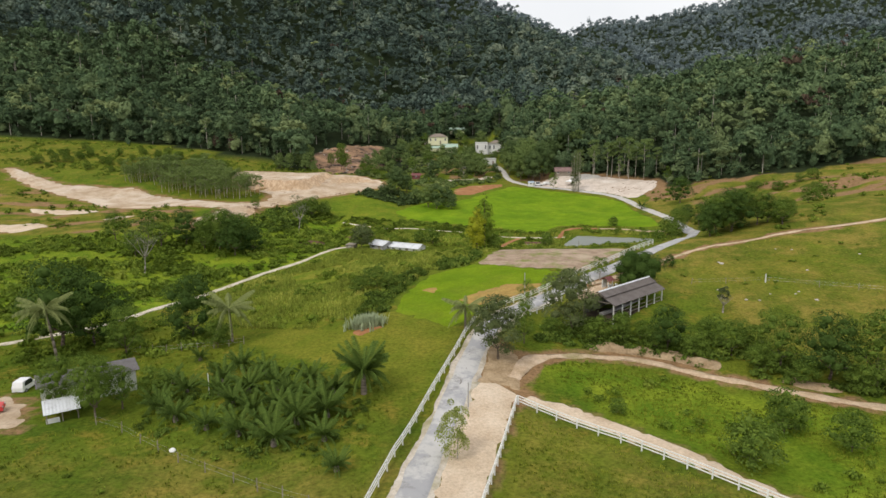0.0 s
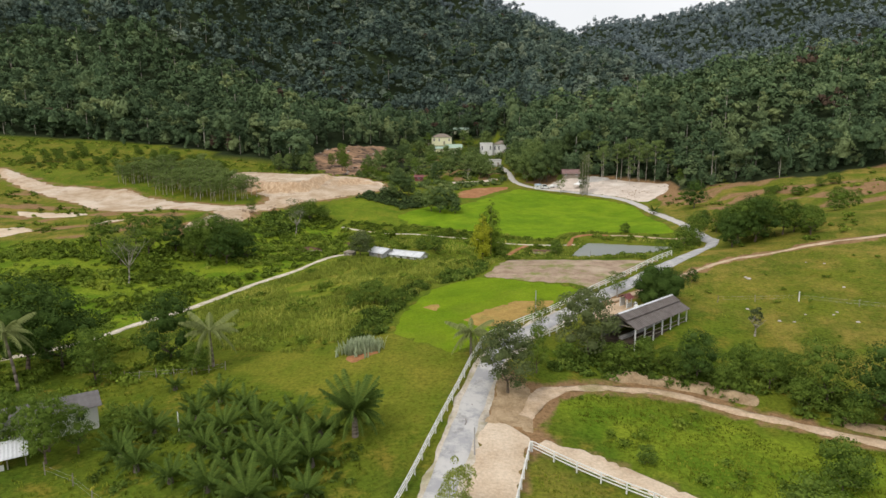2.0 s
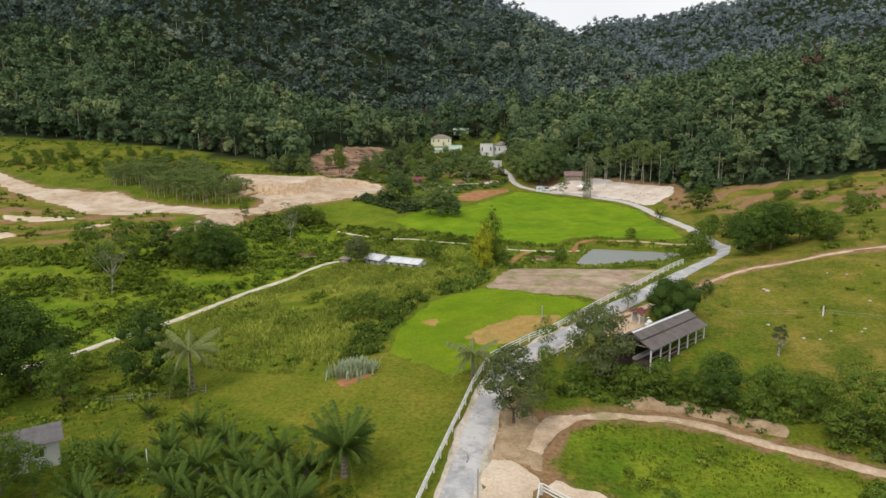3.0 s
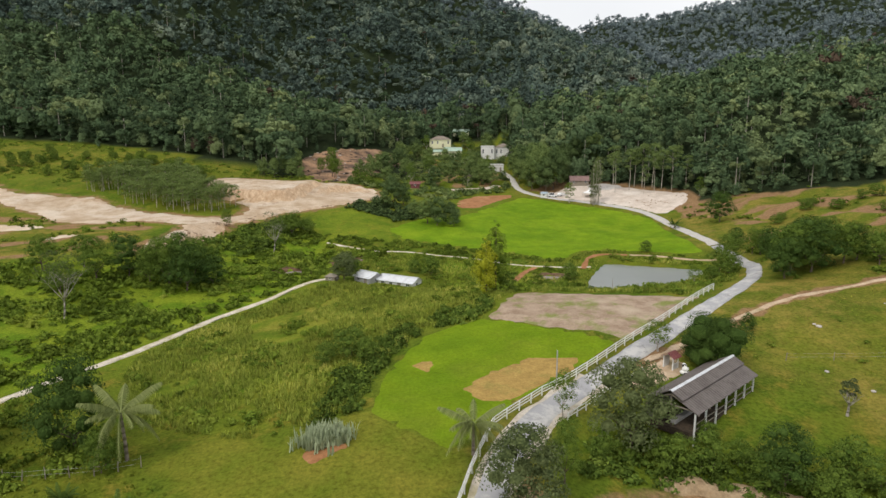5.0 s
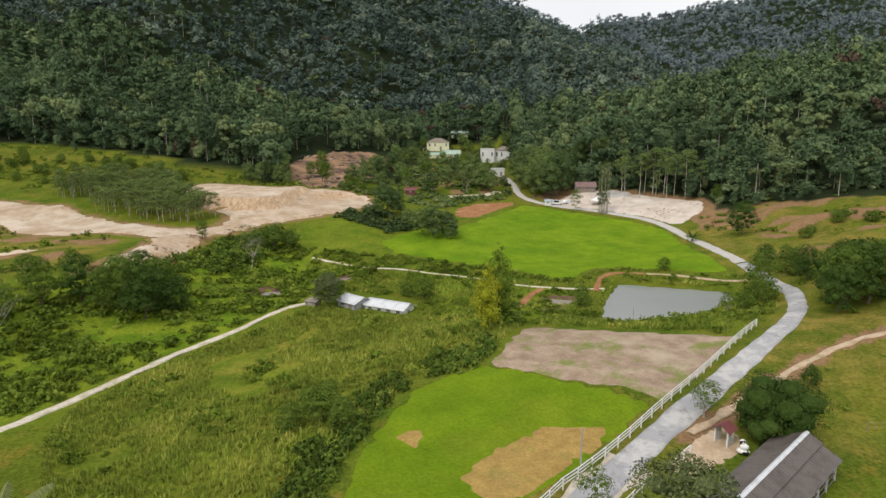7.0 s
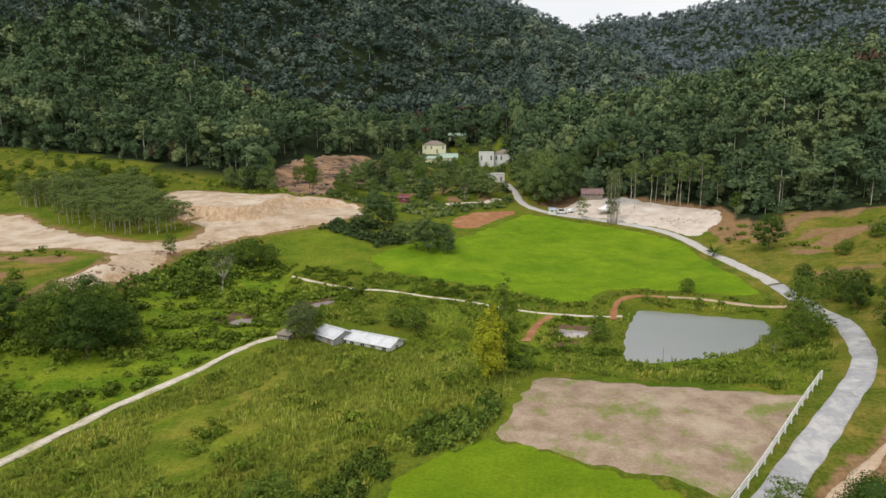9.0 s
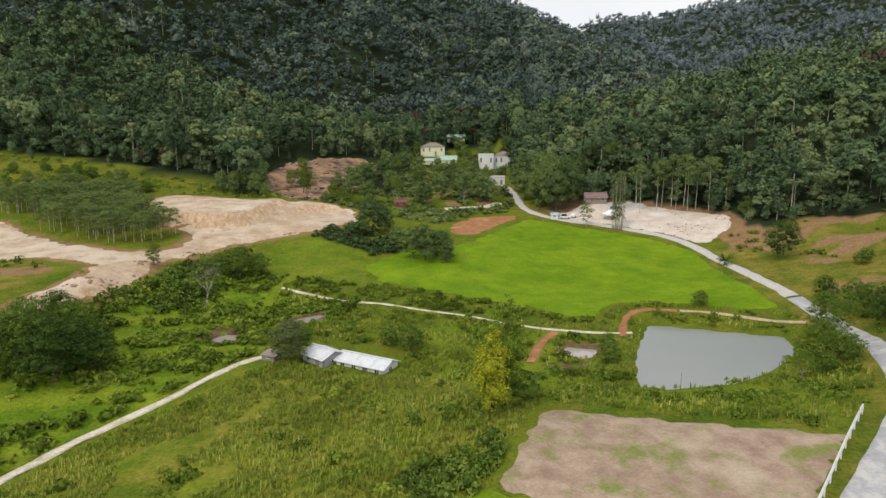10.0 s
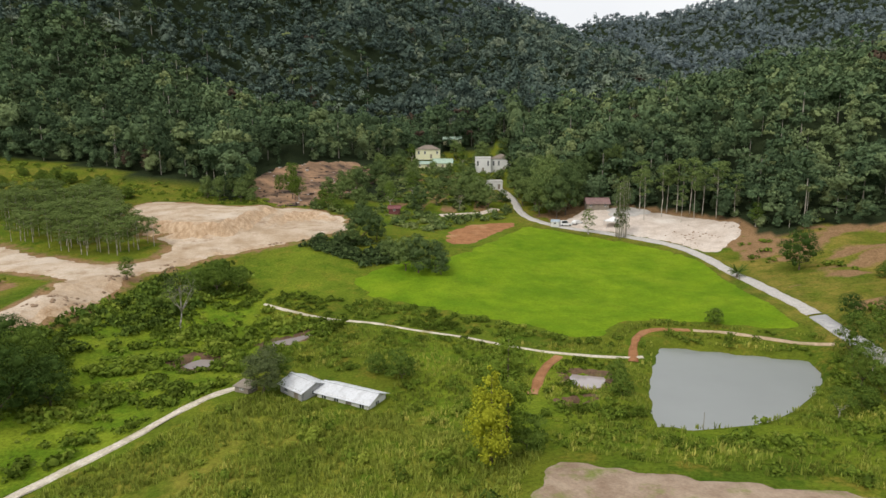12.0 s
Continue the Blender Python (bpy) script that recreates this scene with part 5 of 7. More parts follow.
    wire_fence([(40, 113), (46, 113), (52.5, 112.4), (60, 109), (70, 104), (84, 99)], 6.0, "thin wire fence across the pasture")
    pole(.7, 68.0, 2.9, "grey concrete pole beside the road")
    pole(9.6, 104.2, 4.2, "slim grey pole by the fence")
    pole(26.9, 155.6, 2.2, "thin stake at the pond's edge", .05, "timber")
    pole(52.5, 112.2, 1.6, "white marker post on the pasture", .11, "white_paint")
    pole(-29.8, 70.4, 2.6, "white leaning post among the palms", .07, "white_paint")
    # a white stone by the wire fence, and pale stones on the pasture
    bm = bmesh.new()
    bmesh.ops.create_icosphere(bm, subdivisions=2, radius=.34)
    for v in bm.verts:
        v.co *= 1 + .3 * noise.noise(v.co * 3)
        v.co.z *= .7
    o = part("stone", bm, M["white_paint"], None)
    o.matrix_basis = pose(-27.9, 57.8, gz(-27.9, 57.8) + .1, 0, 0, 20)
    tagged(o, "white painted stone beside the wire fence", "stone")
    rng = np.random.RandomState(77)
    for k in range(15):
        x, y = rng.uniform(38, 62), rng.uniform(94, 124)
        if k % 3 == 0:
            x, y = rng.uniform(60, 84), rng.uniform(118, 132)
        bm = bmesh.new()
        bmesh.ops.create_icosphere(bm, subdivisions=2, radius=rng.uniform(.18, .42))
        for v in bm.verts:
            v.co *= 1 + .35 * noise.noise(v.co * 3 + Vector((k, 0, 0)))
            v.co.z *= .55
        o = part("stone", bm, M["rock"], None)
        o.matrix_basis = pose(x, y, gz(x, y) + .02, 0, 0, k * 40)
        tagged(o, "pale stone lying in the grazed grass", "stone", "stones on the pasture")


build_things()

# ---- plants ----
def any_way(rng, n):
    v = rng.normal(size=(n, 3))
    return v / np.linalg.norm(v, axis=1)[:, None]


def leaf_cards(rng, centres, normals, sizes, slim=.62):
    """Small bent leaf clumps, one four-cornered piece each."""
    n = normals / np.linalg.norm(normals, axis=1)[:, None]
    t = np.cross(n, any_way(rng, len(n)))
    t /= np.linalg.norm(t, axis=1)[:, None] + 1e-9
    b = np.cross(n, t)
    s = sizes[:, None] * .5
    v = np.stack([centres + t * s - n * s * .35, centres + b * s * slim + n * s * .1, centres - t * s - n * s * .35, centres - b * s * slim + n * s * .1], 1)
    return v.reshape(-1, 3), np.arange(4 * len(n)).reshape(-1, 4)


ICO = bmesh.new()
bmesh.ops.create_icosphere(ICO, subdivisions=1, radius=1.0)
ICO_V, ICO_F = np.array([v.co for v in ICO.verts]), np.array([[v.index for v in f.verts] for f in ICO.faces])
ICO.free()
DOME_F = ICO_F[ICO_V[ICO_F][:, :, 2].mean(1) > -.4]


def crown(seed, lobes, cards, size, core=.78, flat=.75, cores=99, loose=.75):
    """Corners, four-sided leaf clumps and three-sided inner masses of a crown made of lobes (x, y, z, r)."""
    rng = np.random.RandomState(seed)
    L = np.array(lobes, float)
    pick = rng.choice(len(L), cards * 3, p=L[:, 3] ** 2 / (L[:, 3] ** 2).sum())
    d = any_way(rng, cards * 3)
    d[:, 2] = np.where(d[:, 2] < -.25, -d[:, 2], d[:, 2])
    r = L[pick, 3] * rng.uniform(.76, 1.18, cards * 3)
    p = L[pick, :3] + d * r[:, None] * (1, 1, flat)
    deep = np.zeros(len(p), bool)
    for x, y, z, lr in L:
        deep |= np.linalg.norm((p - (x, y, z)) / (1, 1, flat), axis=1) < lr * .72
    p, d = p[~deep][:cards], d[~deep][:cards]
    v, q = leaf_cards(rng, p, d + any_way(rng, len(p)) * loose + (0, 0, .25), size * rng.uniform(.7, 1.35, len(p)))
    masses, tris = [], []
    for k, (x, y, z, lr) in enumerate(L[np.argsort(-L[:, 3])][:cores]):
        if core:
            masses.append(ICO_V * rng.uniform(.85, 1.1, (len(ICO_V), 1)) * lr * core * (1, 1, flat) * rng.uniform(.85, 1.15, (len(ICO_V), 3)) + (x, y, z))
            tris.append((DOME_F if loose < .5 else ICO_F) + len(v) + k * len(ICO_V))
    if core:
        v = np.concatenate([v] + masses)
        return v, q, np.concatenate(tris)
    return v, q, np.zeros((0, 3), int)


def lobes_of(seed, n, radius, height, base, spread_=.6):
    """Places of a crown's lobes: an uneven cluster of big and small masses round the trunk."""
    rng = np.random.RandomState(seed)
    out = [(rng.normal(0, .08) * radius, rng.normal(0, .08) * radius, base + height * .52, radius * .62)]
    for k in range(n - 1):
        a = 2.4 * k + rng.uniform(-.5, .5)
        e = (k + .5) / (n - 1) + rng.uniform(-.08, .08)
        bulge = math.sin(math.pi * min(1, max(.12, .18 + .78 * e))) ** .6
        rr = radius * spread_ * bulge * rng.uniform(.75, 1.3)
        out.append((rr * math.cos(a), rr * math.sin(a), base + height * (.1 + .8 * e), radius * rng.uniform(.27, .5)))
    return out


def many(templates, places, scales, turns, which, tones, jitter_seed):
    """Joins many plants into one set of arrays. templates: (corners, quads, tris)."""
    V, Q, T, tone, at = [], [], [], [], 0
    for k, (v, q, t) in enumerate(templates):
        m = which == k
        n = int(m.sum())
        if not n:
            continue
        c, s = np.cos(turns[m]), np.sin(turns[m])
        x = v[None, :, 0] * c[:, None] - v[None, :, 1] * s[:, None]
        y = v[None, :, 0] * s[:, None] + v[None, :, 1] * c[:, None]
        w = np.stack([x, y, np.broadcast_to(v[None, :, 2], x.shape)], -1) * scales[m][:, None, :] + places[m][:, None]
        off = at + np.arange(n)[:, None, None] * len(v)
        V.append(w.reshape(-1, 3))
        Q.append((q[None] + off).reshape(-1, 4))
        if len(t):
            T.append((t[None] + off).reshape(-1, 3))
        tone.append(np.repeat(tones[m], len(v)))
        at += n * len(v)
    return np.concatenate(V), [np.concatenate(Q), np.concatenate(T) if T else np.zeros((0, 3), int)], np.concatenate(tone)


def plant_mass(name, templates, places, scales, turns, which, tones, material, label, category):
    v, f, tone = many(templates, places, scales, turns, which, tones, 0)
    ob = link_mesh(name, mesh_of(name, v, f, category == "forest", tone), material)
    return tagged(ob, label, category, kind="stuff")


def trunk_template(h, r, sides=5):
    a = np.arange(sides) / sides * 6.283
    lo = np.c_[np.cos(a) * r, np.sin(a) * r, np.full(sides, -.6)]
    hi = np.c_[np.cos(a) * r * .6, np.sin(a) * r * .6, np.full(sides, h)]
    i = np.arange(sides)
    return np.concatenate([lo, hi]), np.stack([i, (i + 1) % sides, (i + 1) % sides + sides, i + sides], 1), np.zeros((0, 3), int)


def in_sight(x, y, z):
    """Whether a place on the slopes can be seen from above the valley's middle."""
    seen = np.zeros(len(x), bool)
    for ex, ey, ez in ((0, 20, 28), (0, 85, 33)):
        hid = np.zeros(len(x), bool)
        for k in np.linspace(.35, .97, 34):
            hid |= ground_height(ex + (x - ex) * k, ey + (y - ey) * k) > ez + (z + 13 - ez) * k
        seen |= ~hid
    return seen


def forest_region(seed, x0, x1, y0, y1, gap):
    rng = np.random.RandomState(seed)
    gx, gy = np.meshgrid(np.arange(x0, x1, gap), np.arange(y0, y1, gap))
    gx = gx.ravel() + rng.uniform(-.48, .48, gx.size) * gap
    gy = gy.ravel() + rng.uniform(-.48, .48, gy.size) * gap
    ok = woods(gx, gy) & (np.abs(gx) < .79 * gy + 8)
    gx, gy = gx[ok], gy[ok]
    z = ground_height(gx, gy)
    ok = (z - 27) / np.hypot(gx, gy - 20) < .26
    gx, gy, z = gx[ok], gy[ok], z[ok]
    ok = in_sight(gx, gy, z)
    return gx[ok], gy[ok], z[ok], rng


def forest_tree(seed, r, h, leaves, size, form, cores=2):
    """A forest tree of one of four builds: single bent leaf sprays over an uneven set of boughs, with a shaded inner mass."""
    rng = np.random.RandomState(seed)
    if form == "dome":
        lobes = [(0, 0, h * .8, r * .5)] + [(r * .62 * math.cos(a), r * .62 * math.sin(a), h * rng.uniform(.58, .76), r * rng.uniform(.3, .48)) for a in np.arange(5) * 1.257 + rng.uniform(-.4, .4, 5)]
    elif form == "oval":
        lobes = [(rng.normal(0, .14) * r, rng.normal(0, .14) * r, h * e, r * w) for e, w in ((.42, .52), (.56, .66), (.7, .6), (.84, .44), (.95, .26))]
        lobes += [(r * .6 * math.cos(a), r * .6 * math.sin(a), h * rng.uniform(.45, .7), r * rng.uniform(.25, .38)) for a in rng.uniform(0, 6.283, 3)]
    elif form == "flat":
        lobes = [(r * q * math.cos(a), r * q * math.sin(a), h * rng.uniform(.84, .95), r * rng.uniform(.24, .38)) for q, a in zip((.1, .45, .6, .55, .75, .7, .4), rng.uniform(0, .8) + np.arange(7) * 2.4)]
    else:
        lobes = [(r * rng.uniform(.1, .75) * math.cos(a), r * rng.uniform(.1, .75) * math.sin(a), h * rng.uniform(.38, .92), r * rng.uniform(.22, .46)) for a in np.arange(7) * 2.4]
    L = np.array(lobes)
    n = leaves * 2
    pick = rng.choice(len(L), n, p=L[:, 3] ** 2 / (L[:, 3] ** 2).sum())
    d = any_way(rng, n)
    d[:, 2] = np.where(d[:, 2] < -.2, -d[:, 2], d[:, 2])
    c = L[pick, :3] + d * (L[pick, 3] * rng.uniform(.86, 1.1, n))[:, None] * (1, 1, .85)
    deep = np.zeros(n, bool)
    for x, y, z, lr in L:
        deep |= np.linalg.norm((c - (x, y, z)) / (1, 1, .85), axis=1) < lr * .7
    c, d = c[~deep][:leaves], d[~deep][:leaves]
    nrm = d + any_way(rng, len(c)) * .5 + (0, 0, .3)
    nrm /= np.linalg.norm(nrm, axis=1)[:, None]
    t = np.cross(nrm, any_way(rng, len(c)))
    t /= np.linalg.norm(t, axis=1)[:, None] + 1e-9
    w = np.cross(nrm, t)
    k = (size * rng.uniform(.6, 1.4, len(c)))[:, None]
    v = np.stack([c + t * k * .72, c - t * k * .4 + w * k * .62, c - t * k * .4 - w * k * .62], 1).reshape(-1, 3)
    tris = [np.arange(len(v)).reshape(-1, 3)]
    at = len(v)
    for x, y, z, lr in L[np.argsort(-L[:, 3])][:cores]:
        v = np.concatenate([v, ICO_V[:, :] * rng.uniform(.75, 1.15, (len(ICO_V), 1)) * lr * .82 * (1, 1, .8) + (x, y, z - lr * .12)])
        tris.append(DOME_F + at)
        at += len(ICO_V)
    return v, np.zeros((0, 4), int), np.concatenate(tris)


FORMS = ("dome", "oval", "dome", "ragged", "oval", "flat")
FOREST_NEAR = [forest_tree(40 + k, 2.9 + .5 * (k % 4), 10 + 1.4 * (k % 5), 250, .62, FORMS[k % 6], 3) for k in range(12)]
FOREST_MID = [forest_tree(80 + k, 2.9 + .45 * (k % 4), 8.6 + 1.2 * (k % 5), 74, .94, FORMS[k % 6], 1) for k in range(12)]
FOREST_FAR = [forest_tree(120 + k, 3.2 + .4 * (k % 3), 7.5 + (k % 3), 32, 1.3, FORMS[k % 4], 1) for k in range(10)]
EMERGENT = [forest_tree(160 + k, 3.6 + .4 * (k % 3), 15 + 1.5 * (k % 3), 130, .9, ("flat", "dome", "ragged")[k % 3], 1) for k in range(6)]


def plant_forest():
    def put(name, templates, gx, gy, z, rng, big, label, leaves="slopes"):
        n = len(gx)
        s = big * np.clip(rng.lognormal(0, .26, n), .6, 1.75)
        tall = rng.uniform(.8, 1.35, n)
        # tone is lifted beyond x 40: the right hill's brighter light, put into leaf colour
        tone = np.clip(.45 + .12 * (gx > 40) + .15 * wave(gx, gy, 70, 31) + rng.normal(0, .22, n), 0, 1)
        tone[(rng.uniform(size=n) < .016) & (wave(gx, gy, 120, 33) > .1)] = 1.3
        # the farther the wood, the more haze its leaf colour carries
        plant_mass(name, templates, np.c_[gx, gy, z - .5], np.c_[s, s, s * tall], rng.uniform(0, 6.28, n), rng.randint(0, len(templates), n), tone, M[{"far_forest": "hazy_upland", "forest_edge": "forest"}.get(name, leaves)], label, "forest")
        return s, tall

    # a thin cover on the high slopes
    rng = np.random.RandomState(9)
    gx, gy = (a.ravel() for a in np.meshgrid(np.arange(-620, 700, 15), np.arange(330, 1200, 15)))
    gx, gy = gx + rng.uniform(-6, 6, gx.size), gy + rng.uniform(-6, 6, gx.size)
    z = ground_height(gx, gy)
    ok = woods(gx, gy) & (np.abs(gx) < .8 * gy) & ((z - 27) / np.hypot(gx, gy - 20) >= .26)
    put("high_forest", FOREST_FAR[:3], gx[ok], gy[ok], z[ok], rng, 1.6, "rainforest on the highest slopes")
    tall_x, tall_y = [], []
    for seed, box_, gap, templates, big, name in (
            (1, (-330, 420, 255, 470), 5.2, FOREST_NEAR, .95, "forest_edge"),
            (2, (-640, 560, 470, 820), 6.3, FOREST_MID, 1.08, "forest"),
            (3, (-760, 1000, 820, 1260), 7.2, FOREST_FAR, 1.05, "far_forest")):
        gx, gy, z, rng = forest_region(seed, *box_, gap)
        if seed == 1:
            near = np.where(gx < 30, gy - np.interp(gx, *LEFT_FOOT), gy - np.interp(gx, *RIGHT_FOOT)) < 60
            s, tall = put(name, templates, gx[near], gy[near], z[near], rng, big, "dense green rainforest trees along the foot of the slopes")
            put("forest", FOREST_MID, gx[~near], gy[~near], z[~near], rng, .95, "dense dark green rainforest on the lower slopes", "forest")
            # saplings and climbers that close the wood's edge
            rim = np.where(gx < 30, gy - np.interp(gx, *LEFT_FOOT), gy - np.interp(gx, *RIGHT_FOOT)) < 26
            put("forest_edge", [FOREST_NEAR[k] for k in (1, 4, 7, 10, 3)], gx[rim] + rng.uniform(-3, 3, rim.sum()), gy[rim] + rng.uniform(-3, 2, rim.sum()), z[rim] - 1.6, rng, .55, "saplings and climbing plants at the forest's edge")
            # pale trunks that show at the edge of the wood
            m = rng.uniform(size=near.sum()) < .15
            q = int(m.sum())
            plant_mass("forest_trunks", [trunk_template(8.2, .13)], np.c_[gx[near][m], gy[near][m], z[near][m]], np.c_[s[m], s[m], s[m] * tall[m]], rng.uniform(0, 6, q), np.zeros(q, int), np.zeros(q), M["pale_bark"], "pale bare trunks under the forest crowns", "trunks")
        else:
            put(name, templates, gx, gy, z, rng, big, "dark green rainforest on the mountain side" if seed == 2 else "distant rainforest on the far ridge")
        if seed < 3:
            m = rng.uniform(size=len(gx)) < (.05 if seed == 1 else .03)
            tall_x.append(gx[m])
            tall_y.append(gy[m])
    # single giants above the canopy, on tall pale stems
    gx, gy = np.concatenate(tall_x), np.concatenate(tall_y)
    n, rng = len(gx), np.random.RandomState(17)
    z, s = ground_height(gx, gy), rng.uniform(.75, 1.2, n)
    plant_mass("giant_trees", EMERGENT, np.c_[gx, gy, z - .5], np.c_[s, s, s * rng.uniform(.9, 1.2, n)], rng.uniform(0, 6.28, n), rng.randint(0, 6, n), np.clip(rng.normal(.6, .22, n), 0, 1), M["forest"], "tall trees standing above the forest canopy", "forest")
    plant_mass("giant_trunks", [trunk_template(15, .2)], np.c_[gx, gy, z], np.c_[s, s, s], rng.uniform(0, 6, n), np.zeros(n, int), np.zeros(n), M["pale_bark"], "tall pale trunks standing above the canopy", "trunks")


# single trees: a trunk with limbs, and a crown
def limbs_mesh(seed, height, r, crown_r, forks=5, bare=False):
    rng = np.random.RandomState(seed)
    bm = bmesh.new()
    p, step = Vector((0, 0, -.4)), height * .5 / 4
    for k in range(4):
        q = p + Vector((rng.uniform(-.12, .12) * height * .2, rng.uniform(-.12, .12) * height * .2, step + (.4 if k == 0 else 0)))
        rod(bm, p, q, r * (1.15 - .16 * k), r * (1.15 - .16 * (k + 1)), 8)
        p = q
    for k in range(forks):
        a = 6.283 * k / forks + rng.uniform(-.5, .5)
        e = p + Vector((math.cos(a) * crown_r * rng.uniform(.45, .8), math.sin(a) * crown_r * rng.uniform(.45, .8), height * rng.uniform(.15, .42)))
        m = p.lerp(e, .5) + Vector((0, 0, -.05 * height))
        s = p - Vector((0, 0, rng.uniform(0, height * .14)))
        rod(bm, s, m, r * .5, r * .34, 6)
        rod(bm, m, e, r * .34, r * .12, 5)
        for j in range(4 if bare else 2):
            w = m.lerp(e, rng.uniform(.2, 1))
            tip = w + Vector((rng.uniform(-1, 1), rng.uniform(-1, 1), rng.uniform(.3, 1.1))) * crown_r * .42
            rod(bm, w, tip, r * .16, r * .05, 4)
            if bare:
                for _ in range(3):
                    rod(bm, w.lerp(tip, rng.uniform(.4, 1)), tip + Vector((rng.uniform(-1, 1), rng.uniform(-1, 1), rng.uniform(0, 1))) * crown_r * .25, r * .06, r * .03, 3)
    return bm


def tree_maker(name, seed, height, radius, leaf, bark, cards, size, lobes=7, stem=.34, core=.72, trunk_r=None, flat=.8, tone=.45):
    """One tree of a kind at the origin, with its trunk and crown."""
    ob = new(name)
    r = trunk_r or height * .022
    part("trunk", limbs_mesh(seed, height * (stem + .32), r, radius * .8), M[bark], ob, smooth_shade=True)
    v, q, t = crown(seed, lobes_of(seed, lobes, radius, height * (1 - stem), height * stem), cards, size, core, flat)
    link_mesh("crown", mesh_of("crown", v, [q, t], False, np.full(len(v), tone)), M[leaf], ob)
    return ob


KINDS = {}


def set_tree(kind, maker, x, y, height, label, group="", wide=1.0, turn=None, name="tree", category="tree"):
    """Stands a tree of a kind at a place; the first of its kind is built, the others are copies that share its meshes."""
    if kind not in KINDS:
        KINDS[kind] = maker()
    ob0 = KINDS[kind]
    k = height / ob0["full"]
    m = Matrix.LocRotScale((x, y, gz(x, y) - .05), Euler((0, 0, turn if turn is not None else (x * 7.3 + y * 3.1) % 6.28)), (k * wide, k * wide, k))
    if not ob0.get("used"):
        ob0["used"] = 1
        ob0.matrix_basis = m
        ob = ob0
    else:
        ob = ob0.copy()
        scene.collection.objects.link(ob)
        for child in ob0.children:
            c = child.copy()
            scene.collection.objects.link(c)
            c.parent = ob
        ob.matrix_basis = m
    ob.name = name
    return tagged(ob, label, category, group)


def kind_of(full, *args, **kw):
    def make():
        ob = tree_maker(*args, **kw)
        ob["full"] = full
        return ob
    return make


BROAD = [kind_of(10, "tree", 300 + k, 10, 3.9 + .35 * k, "leaf", "bark", 3800, .27, 16 + k, .16, .40) for k in range(4)]
DARK = [kind_of(10, "tree", 320 + k, 10, 4.9, "leaf_dark", "bark", 4600, .28, 19, .05, .46) for k in range(3)]
ROUND = kind_of(10, "tree", 335, 10, 6.4, "leaf_dark", "bark", 8600, .27, 24, .06, .78)
GREY = [kind_of(10, "tree", 340 + k, 10, 4.4, "leaf_grey", "bark", 6400, .27, 18, .1, .42) for k in range(2)]
AIRY = [kind_of(10, "tree", 350 + k, 10, 3.4, "leaf", "pale_bark", 2200, .25, 13, .2, .25) for k in range(3)]


def pole_tree(seed, radius, leaf, cards, size, stem=.52, r=.085, lean=.02):
    """A tall straight stem with short boughs near its top."""
    def make():
        ob = new("tree")
        rng = np.random.RandomState(seed)
        bm = bmesh.new()
        p = Vector((0, 0, -.4))
        for k in range(5):
            q = Vector((lean * (k + 1) * 2 + rng.normal(0, .05), rng.normal(0, .05), 9.0 * (k + 1) / 5))
            rod(bm, p, q, r * (1.1 - .17 * k), r * (1.1 - .17 * (k + 1)), 7)
            p = q
        lobes = [(lean * 9, 0, 9.2, radius * .55)]
        for k in range(8):
            a, h = 2.4 * k + rng.uniform(-.4, .4), 10 * (stem + (.93 - stem) * k / 7)
            rr = radius * rng.uniform(.35, .75)
            tip = Vector((lean * h + rr * math.cos(a), rr * math.sin(a), h))
            rod(bm, Vector((lean * h, 0, h - rr * .9)), tip, r * .3, r * .08, 4)
            lobes.append((*tip, radius * rng.uniform(.32, .55)))
        part("trunk", bm, M["pale_bark"], ob, smooth_shade=True)
        v, q, t = crown(seed, lobes, cards, size, .35, .85)
        link_mesh("crown", mesh_of("crown", v, [q, t], False, np.full(len(v), .45)), M[leaf], ob)
        ob["full"] = 10.0
        return ob
    return make


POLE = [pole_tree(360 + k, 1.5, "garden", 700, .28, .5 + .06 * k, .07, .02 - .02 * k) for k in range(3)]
RUBBER = [pole_tree(390 + k, 2.3, "leaf_light", 800, .32, .46, .09, .015 * k - .015) for k in range(3)]
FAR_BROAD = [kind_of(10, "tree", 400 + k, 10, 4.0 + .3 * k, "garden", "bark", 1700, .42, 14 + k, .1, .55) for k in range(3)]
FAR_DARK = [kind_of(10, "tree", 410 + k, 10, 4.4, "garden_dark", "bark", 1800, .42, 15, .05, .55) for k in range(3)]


def feather_tree():
    """A young upright tree, thinly feathered all over."""
    ob = new("tree")
    part("trunk", limbs_mesh(370, 7.5, .12, 1.6), M["pale_bark"], ob, smooth_shade=True)
    rng = np.random.RandomState(371)
    lobes = [(rng.normal(0, .9) * (1 - abs(h - .45)), rng.normal(0, .9) * (1 - abs(h - .45)), 1.2 + 8.2 * h, 2.9 * (1 - 1.25 * (h - .42) ** 2 * (3 if h > .42 else 1.4)) * .72) for h in np.linspace(0, 1, 9)]
    v, q, t = crown(372, [(x, y, z, max(.6, r)) for x, y, z, r in lobes], 3000, .27, 0, .95, 99, 1.3)
    link_mesh("crown", mesh_of("crown", v, [q, t], False, np.full(len(v), .5)), M["leaf_olive"], ob)
    ob["full"] = 10.0
    return ob


FEATHER = [feather_tree]
BUSH = [kind_of(4, "bush", 380 + k, 4, 2.3, "leaf", "bark", 1900, .21, 15, .0, .42, .07) for k in range(4)]


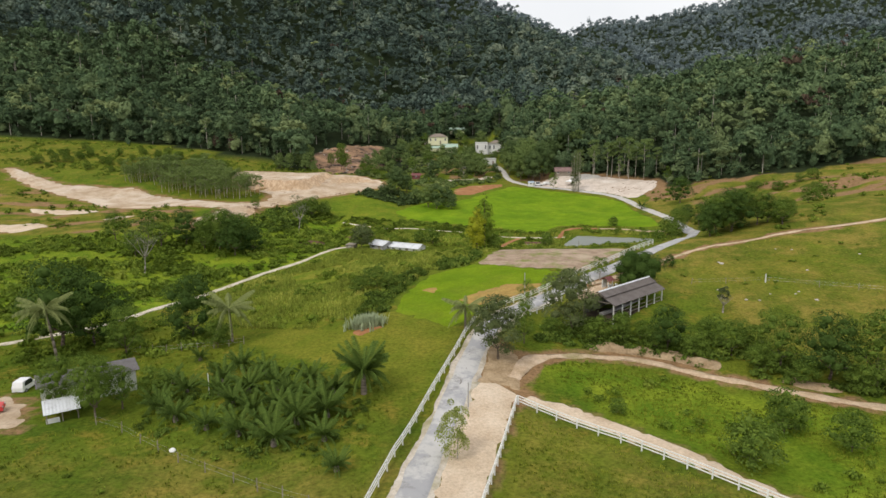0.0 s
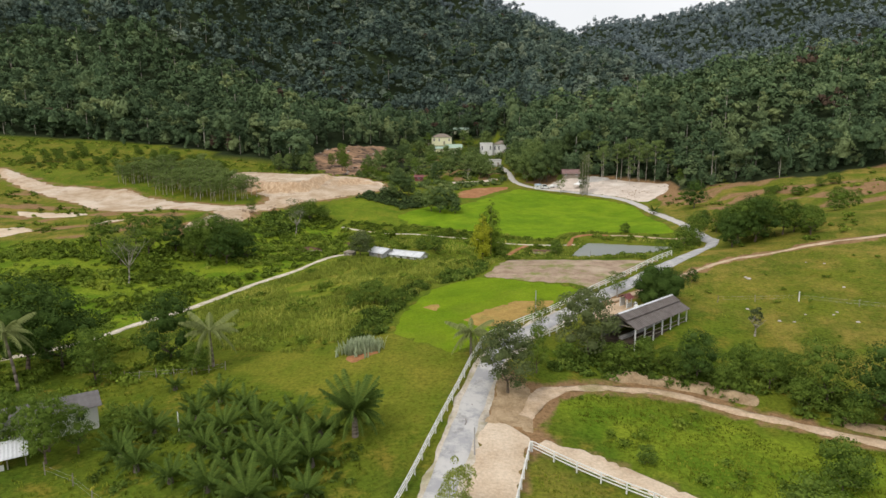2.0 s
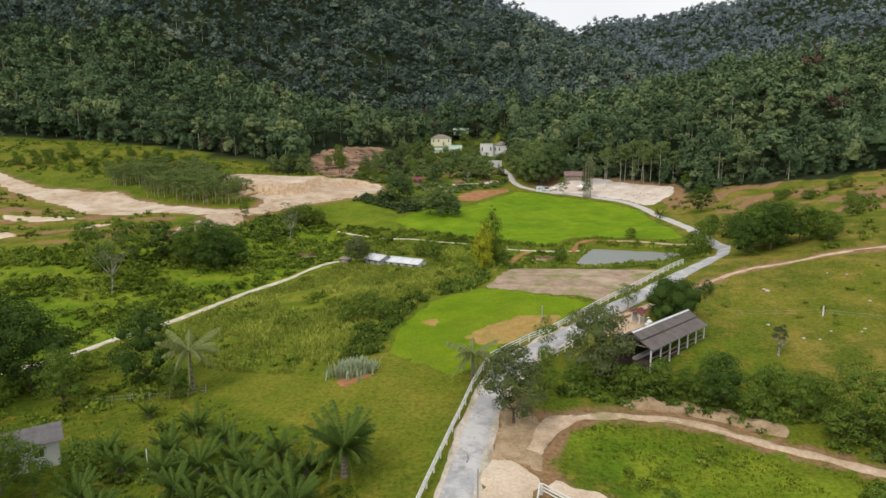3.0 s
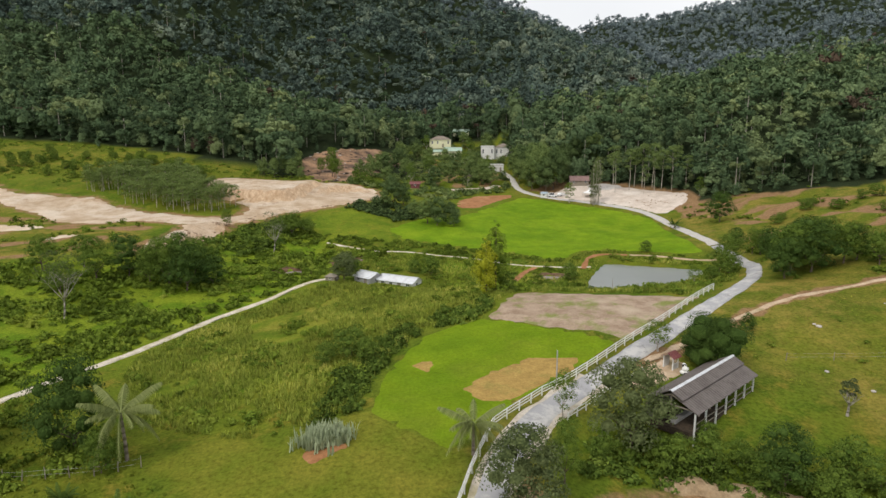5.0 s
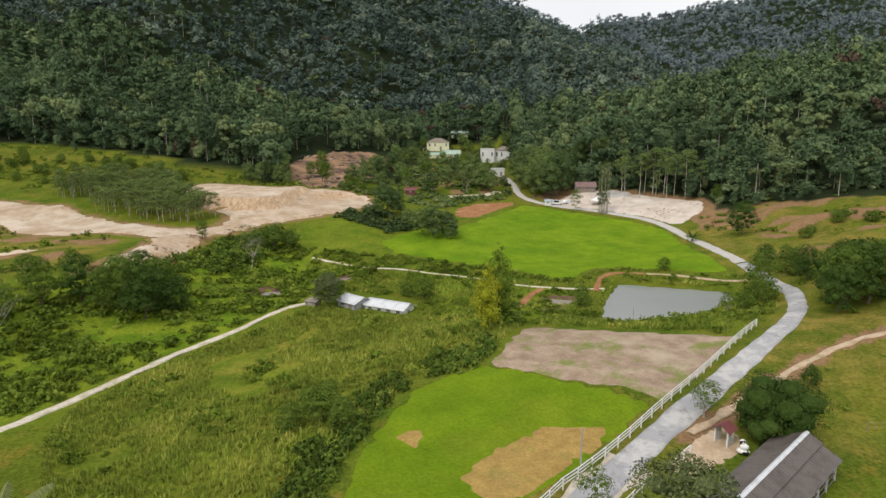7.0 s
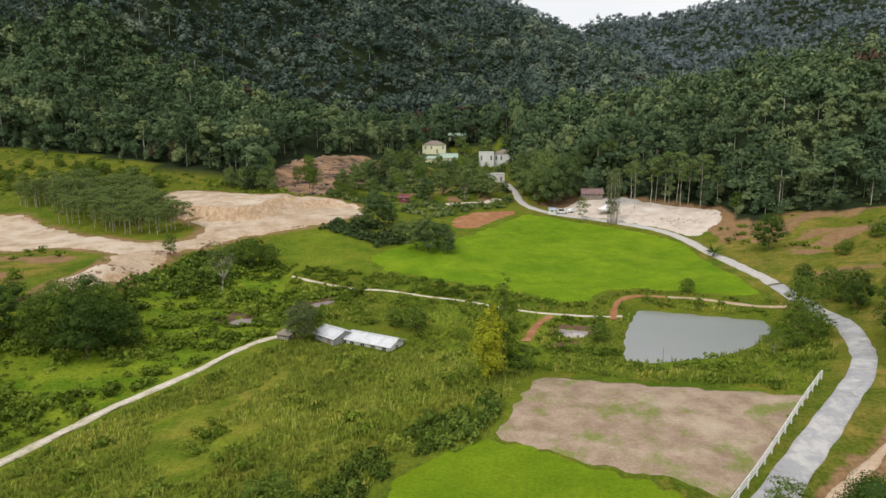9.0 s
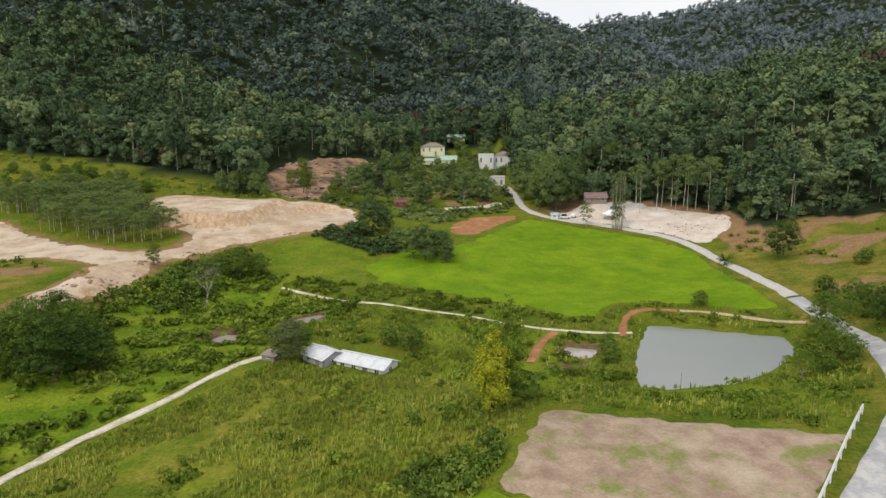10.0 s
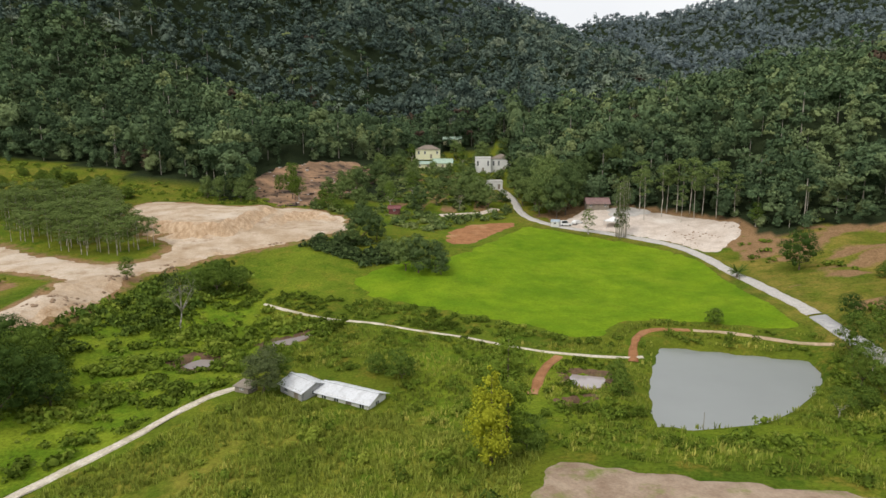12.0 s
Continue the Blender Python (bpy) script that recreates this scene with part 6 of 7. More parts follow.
def cone_tree(seed, leaf, height, radius):
    def make():
        ob = new("tree")
        rng = np.random.RandomState(seed)
        part("trunk", rod(bmesh.new(), (0, 0, -.4), (0, 0, height * .9), .2, .04, 8), M["bark"], ob, smooth_shade=True)
        lobes = []
        for k in range(16):
            h = .1 + .87 * k / 15
            a = k * 2.4
            rr = radius * min(1, .55 + 1.5 * h, 2.6 * (1.04 - h)) * rng.uniform(.6, 1.1)
            lobes.append((math.cos(a) * rr * .55, math.sin(a) * rr * .55, height * h, max(.3, rr * rng.uniform(.42, .66))))
        v, q, t = crown(seed, lobes, 2600, .29, .5, 1.25)
        link_mesh("crown", mesh_of("crown", v, [q, t], False, np.full(len(v), .5)), M[leaf], ob)
        ob["full"] = height
        return ob
    return make


def plume_tree(seed):
    """Several thin upright stems, feathered with sparse leaves from low down to the tip."""
    def make():
        ob = new("tree")
        rng = np.random.RandomState(seed)
        bm, lobes = bmesh.new(), []
        for k in range(4):
            a = 1.57 * k + rng.uniform(-.4, .4)
            foot, top = Vector((math.cos(a) * .2, math.sin(a) * .2, -.4)), Vector((math.cos(a) * rng.uniform(.3, .8), math.sin(a) * rng.uniform(.3, .8), rng.uniform(7.6, 9.6)))
            mid = foot.lerp(top, .5) + Vector((rng.normal(0, .12), rng.normal(0, .12), 0))
            rod(bm, foot, mid, .075, .055, 6)
            rod(bm, mid, top, .055, .02, 5)
            for e in np.linspace(.28, 1, 7):
                lobes.append((*(foot.lerp(top, e) + Vector((rng.normal(0, .22), rng.normal(0, .22), 0))), rng.uniform(.3, .62)))
        part("trunk", bm, M["pale_bark"], ob, smooth_shade=True)
        v, q, t = crown(seed, lobes, 1100, .2, 0, 1.3, 99, 1.2)
        link_mesh("crown", mesh_of("crown", v, [q, t], False, np.full(len(v), .5)), M["leaf_grey"], ob)
        ob["full"] = 10.0
        return ob
    return make


PLUME = [plume_tree(430), plume_tree(431)]


def bare_tree(seed, height):
    def make():
        ob = new("bare_tree")
        part("trunk", limbs_mesh(seed, height * .75, .16, height * .3, 7, True), M["dead_twig"], ob, smooth_shade=True)
        v, q, t = crown(seed, lobes_of(seed, 7, height * .27, height * .55, height * .45), 620, .26, 0, .75, 99, 1.2)
        link_mesh("crown", mesh_of("crown", v, [q, t], False, np.full(len(v), .3)), M["leaf_grey"], ob)
        ob["full"] = height
        return ob
    return make


# palms: a trunk and single fronds
def frond_mesh(name, length, droop, leaflets, leaf_len, rise, hang=.25):
    v, q = [], []
    pts = []
    for k in range(9):
        s = k / 8
        pts.append(Vector((length * s * (1 - .12 * s * droop), 0, rise * length * s - droop * length * .55 * s * s)))
    for a, b, w0, w1 in zip(pts, pts[1:], np.linspace(.05, .02, 8), np.linspace(.045, .012, 8)):
        i = len(v)
        v += [a + Vector((0, w0, 0)), a - Vector((0, w0, 0)), b - Vector((0, w1, 0)), b + Vector((0, w1, 0))]
        q.append((i, i + 1, i + 2, i + 3))
    for k in range(leaflets):
        s = .14 + .85 * k / leaflets
        j = min(7, int(s * 8))
        p = pts[j].lerp(pts[j + 1], s * 8 - j)
        f = (pts[j + 1] - pts[j]).normalized()
        ll = leaf_len * (math.sin(math.pi * (.12 + .8 * s))) ** .7
        for side in (1, -1):
            d = (f * .6 + Vector((0, side, 0)) + Vector((0, 0, -hang - .12 * (k % 3)))).normalized()
            w = f * .026 * (leaf_len + .4)
            e = p + d * ll + Vector((0, 0, -.12 * ll))
            i = len(v)
            v += [p - w, p + w, p + d * ll * .55 + w * 1.1, e]
            q.append((i, i + 1, i + 2, i + 3))
    return mesh_of(name, np.array([tuple(a) for a in v]), np.array(q), False, np.full(len(v), .5))


FRONDS = {"oil": [frond_mesh("frond", 3.2, dr, 48, .6, ri, .6) for dr, ri in ((.7, 1.35), (1.0, 1.15), (1.3, .9), (1.45, .5))],
          "coconut": [frond_mesh("frond", 3.0, dr, 44, .62, ri, 1.0) for dr, ri in ((.7, .8), (1.0, .6), (1.25, .35), (1.4, .0))]}


def palm(x, y, height, style, label, group, count, size=1.0, lean=0.0, seed=0, name="oil_palm"):
    """A palm: ringed trunk and a head of fronds."""
    rng = np.random.RandomState(int(abs(x * 31 + y * 17)) + seed)
    ob = thing(name, x, y, label, "palm", group=group, turn=rng.uniform(0, 360))
    stem = max(.35, height - (2.6 if style == "oil" else 1.6) * size)
    if style == "oil" and size < .9:
        stem = .2 + .14 * height
    top = Vector((lean * stem, 0, stem))
    bm = bmesh.new()
    r0 = (.32 if style == "oil" else .17) * (.7 + .3 * size)
    n = 7
    for k in range(n):
        a, b = Vector((lean * stem * (k / n) ** 1.4, 0, stem * k / n - (.4 if k == 0 else 0))), Vector((lean * stem * ((k + 1) / n) ** 1.4, 0, stem * (k + 1) / n))
        rod(bm, a, b, r0 * (1.12 - .05 * k), r0 * (.98 - .05 * k), 9)
    part("trunk", bm, M["palm_bark"], ob, smooth_shade=True)
    for k in range(count):
        e = k / count
        me = FRONDS[style][min(3, int(e * 4))]
        if not me.materials:
            me.materials.append(M["frond" if style == "oil" else "coconut_frond"])
        f = new("frond", me)
        f.parent = ob
        s = size * rng.uniform(.8, 1.12)
        f.matrix_basis = Matrix.Translation(top) @ Matrix.Rotation(k * 2.4 + rng.uniform(-.25, .25), 4, "Z") @ Matrix.Rotation(rng.uniform(-.15, .15), 4, "Y") @ Matrix.Diagonal((s, s, s, 1))
    return ob


# low growth
def bush_template(seed, cards, size, r=1.0, tall=.75):
    lob = lobes_of(seed, 5, r, tall * 1.2, -.15, .75)
    return crown(seed, lob, cards, size, .68, .8, 1)


def tuft_template(seed, blades, h, w):
    rng = np.random.RandomState(seed)
    v, q = [], []
    for k in range(blades):
        a = rng.uniform(0, 6.283)
        base = np.array((rng.uniform(-.3, .3), rng.uniform(-.3, .3), -.05))
        out = np.array((math.cos(a), math.sin(a), 0)) * h * rng.uniform(.15, .6)
        side = np.array((-math.sin(a), math.cos(a), 0)) * w * rng.uniform(.6, 1.2)
        hh = h * rng.uniform(.6, 1.15)
        mid, tip = base + out * .4 + (0, 0, hh * .65), base + out + (0, 0, hh)
        i = len(v)
        v += [base - side, base + side, mid + side * .7, mid - side * .7, tip + side * .1, tip - side * .1]
        q += [(i, i + 1, i + 2, i + 3), (i + 3, i + 2, i + 4, i + 5)]
    return np.array(v), np.array(q), np.zeros((0, 3), int)


FINE = [bush_template(580 + k, 56, .37, 1.0 + .15 * (k % 2), .6 + .2 * (k % 3)) for k in range(5)]
BUSHES = [bush_template(500 + k, 36, .48, 1.0 + .15 * (k % 2), .6 + .2 * (k % 3)) for k in range(6)]
LOW = [bush_template(520 + k, 20, .5, 1.0, .3) for k in range(5)]
TUFTS = [tuft_template(540 + k, 5, .8, .09) for k in range(5)]
TURF = [tuft_template(560 + k, 4, .34, .07) for k in range(4)]


def clear_of(x, y, room=.6):
    """Whether a place is free of roads, fields, water and houses."""
    ok = near_line(x, y, ROAD) > 2.2 + room
    for line, w in ((LEFT_PATH, 1.9), (LANE, .8), (RED_PATH, .9), (RED_BANK, 1.1), (TRACK, 1.5), (RIGHT_TRACK, 1.0), (VILLAGE_ROAD, 2.0)):
        ok &= near_line(x, y, line) > w + room * .6
    for poly in (RICE, RED_FIELD, YARD, BARE, LUSH, LAWN, DIGGING, SAND_SIDE, JUNCTION, SHED_YARD, HOUSE_YARD, POND, POOL_1, POOL_2, POOL_3, POOL_4, RED_EDGE) + tuple(BUILT):
        ok &= inside(x, y, poly) < -room * .5
    return ok


def scatter(seed, poly, count, patch, share, edge=None):
    """Places inside an outline, gathered in patches. share: how much of it is covered."""
    rng = np.random.RandomState(seed)
    p = np.array(poly)
    x, y = rng.uniform(p[:, 0].min(), p[:, 0].max(), count * 6), rng.uniform(p[:, 1].min(), p[:, 1].max(), count * 6)
    ok = (inside(x, y, poly) > 0) & (wave(x, y, patch, seed) + .5 * wave(x, y, patch * .37, seed + 50) > 1.3 * (1 - 2 * share) * .8) & clear_of(x, y)
    x, y = x[ok][:count], y[ok][:count]
    return x, y, rng


def grow(name, seed, poly, count, templates, lo, hi, material, label, category, patch=16, share=.5, warm=.4, tall=1.0):
    x, y, rng = scatter(seed, poly, count, patch, share)
    n = len(x)
    if not n:
        return
    s = rng.uniform(lo, hi, n) * rng.uniform(.7, 1.25, n)
    tone = np.clip(warm + .25 * wave(x, y, 21, seed + 3) + rng.normal(0, .16, n), 0, 1)
    plant_mass(name, templates, np.c_[x, y, ground_height(x, y)], np.c_[s, s, s * tall * rng.uniform(.75, 1.3, n)], rng.uniform(0, 6.28, n), rng.randint(0, len(templates), n), tone, M[material], label, category)


HUMP = [(-35, 164), (-28, 166), (-10, 160), (4, 152), (7, 147), (1, 128.4), (-8, 124.6), (-12.6, 112), (-13, 97), (-20, 92), (-31, 96), (-40, 100), (-52, 118), (-55, 130), (-47, 148)]
LOWLAND = [(-34, 172), (-26, 200), (-36, 208), (-50, 218), (-66, 224), (-74, 200), (-76, 174), (-90, 165), (-130, 165), (-130, 80), (-92, 80), (-60, 116), (-55, 132), (-46, 154)]
POND_SIDE = [(-26, 201), (-5, 192), (22, 191), (26, 198), (36, 201.5), (60, 192), (62, 180), (56, 162), (43.5, 144), (36, 137.2), (8, 146.6), (2, 152), (-12, 163), (-12, 174), (-28, 178), (-34, 188)]
DITCH = [(-27, 203), (-8, 196), (10, 192), (22, 189), (24, 193), (10, 199), (-6, 207.5), (-27, 215.5), (-48, 219), (-50, 212)]
FIELD_EDGE = [(3.5, 128.6), (-7, 125), (-10.5, 117), (-12.4, 108), (-12.6, 94), (-17, 94), (-17.6, 108), (-14, 122), (-8, 130), (2, 136)]
HEDGE = [(9, 88), (14, 97), (20, 93), (26, 92), (36, 92), (46, 84), (56, 78), (54, 72.6), (46, 74.6), (36, 81), (29, 86), (21, 88.4), (13, 88.4)]
ROUGH = [(8, 78), (13, 84), (21, 84.6), (28, 82), (36, 77), (48, 70), (60, 62), (50, 45), (36, 47), (23, 63.6), (13, 72.6)]
PADDOCK = [(3, 42), (6.6, 67.6), (16, 61.4), (34, 44)]
FRONT = [(-90, 76), (-74, 90), (-60, 106), (-40, 98), (-32, 88), (-20, 78), (-9, 73), (-7.2, 60), (-8.4, 44), (-60, 30), (-90, 56)]
LEFT_BELT = [(-92, 80), (-60, 112), (-42, 98), (-33, 90), (-36, 84), (-48, 82), (-60, 78)]
PASTURE = [(27, 113), (40, 106), (46, 86), (70, 78), (130, 66), (130, 140), (60, 134.6), (46, 128)]
RIGHT_SLOPE = [(66, 182), (56, 158), (52, 146), (60, 140), (120, 144), (220, 180), (300, 220), (220, 254), (140, 251), (106, 257), (84, 272), (68, 248), (66, 210)]
LEFT_SLOPE = [(-320, 250), (-216, 272), (-156, 262), (-120, 280), (-104, 292), (-66, 284), (-62, 292), (-76, 298), (-90, 305), (-130, 309), (-160, 314), (-250, 318), (-330, 312)]
GRAZED = [(-94, 170), (-90, 205), (-108, 212), (-136, 222), (-190, 250), (-200, 190)]
VILLAGE = [(-58, 286), (-36, 282), (-12, 270), (-2, 290), (13, 293), (13, 322), (4, 356), (20, 384), (18, 420), (-20, 424), (-44, 400), (-52, 356), (-56, 320)]
CLUMP = [(-24, 222), (-5, 228), (-4, 246), (-22, 250), (-42, 262), (-46, 246), (-30, 238)]


DIG_EDGE = [(-80, 166), (-73, 188), (-71, 206), (-71, 220), (-62, 232), (-52, 226), (-58, 205), (-62, 185), (-68, 164)]


PALM_FLOOR = [(-36, 62), (-24, 57), (-12, 57), (-9.6, 66), (-10, 73), (-20, 79), (-34, 81)]


def plant_low_growth():
    grow("scrub", 625, PALM_FLOOR, 130, FINE, .3, .8, "leaf", "dark green weeds under the oil palms", "scrub", 9, .6, .3)
    grow("scrub", 624, DIG_EDGE, 330, BUSHES, .8, 1.9, "leaf", "dense dark green scrub below the diggings", "scrub", 14, .85, .3)
    grow("scrub", 601, HUMP, 170, FINE, .5, 1.2, "scrub", "low green scrub on the grassy hump", "scrub", 14, .34, .5)
    grow("tall_grass", 602, HUMP, 13000, TUFTS, .4, .9, "reed", "tall yellow-green grass on the hump", "grass", 30, .85, .44)
    grow("tall_grass", 623, [(-35, 162), (-31, 168.4), (-22, 166.4), (-9, 161.4), (-9, 157), (-22, 160)], 700, TUFTS, .5, .95, "reed", "tall grass before the farm buildings", "grass", 30, .95, .4)
    grow("scrub", 603, FIELD_EDGE, 230, FINE, .6, 1.2, "leaf", "dark green bushes along the field's edge", "scrub", 9, .75, .35)
    grow("scrub", 604, LOWLAND, 2200, BUSHES, .5, 1.5, "scrub", "patchy green scrub on the low ground", "scrub", 19, .64, .45)
    grow("low_plants", 605, LOWLAND, 1200, LOW, .5, 1.0, "scrub", "bright low plants between the scrub", "plants", 26, .6, .6)
    grow("scrub", 606, POND_SIDE, 620, FINE, .45, 1.0, "scrub", "green scrub round the ponds", "scrub", 12, .5, .45)
    grow("tall_grass", 607, POND_SIDE, 5200, TUFTS, .4, .85, "reed", "tall grass on the pond banks", "grass", 22, .8, .42)
    grow("scrub", 608, DITCH, 300, FINE, .5, 1.0, "scrub", "bushes along the ditch by the rice", "scrub", 10, .7, .4)
    grow("scrub", 609, HEDGE, 280, FINE, .5, 1.1, "leaf", "dense dark undergrowth of the hedge", "scrub", 10, .8, .35)
    grow("scrub", 610, ROUGH, 60, FINE, .3, .8, "scrub", "low weeds on the rough grass", "scrub", 12, .4, .5)
    grow("rough_grass", 611, ROUGH, 5500, TURF, .5, .95, "turf", "rough grass beside the paddock", "grass", 20, .8, .3, .8)
    grow("rough_grass", 612, PADDOCK, 2200, TURF, .5, .9, "turf", "grass in the fenced paddock", "grass", 15, .7, .4, .7)
    grow("rough_grass", 613, FRONT, 4500, TURF, .6, 1.2, "turf", "rough grass among the palms", "grass", 18, .75, .3, .8)
    grow("scrub", 614, FRONT, 90, FINE, .25, .6, "scrub", "low weeds among the palms", "scrub", 14, .35, .4)
    grow("scrub", 615, LEFT_BELT, 240, FINE, .5, 1.3, "scrub", "thick scrub behind the white house", "scrub", 12, .5, .5)
    grow("scrub", 616, PASTURE, 110, FINE, .25, .6, "scrub", "scattered weeds on the pasture", "scrub", 18, .3, .5)
    grow("rough_grass", 617, PASTURE, 2000, TURF, .5, .9, "turf", "grazed grass of the pasture", "grass", 22, .6, .5, .7)
    grow("scrub", 618, RIGHT_SLOPE, 420, BUSHES, .5, 1.3, "scrub", "scattered bushes on the brown slope", "scrub", 34, .30, .45)
    grow("scrub", 619, LEFT_SLOPE, 2200, LOW, .5, 1.4, "scrub", "low green growth on the cleared slope", "scrub", 26, .62, .55)
    grow("scrub", 620, GRAZED, 220, BUSHES, .5, 1.2, "scrub", "bushes on the grazed land", "scrub", 25, .3, .4)
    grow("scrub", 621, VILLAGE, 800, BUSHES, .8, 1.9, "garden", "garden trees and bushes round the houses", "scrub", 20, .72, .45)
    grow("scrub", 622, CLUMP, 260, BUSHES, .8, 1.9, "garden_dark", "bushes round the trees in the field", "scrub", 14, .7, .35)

# ---- planting ----
def plant_trees():
    B = lambda k, *a, **kw: set_tree(("broad", k % 4), BROAD[k % 4], *a, **kw)
    D = lambda k, *a, **kw: set_tree(("dark", k % 3), DARK[k % 3], *a, **kw)
    G = lambda k, *a, **kw: set_tree(("grey", k % 2), GREY[k % 2], *a, **kw)
    A = lambda k, *a, **kw: set_tree(("airy", k % 3), AIRY[k % 3], *a, **kw)
    P = lambda k, *a, **kw: set_tree(("pole", k % 3), POLE[k % 3], *a, **kw)
    S = lambda k, *a, **kw: set_tree(("bush", k % 4), BUSH[k % 4], *a, **kw, name="bush", category="bush")
    FB = lambda k, *a, **kw: set_tree(("far_broad", k % 3), FAR_BROAD[k % 3], *a, **kw)
    FD = lambda k, *a, **kw: set_tree(("far_dark", k % 3), FAR_DARK[k % 3], *a, **kw)
    # round the farmhouse
    D(0, -63, 92, 13.5, "large dark broad tree behind the farmhouse")
    D(1, -58.5, 93, 11, "dark broad tree at the scrub's edge")
    B(0, -49.7, 87, 7.4, "light green broad tree at the meadow's edge")
    D(2, -42.4, 93, 10.6, "dark bushy tree beside the path", wide=.8)
    B(1, -40.2, 64.9, 6.2, "green tree in front of the farmhouse", wide=.85)
    B(0, -38.4, 67.0, 5.0, "bushy green tree beside the farmhouse", wide=.9)
    S(1, -36.4, 70.6, 3.6, "dark green bush beside the farmhouse")
    B(2, -41.6, 67.2, 6.4, "green tree beside the farmhouse wall", wide=.9)
    B(3, -45.6, 66.6, 6.2, "thin green tree behind the porch", wide=.7)
    S(0, -36.6, 88.6, 4.2, "pale green bush below the coconut palm", wide=.8)
    # along the road
    G(0, 4.4, 80.6, 8.4, "grey-green tree leaning over the road", wide=.95)
    B(0, 8.2, 86.2, 6.0, "green tree standing beside the road", wide=.7)
    set_tree("feather", FEATHER[0], -.2, 57.8, 6.0, "feathery young tree on the sandy verge", wide=.95)
    G(1, 15.8, 93.4, 9.4, "dusty tree with fine grey leaves by the hedge", wide=1.0)
    S(0, 12.6, 91.0, 2.6, "low bush at the hedge end")
    S(1, 19.0, 90.8, 3.8, "dark hedge bush by the shed")
    S(2, 22.2, 90.8, 3.8, "dark hedge bush by the shed")
    S(3, 23.6, 94.2, 2.6, "light green bush before the shed", wide=.9)
    S(0, 25.6, 91.6, 2.6, "light green bush before the shed")
    set_tree("round", ROUND, 29.8, 110.9, 6.6, "dense round dark tree behind the shed")
    A(1, 24.0, 114.0, 4.6, "small tree beside the kiosk", wide=1.3)
    A(2, 9.4, 97.0, 5.4, "thin young tree at the roadside", wide=.85)
    D(0, 38.6, 121.4, 2.6, "small dark bushy tree by the track", wide=.9)
    # the hedge along the dirt track
    for k, (x, y, h) in enumerate(((28.6, 88.8, 6.4), (36.6, 86.4, 5.2), (41.2, 82.6, 7.6), (45.6, 79.0, 8.6), (49.8, 76.6, 9.0), (54.5, 75.6, 8.6))):
        (B if k % 3 else D)(k, x, y, h, "leafy hedgerow tree above the dirt track", group="hedgerow trees")
    for k, (x, y, h) in enumerate(((27, 88.6, 3.2), (31.4, 86.4, 3.6), (38.4, 81.6, 3.6), (42, 77.8, 3.4), (47.6, 75.2, 3.6), (35, 90, 4.0), (40, 88, 3.4))):
        S(k, x, y, h, "thick green hedgerow bush", group="hedgerow bushes")
    set_tree("bare2", bare_tree(711, 5), 40.8, 100.6, 4.4, "grey dead tree stump with broken limbs", name="bare_tree")
    S(1, 27.5, 59.4, 4.6, "broad grey-green bush on the rough grass", wide=1.15)
    S(2, 34, 66.2, 4.6, "leafy bush on the rough grass")
    S(3, 38.4, 62, 4.0, "leafy bush on the rough grass")
    S(0, 17.1, 68.9, 1.9, "small bright green bush by the fence")
    # middle distance
    S(1, -17.4, 116, 4.4, "big dark bush on the hump", wide=1.1)
    S(2, -14.4, 113.2, 3.2, "dark bush at the field's edge")
    S(3, -20.4, 113.6, 3.0, "green bush on the hump")
    set_tree("cone", cone_tree(760, "scrub", 14, 2.9), 3.4, 147.4, 14.0, "tall green pointed tree by the ploughed field", wide=1.1)
    set_tree("gold", cone_tree(765, "leaf_yellow", 10, 2.4), 1.6, 143.4, 10.4, "yellow-green pointed tree by the ploughed field", wide=1.0)
    S(0, 5.6, 148.4, 4.0, "dark bush beside the pointed trees")
    set_tree("bare", bare_tree(700, 12), -55.9, 195.8, 12.4, "pale bare tree in the scrub", name="bare_tree")
    set_tree("bare", bare_tree(700, 12), -75.6, 138.6, 13.4, "pale bare tree on the low ground", name="bare_tree")
    for k, (x, y, h) in enumerate(((-81, 157, 9.4), (-76.4, 161.6, 9.0), (-66.6, 160, 11), (-62, 158.4, 10.4), (-70, 158.6, 8.4), (-58.6, 163.6, 7.2), (-64, 167, 9), (-69, 171, 8), (-73, 168, 7))):
        (D if k % 2 else B)(k, x, y, h, "dark tree in the belt below the diggings", group="belt of trees")
    for k, (x, y, h) in enumerate(((-76.4, 214.4, 5), (-56.6, 214.9, 7.6), (-59.6, 212.6, 6.2), (-52.6, 217, 5.4), (-88, 163.6, 7), (-95, 160, 8), (-84, 150, 6.6))):
        B(k, x, y, h, "green tree at the edge of the scrub", group="scrub trees")
    for k, (x, y, h) in enumerate(((-13.6, 232, 9.4), (-9.6, 234.6, 7.4), (-17, 233.6, 8.2), (-8, 230.6, 5.6), (-31.6, 254, 11), (-33.4, 250, 6.6), (-28, 258, 7.4), (-36, 247, 5.4), (-22, 240, 6))):
        (FD if k % 3 != 2 else FB)(k, x, y, h, "dark leafy tree in the clump by the rice", group="clump of trees")
    S(2, -11, 174.2, 4.4, "round dark bush behind the farm building")
    S(0, -14.8, 175.4, 3.2, "dark bush behind the farm building")
    G(1, -30.4, 168.6, 6.6, "grey-green tree shading the farm building", wide=1.15)
    B(1, -28.4, 172, 4.6, "green tree behind the farm building")
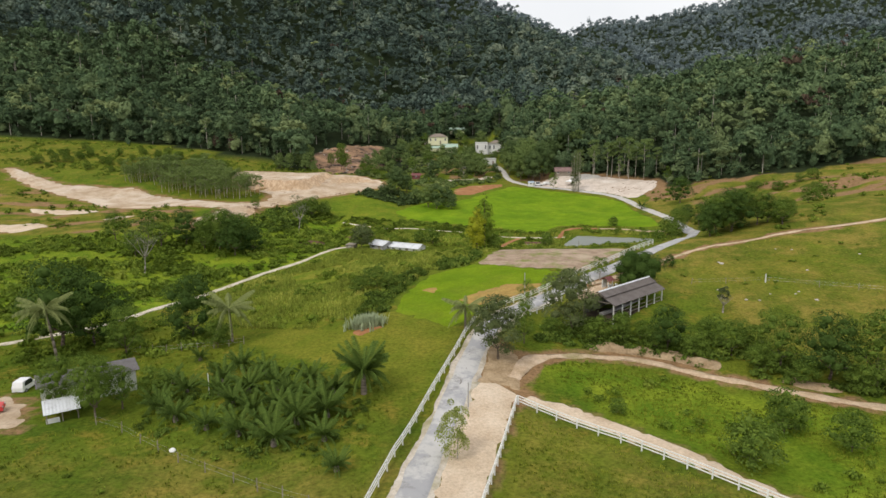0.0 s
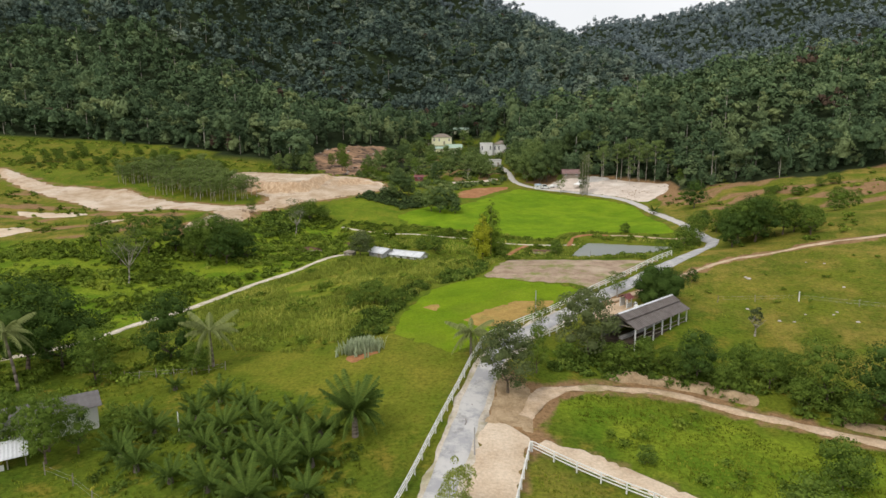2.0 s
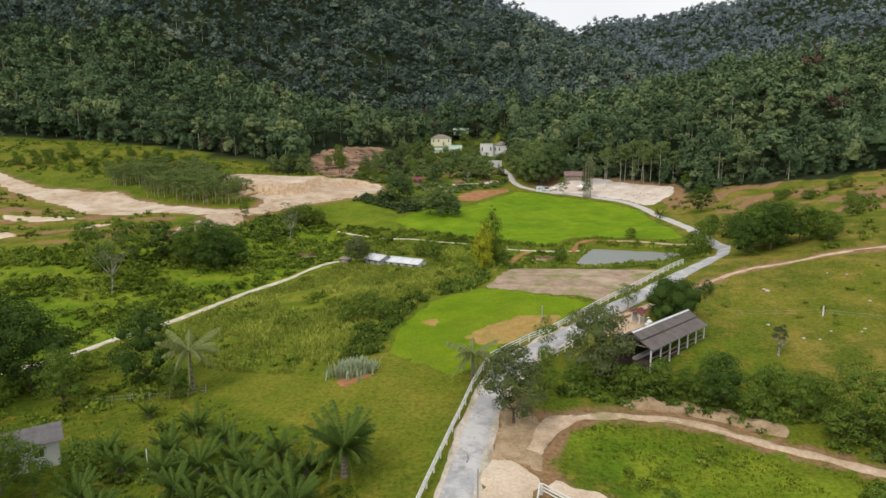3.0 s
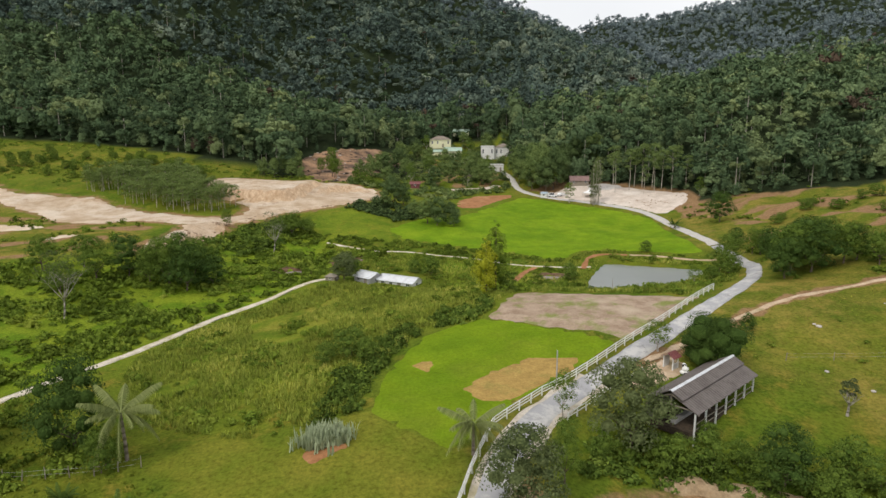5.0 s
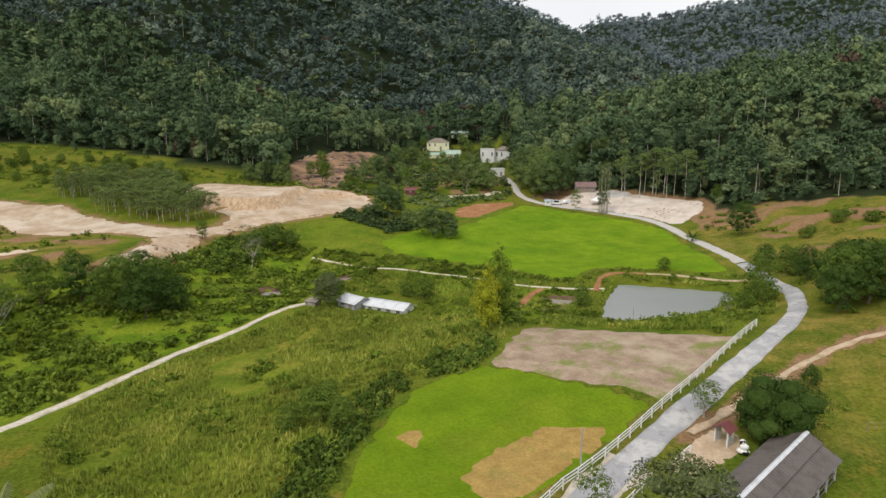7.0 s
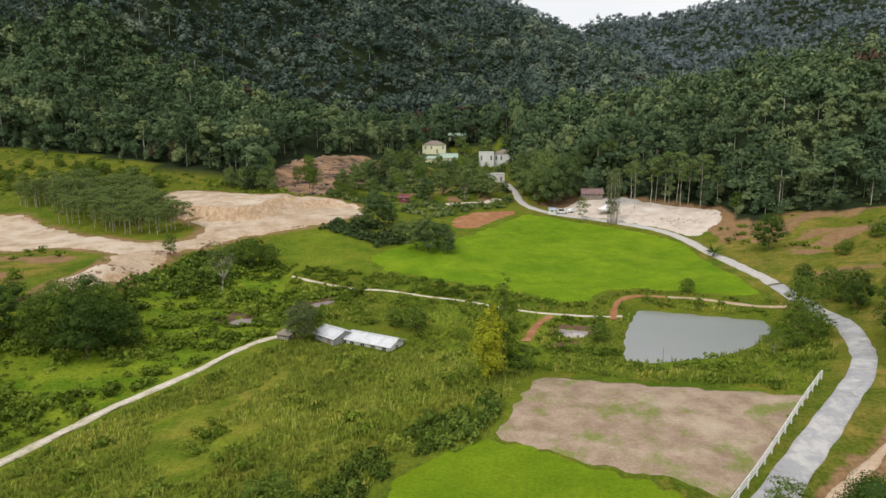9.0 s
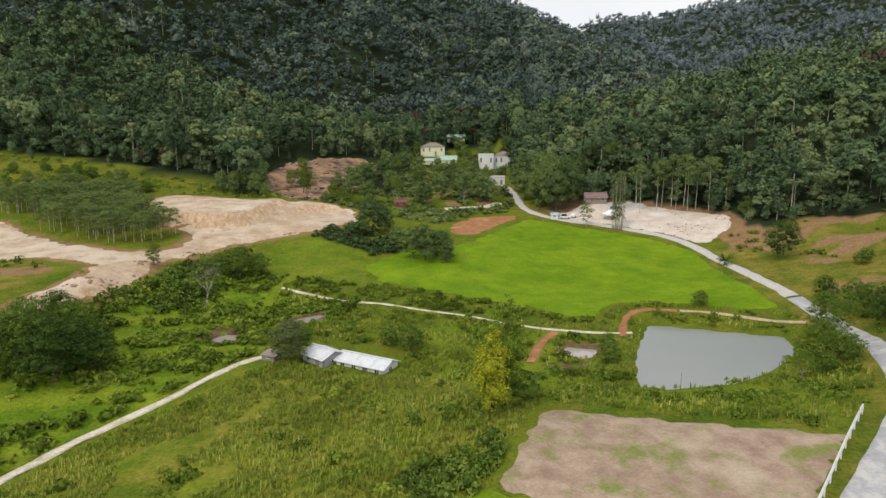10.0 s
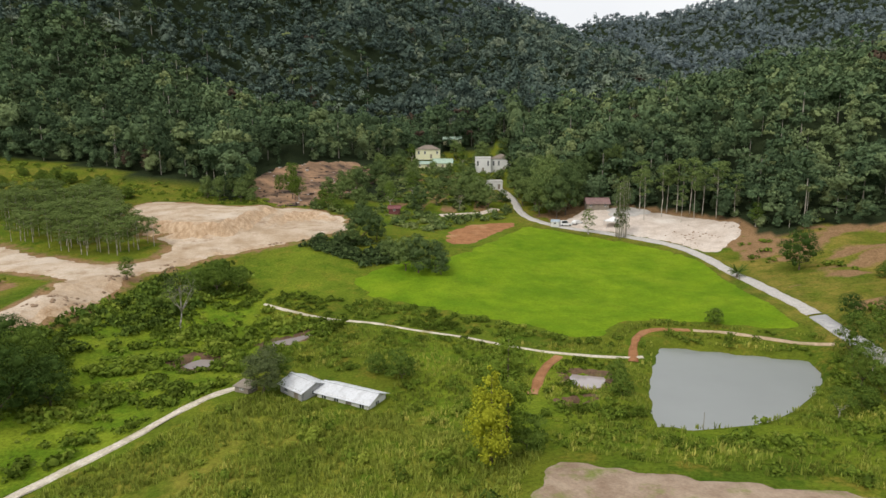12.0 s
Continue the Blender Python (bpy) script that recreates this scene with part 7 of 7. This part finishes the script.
    for k, (x, y, h) in enumerate(((58.4, 180, 7.6), (54.8, 145.2, 7.2), (57.4, 148.6, 9.4), (60.4, 147.4, 10), (63.4, 149.6, 9), (59.2, 153.4, 8.6), (66.6, 148.6, 8), (63, 154, 8.6), (67.4, 183, 6))):
        (D if k % 2 else B)(k, x, y, h, "dark roadside tree by the bend", group="trees by the bend")
    for k, (x, y, h) in enumerate(((66.2, 176.4, 7.4), (66.8, 186, 6.4), (66.2, 194, 5.6), (52, 167.4, 5.8), (67.6, 168, 7.6), (65.4, 160, 8))):
        (B if k % 2 else D)(k, x, y, h, "leafy tree beside the narrow road", group="trees by the bend", wide=.8)
    D(1, 69.2, 149.2, 6.2, "small dark round tree on the pasture's edge")
    for k, (x, y, h) in enumerate(((96, 220, 3.4), (104.6, 219.4, 3.2), (89.2, 220, 2.4), (86.4, 217, 2.8), (119, 226, 4), (110.4, 207, 3), (76, 153, 3), (99, 223, 2.6), (114, 224, 3), (71.4, 147, 2.2))):
        S(k, x, y, h, "green bush on the grazed slope", group="slope bushes", wide=1.2)
    A(0, 57.2, 173.2, 8.4, "thin tree leaning at the pond's corner")
    A(1, 43.4, 157.6, 4.4, "small tree at the pond's edge", wide=1.1)
    S(1, 47.6, 160.2, 3.4, "bush at the pond's edge")
    S(3, 52.6, 163.6, 4.2, "bush by the pond road")
    S(2, 20.6, 168.4, 3.2, "bush between the ponds")
    S(0, 21.2, 173.6, 3.2, "bush between the ponds")
    S(1, 45, 199.4, 3.2, "round bush on the rice bank")
    D(1, 75, 229, 9.2, "round dark tree on the grassy slope", wide=.95)
    B(3, 70.4, 144.6, 6.4, "round tree on the brown slope", wide=.9)
    S(3, 96, 176, 5, "bush on the brown slope")
    S(2, 88, 168, 4.6, "bush on the brown slope")
    # at the yard and along the village road
    for k, (x, y, h) in enumerate(((60.7, 287, 17), (66.5, 290, 18), (70, 288, 18.2), (75.3, 279.5, 17.6), (80.4, 279, 13.5), (63.5, 291, 16), (78, 284, 17), (56, 296, 17), (72.6, 284, 16))):
        P(k, x, y, h, "tall slender tree with a pale trunk at the yard", group="tall trees at the yard", wide=1.25)
    for k, (x, y, h) in enumerate(((43.2, 268.4, 15), (44.8, 268.8, 17.5), (44, 270.4, 16.4), (42.6, 270, 13))):
        set_tree(("plume", k % 2), PLUME[k % 2], x, y, h, "slender many-stemmed tree thinly leaved to the ground", group="slender trees", wide=.9)
    for k, (x, y, h) in enumerate(((54.4, 284, 16.4), (48.6, 289, 14), (69, 281, 15.4), (64.6, 279.6, 12))):
        P(k, x, y, h, "slender pale-stemmed tree standing on the cleared yard", group="tall trees at the yard", wide=.95)
    A(2, 34.9, 273.6, 7.6, "small spreading tree at the yard's edge")
    A(0, 81.5, 266.4, 6.6, "small tree at the yard's corner")
    for k, (x, y, h) in enumerate(((27.8, 293.4, 14.5), (22.4, 297, 15), (31.4, 298, 16), (26.4, 303, 17), (34, 306, 17), (24, 312, 16), (21, 322, 15), (29, 318, 17), (19.8, 335, 14), (26, 330, 16), (37, 318, 16), (21.4, 303.8, 13), (44, 322, 16), (52, 318, 16))):
        (FB if k % 2 else FD)(k, x, y, h, "tall leafy tree beside the village road", group="village trees", wide=.8)
    for k, (x, y, h) in enumerate(((17.8, 312, 11), (17.6, 329, 12), (16.8, 346, 9), (3.6, 338, 8.5), (5, 309, 9), (1, 312, 11), (10.6, 318, 5), (2, 328, 10), (-6, 318, 11), (-14, 312, 10), (-20, 304, 9), (-30, 303, 9), (-40, 296, 8), (-2, 338, 11), (-12, 334, 10), (-24, 322, 9), (-34, 316, 9), (-26, 344, 9),
                                    (-40, 336, 10), (-8, 356, 9), (-18, 360, 8), (-34, 366, 9), (-36, 384, 9), (-32, 400, 9), (-6, 372, 7), (20, 372, 10), (24, 388, 11), (-6, 404, 9), (-10, 420, 10), (4, 412, 11), (16, 408, 11), (-62, 300, 9), (20, 352, 12), (23, 362, 12), (18, 382, 10), (25, 345, 13), (12, 372, 5), (18.6, 356, 8), (-1, 386, 5), (-20, 380, 6), (-28, 378, 6), (-12, 380, 5), (-44, 320, 9), (-48, 334, 8), (-54, 310, 7))):
        (FB, FB, FD, A)[k % 4](k, x, y, h, "garden tree among the village houses", group="garden trees")
    set_tree("bare", bare_tree(700, 12), -5.5, 306, 8, "grey bare tree by the village drive", name="bare_tree")
    # young rubber trees in rows on the cleared slope
    rng = np.random.RandomState(55)
    stand = [(-87, 229.5), (-83, 236), (-84, 244), (-92, 249), (-102, 258), (-109, 268), (-114, 281), (-128, 287), (-150, 277), (-154, 262), (-138, 251.5), (-122, 242.5), (-112, 237.5), (-98, 232)]
    k = 0
    for i in range(26):
        for j in range(18):
            a, b = i * 3.0 - 39, j * 3.6 - 31
            x, y = -118 + a * .9 + b * .42 + rng.uniform(-.7, .7), 256 - a * .42 + b * .9 + rng.uniform(-.7, .7)
            keep = rng.uniform() < .86
            if inside(x, y, stand) > 0 and keep:
                k += 1
                set_tree(("rubber", k % 3), RUBBER[k % 3], x, y, rng.uniform(6.2, 9.0), "young rubber tree with a thin pale trunk", group="rubber trees", wide=rng.uniform(1.0, 1.4))
    for k in range(60):
        x, y = rng.uniform(-205, -118), rng.uniform(266, 304)
        if inside(x, y, stand) < -2 and y < 306 and y > 250 - .1 * (x + 120):
            S(k, x, y, rng.uniform(2.0, 4.4), "bush on the cleared slope", group="slope bushes")
    for k, (x, y, h) in enumerate(((-88, 293, 9), (-84, 298, 10), (-80, 292, 8), (-79, 297, 10), (-94, 297, 8), (-75.6, 289.6, 5), (-82, 305, 11), (-48, 304, 8), (-47, 314, 9), (-46, 324, 9), (-51, 320, 8), (-40, 350, 10), (-42, 358, 10))):
        FB(k, x, y, h, "leafy tree at the rim of the burnt clearing", wide=.8)
    for k, (x, y, h) in enumerate(((-52, 292, 5), (-46, 290, 6), (-42, 286, 5), (-50, 298, 6), (-37, 284, 5), (-55, 306, 5))):
        S(k, x, y, h * .7, "green bush above the diggings", group="slope bushes")
    for k, (x, y, h) in enumerate(((-64.5, 300, 12.5), (-63, 298, 9), (-71, 306, 7))):
        B(k, x, y, h, "tree standing in the burnt clearing", wide=.7)


def plant_palms():
    oil = ((-11.5, 70.8, 5.6, 1.25), (-14.6, 65.6, 4.6, 1.05), (-17.4, 63.8, 4.4, 1.05), (-18.6, 73.8, 3.0, .8), (-22.2, 72.0, 3.2, .9), (-25.2, 70.8, 3.4, .9), (-29.2, 79.0, 2.8, .8), (-25.3, 76.6, 2.4, .75),
           (-29.6, 74.0, 2.9, .8), (-25.6, 67.2, 2.9, .8), (-22.8, 65.4, 2.9, .8), (-32.7, 70.8, 2.8, .8), (-30.6, 63.8, 3.6, .8), (-36.2, 74.4, 2.4, .65), (-36.8, 83.2, 2.0, .55), (-20.4, 66.8, 3.0, .85),
           (-26.4, 62.0, 2.4, .7), (-20.4, 62.6, 2.6, .8), (-15.2, 71.2, 2.8, .8), (-33.6, 66.2, 3.0, .8), (-16.4, 68.6, 3.2, .9), (-20.0, 70.2, 3.0, .85), (-13.6, 60.4, 2.4, .75), (-11.0, 54.6, 1.8, .6), (-28.4, 70.2, 2.6, .75), (-18.4, 59.4, 4.2, 1.0), (-22.6, 61.0, 2.8, .85))
    for k, (x, y, h, s) in enumerate(oil):
        palm(x, y, h, "oil", "large dark oil palm standing above the others" if k == 0 else "young oil palm with arching fronds in the grass", "oil palms", 44 if k == 0 else 29, s * (.95 if k == 0 else .84))
    palm(-58.6, 84.6, 10.2, "coconut", "tall coconut palm with a leaning trunk", "coconut palms", 21, 1.4, .1, name="coconut_palm")
    palm(-35.4, 91.0, 7.4, "coconut", "coconut palm at the meadow's edge", "coconut palms", 21, 1.4, .04, name="coconut_palm")
    palm(.0, 88.6, 4.9, "coconut", "short coconut palm beside the road fence", "coconut palms", 19, 1.1, .03, name="coconut_palm")
    palm(62.0, 231, 5.6, "oil", "palm at the rice field's corner", "oil palms", 18, .8)


def litter(name, seed, poly, count, lo, hi, material, label, category, sticks=False):
    """Loose pieces strewn over a piece of ground: broken wood or rubble."""
    rng = np.random.RandomState(seed)
    p = np.array(poly)
    x, y = rng.uniform(p[:, 0].min(), p[:, 0].max(), count * 5), rng.uniform(p[:, 1].min(), p[:, 1].max(), count * 5)
    ok = (inside(x, y, poly) > .5) & (wave(x, y, 12, seed) > -.1)
    x, y = x[ok][:count], y[ok][:count]
    n = len(x)
    lump = (ICO_V * np.random.RandomState(seed + 1).uniform(.6, 1.2, (len(ICO_V), 1)) * ((1, .12, .12) if sticks else (1, .8, .55)), np.zeros((0, 4), int), ICO_F)
    s_ = rng.uniform(lo, hi, n)
    v, f, _ = lumps(lump, x, y, s_, rng)
    tagged(link_mesh(name, mesh_of(name, v, f), M[material]), label, category, kind="stuff")


def lumps(lump, x, y, size, rng):
    a = rng.uniform(0, 6.28, len(x))
    v0 = lump[0]
    c, s = np.cos(a)[:, None], np.sin(a)[:, None]
    v = np.stack([v0[None, :, 0] * c - v0[None, :, 1] * s, v0[None, :, 0] * s + v0[None, :, 1] * c, np.broadcast_to(v0[None, :, 2], (len(x), len(v0)))], -1) * size[:, None, None] + np.c_[x, y, ground_height(x, y) + .2][:, None]
    return v.reshape(-1, 3), (lump[2][None] + np.arange(len(x))[:, None, None] * len(v0)).reshape(-1, 3), None


plant_trees()
plant_palms()
litter("charred_wood", 81, CLEARING, 190, .5, 2.4, "char_wood", "charred branches strewn over the clearing", "debris", True)
litter("rubble", 82, CLEARING, 60, .2, .9, "rock", "pale rocks on the burnt clearing", "rubble")
litter("rubble", 83, [(-84, 173), (-77, 180), (-72.5, 193), (-75, 205), (-77, 221), (-66, 236), (-50, 249), (-52, 252), (-70, 238), (-80, 222), (-80, 204)], 260, .2, .8, "clod", "brown clods along the edge of the diggings", "rubble")
litter("rubble", 84, [(56, 254), (80, 264), (80, 273), (66, 277), (52, 268)], 60, .12, .4, "clod", "brown earth clods on the yard", "rubble")
# a clump of pale reeds
x, y, _ = (lambda r: (-14.8 + r.normal(0, 1.1, 240), 90.8 + r.normal(0, .7, 240), r))(np.random.RandomState(5))
plant_mass("reeds", TUFTS, np.c_[x, y, ground_height(x, y)], np.c_[np.full(240, 1.3), np.full(240, 1.3), np.full(240, 1.9)], x * 9, (np.arange(240) % 5), np.full(240, .75), M["leaf_pale"], "clump of pale blue-green reeds", "reeds")
plant_low_growth()
plant_forest()
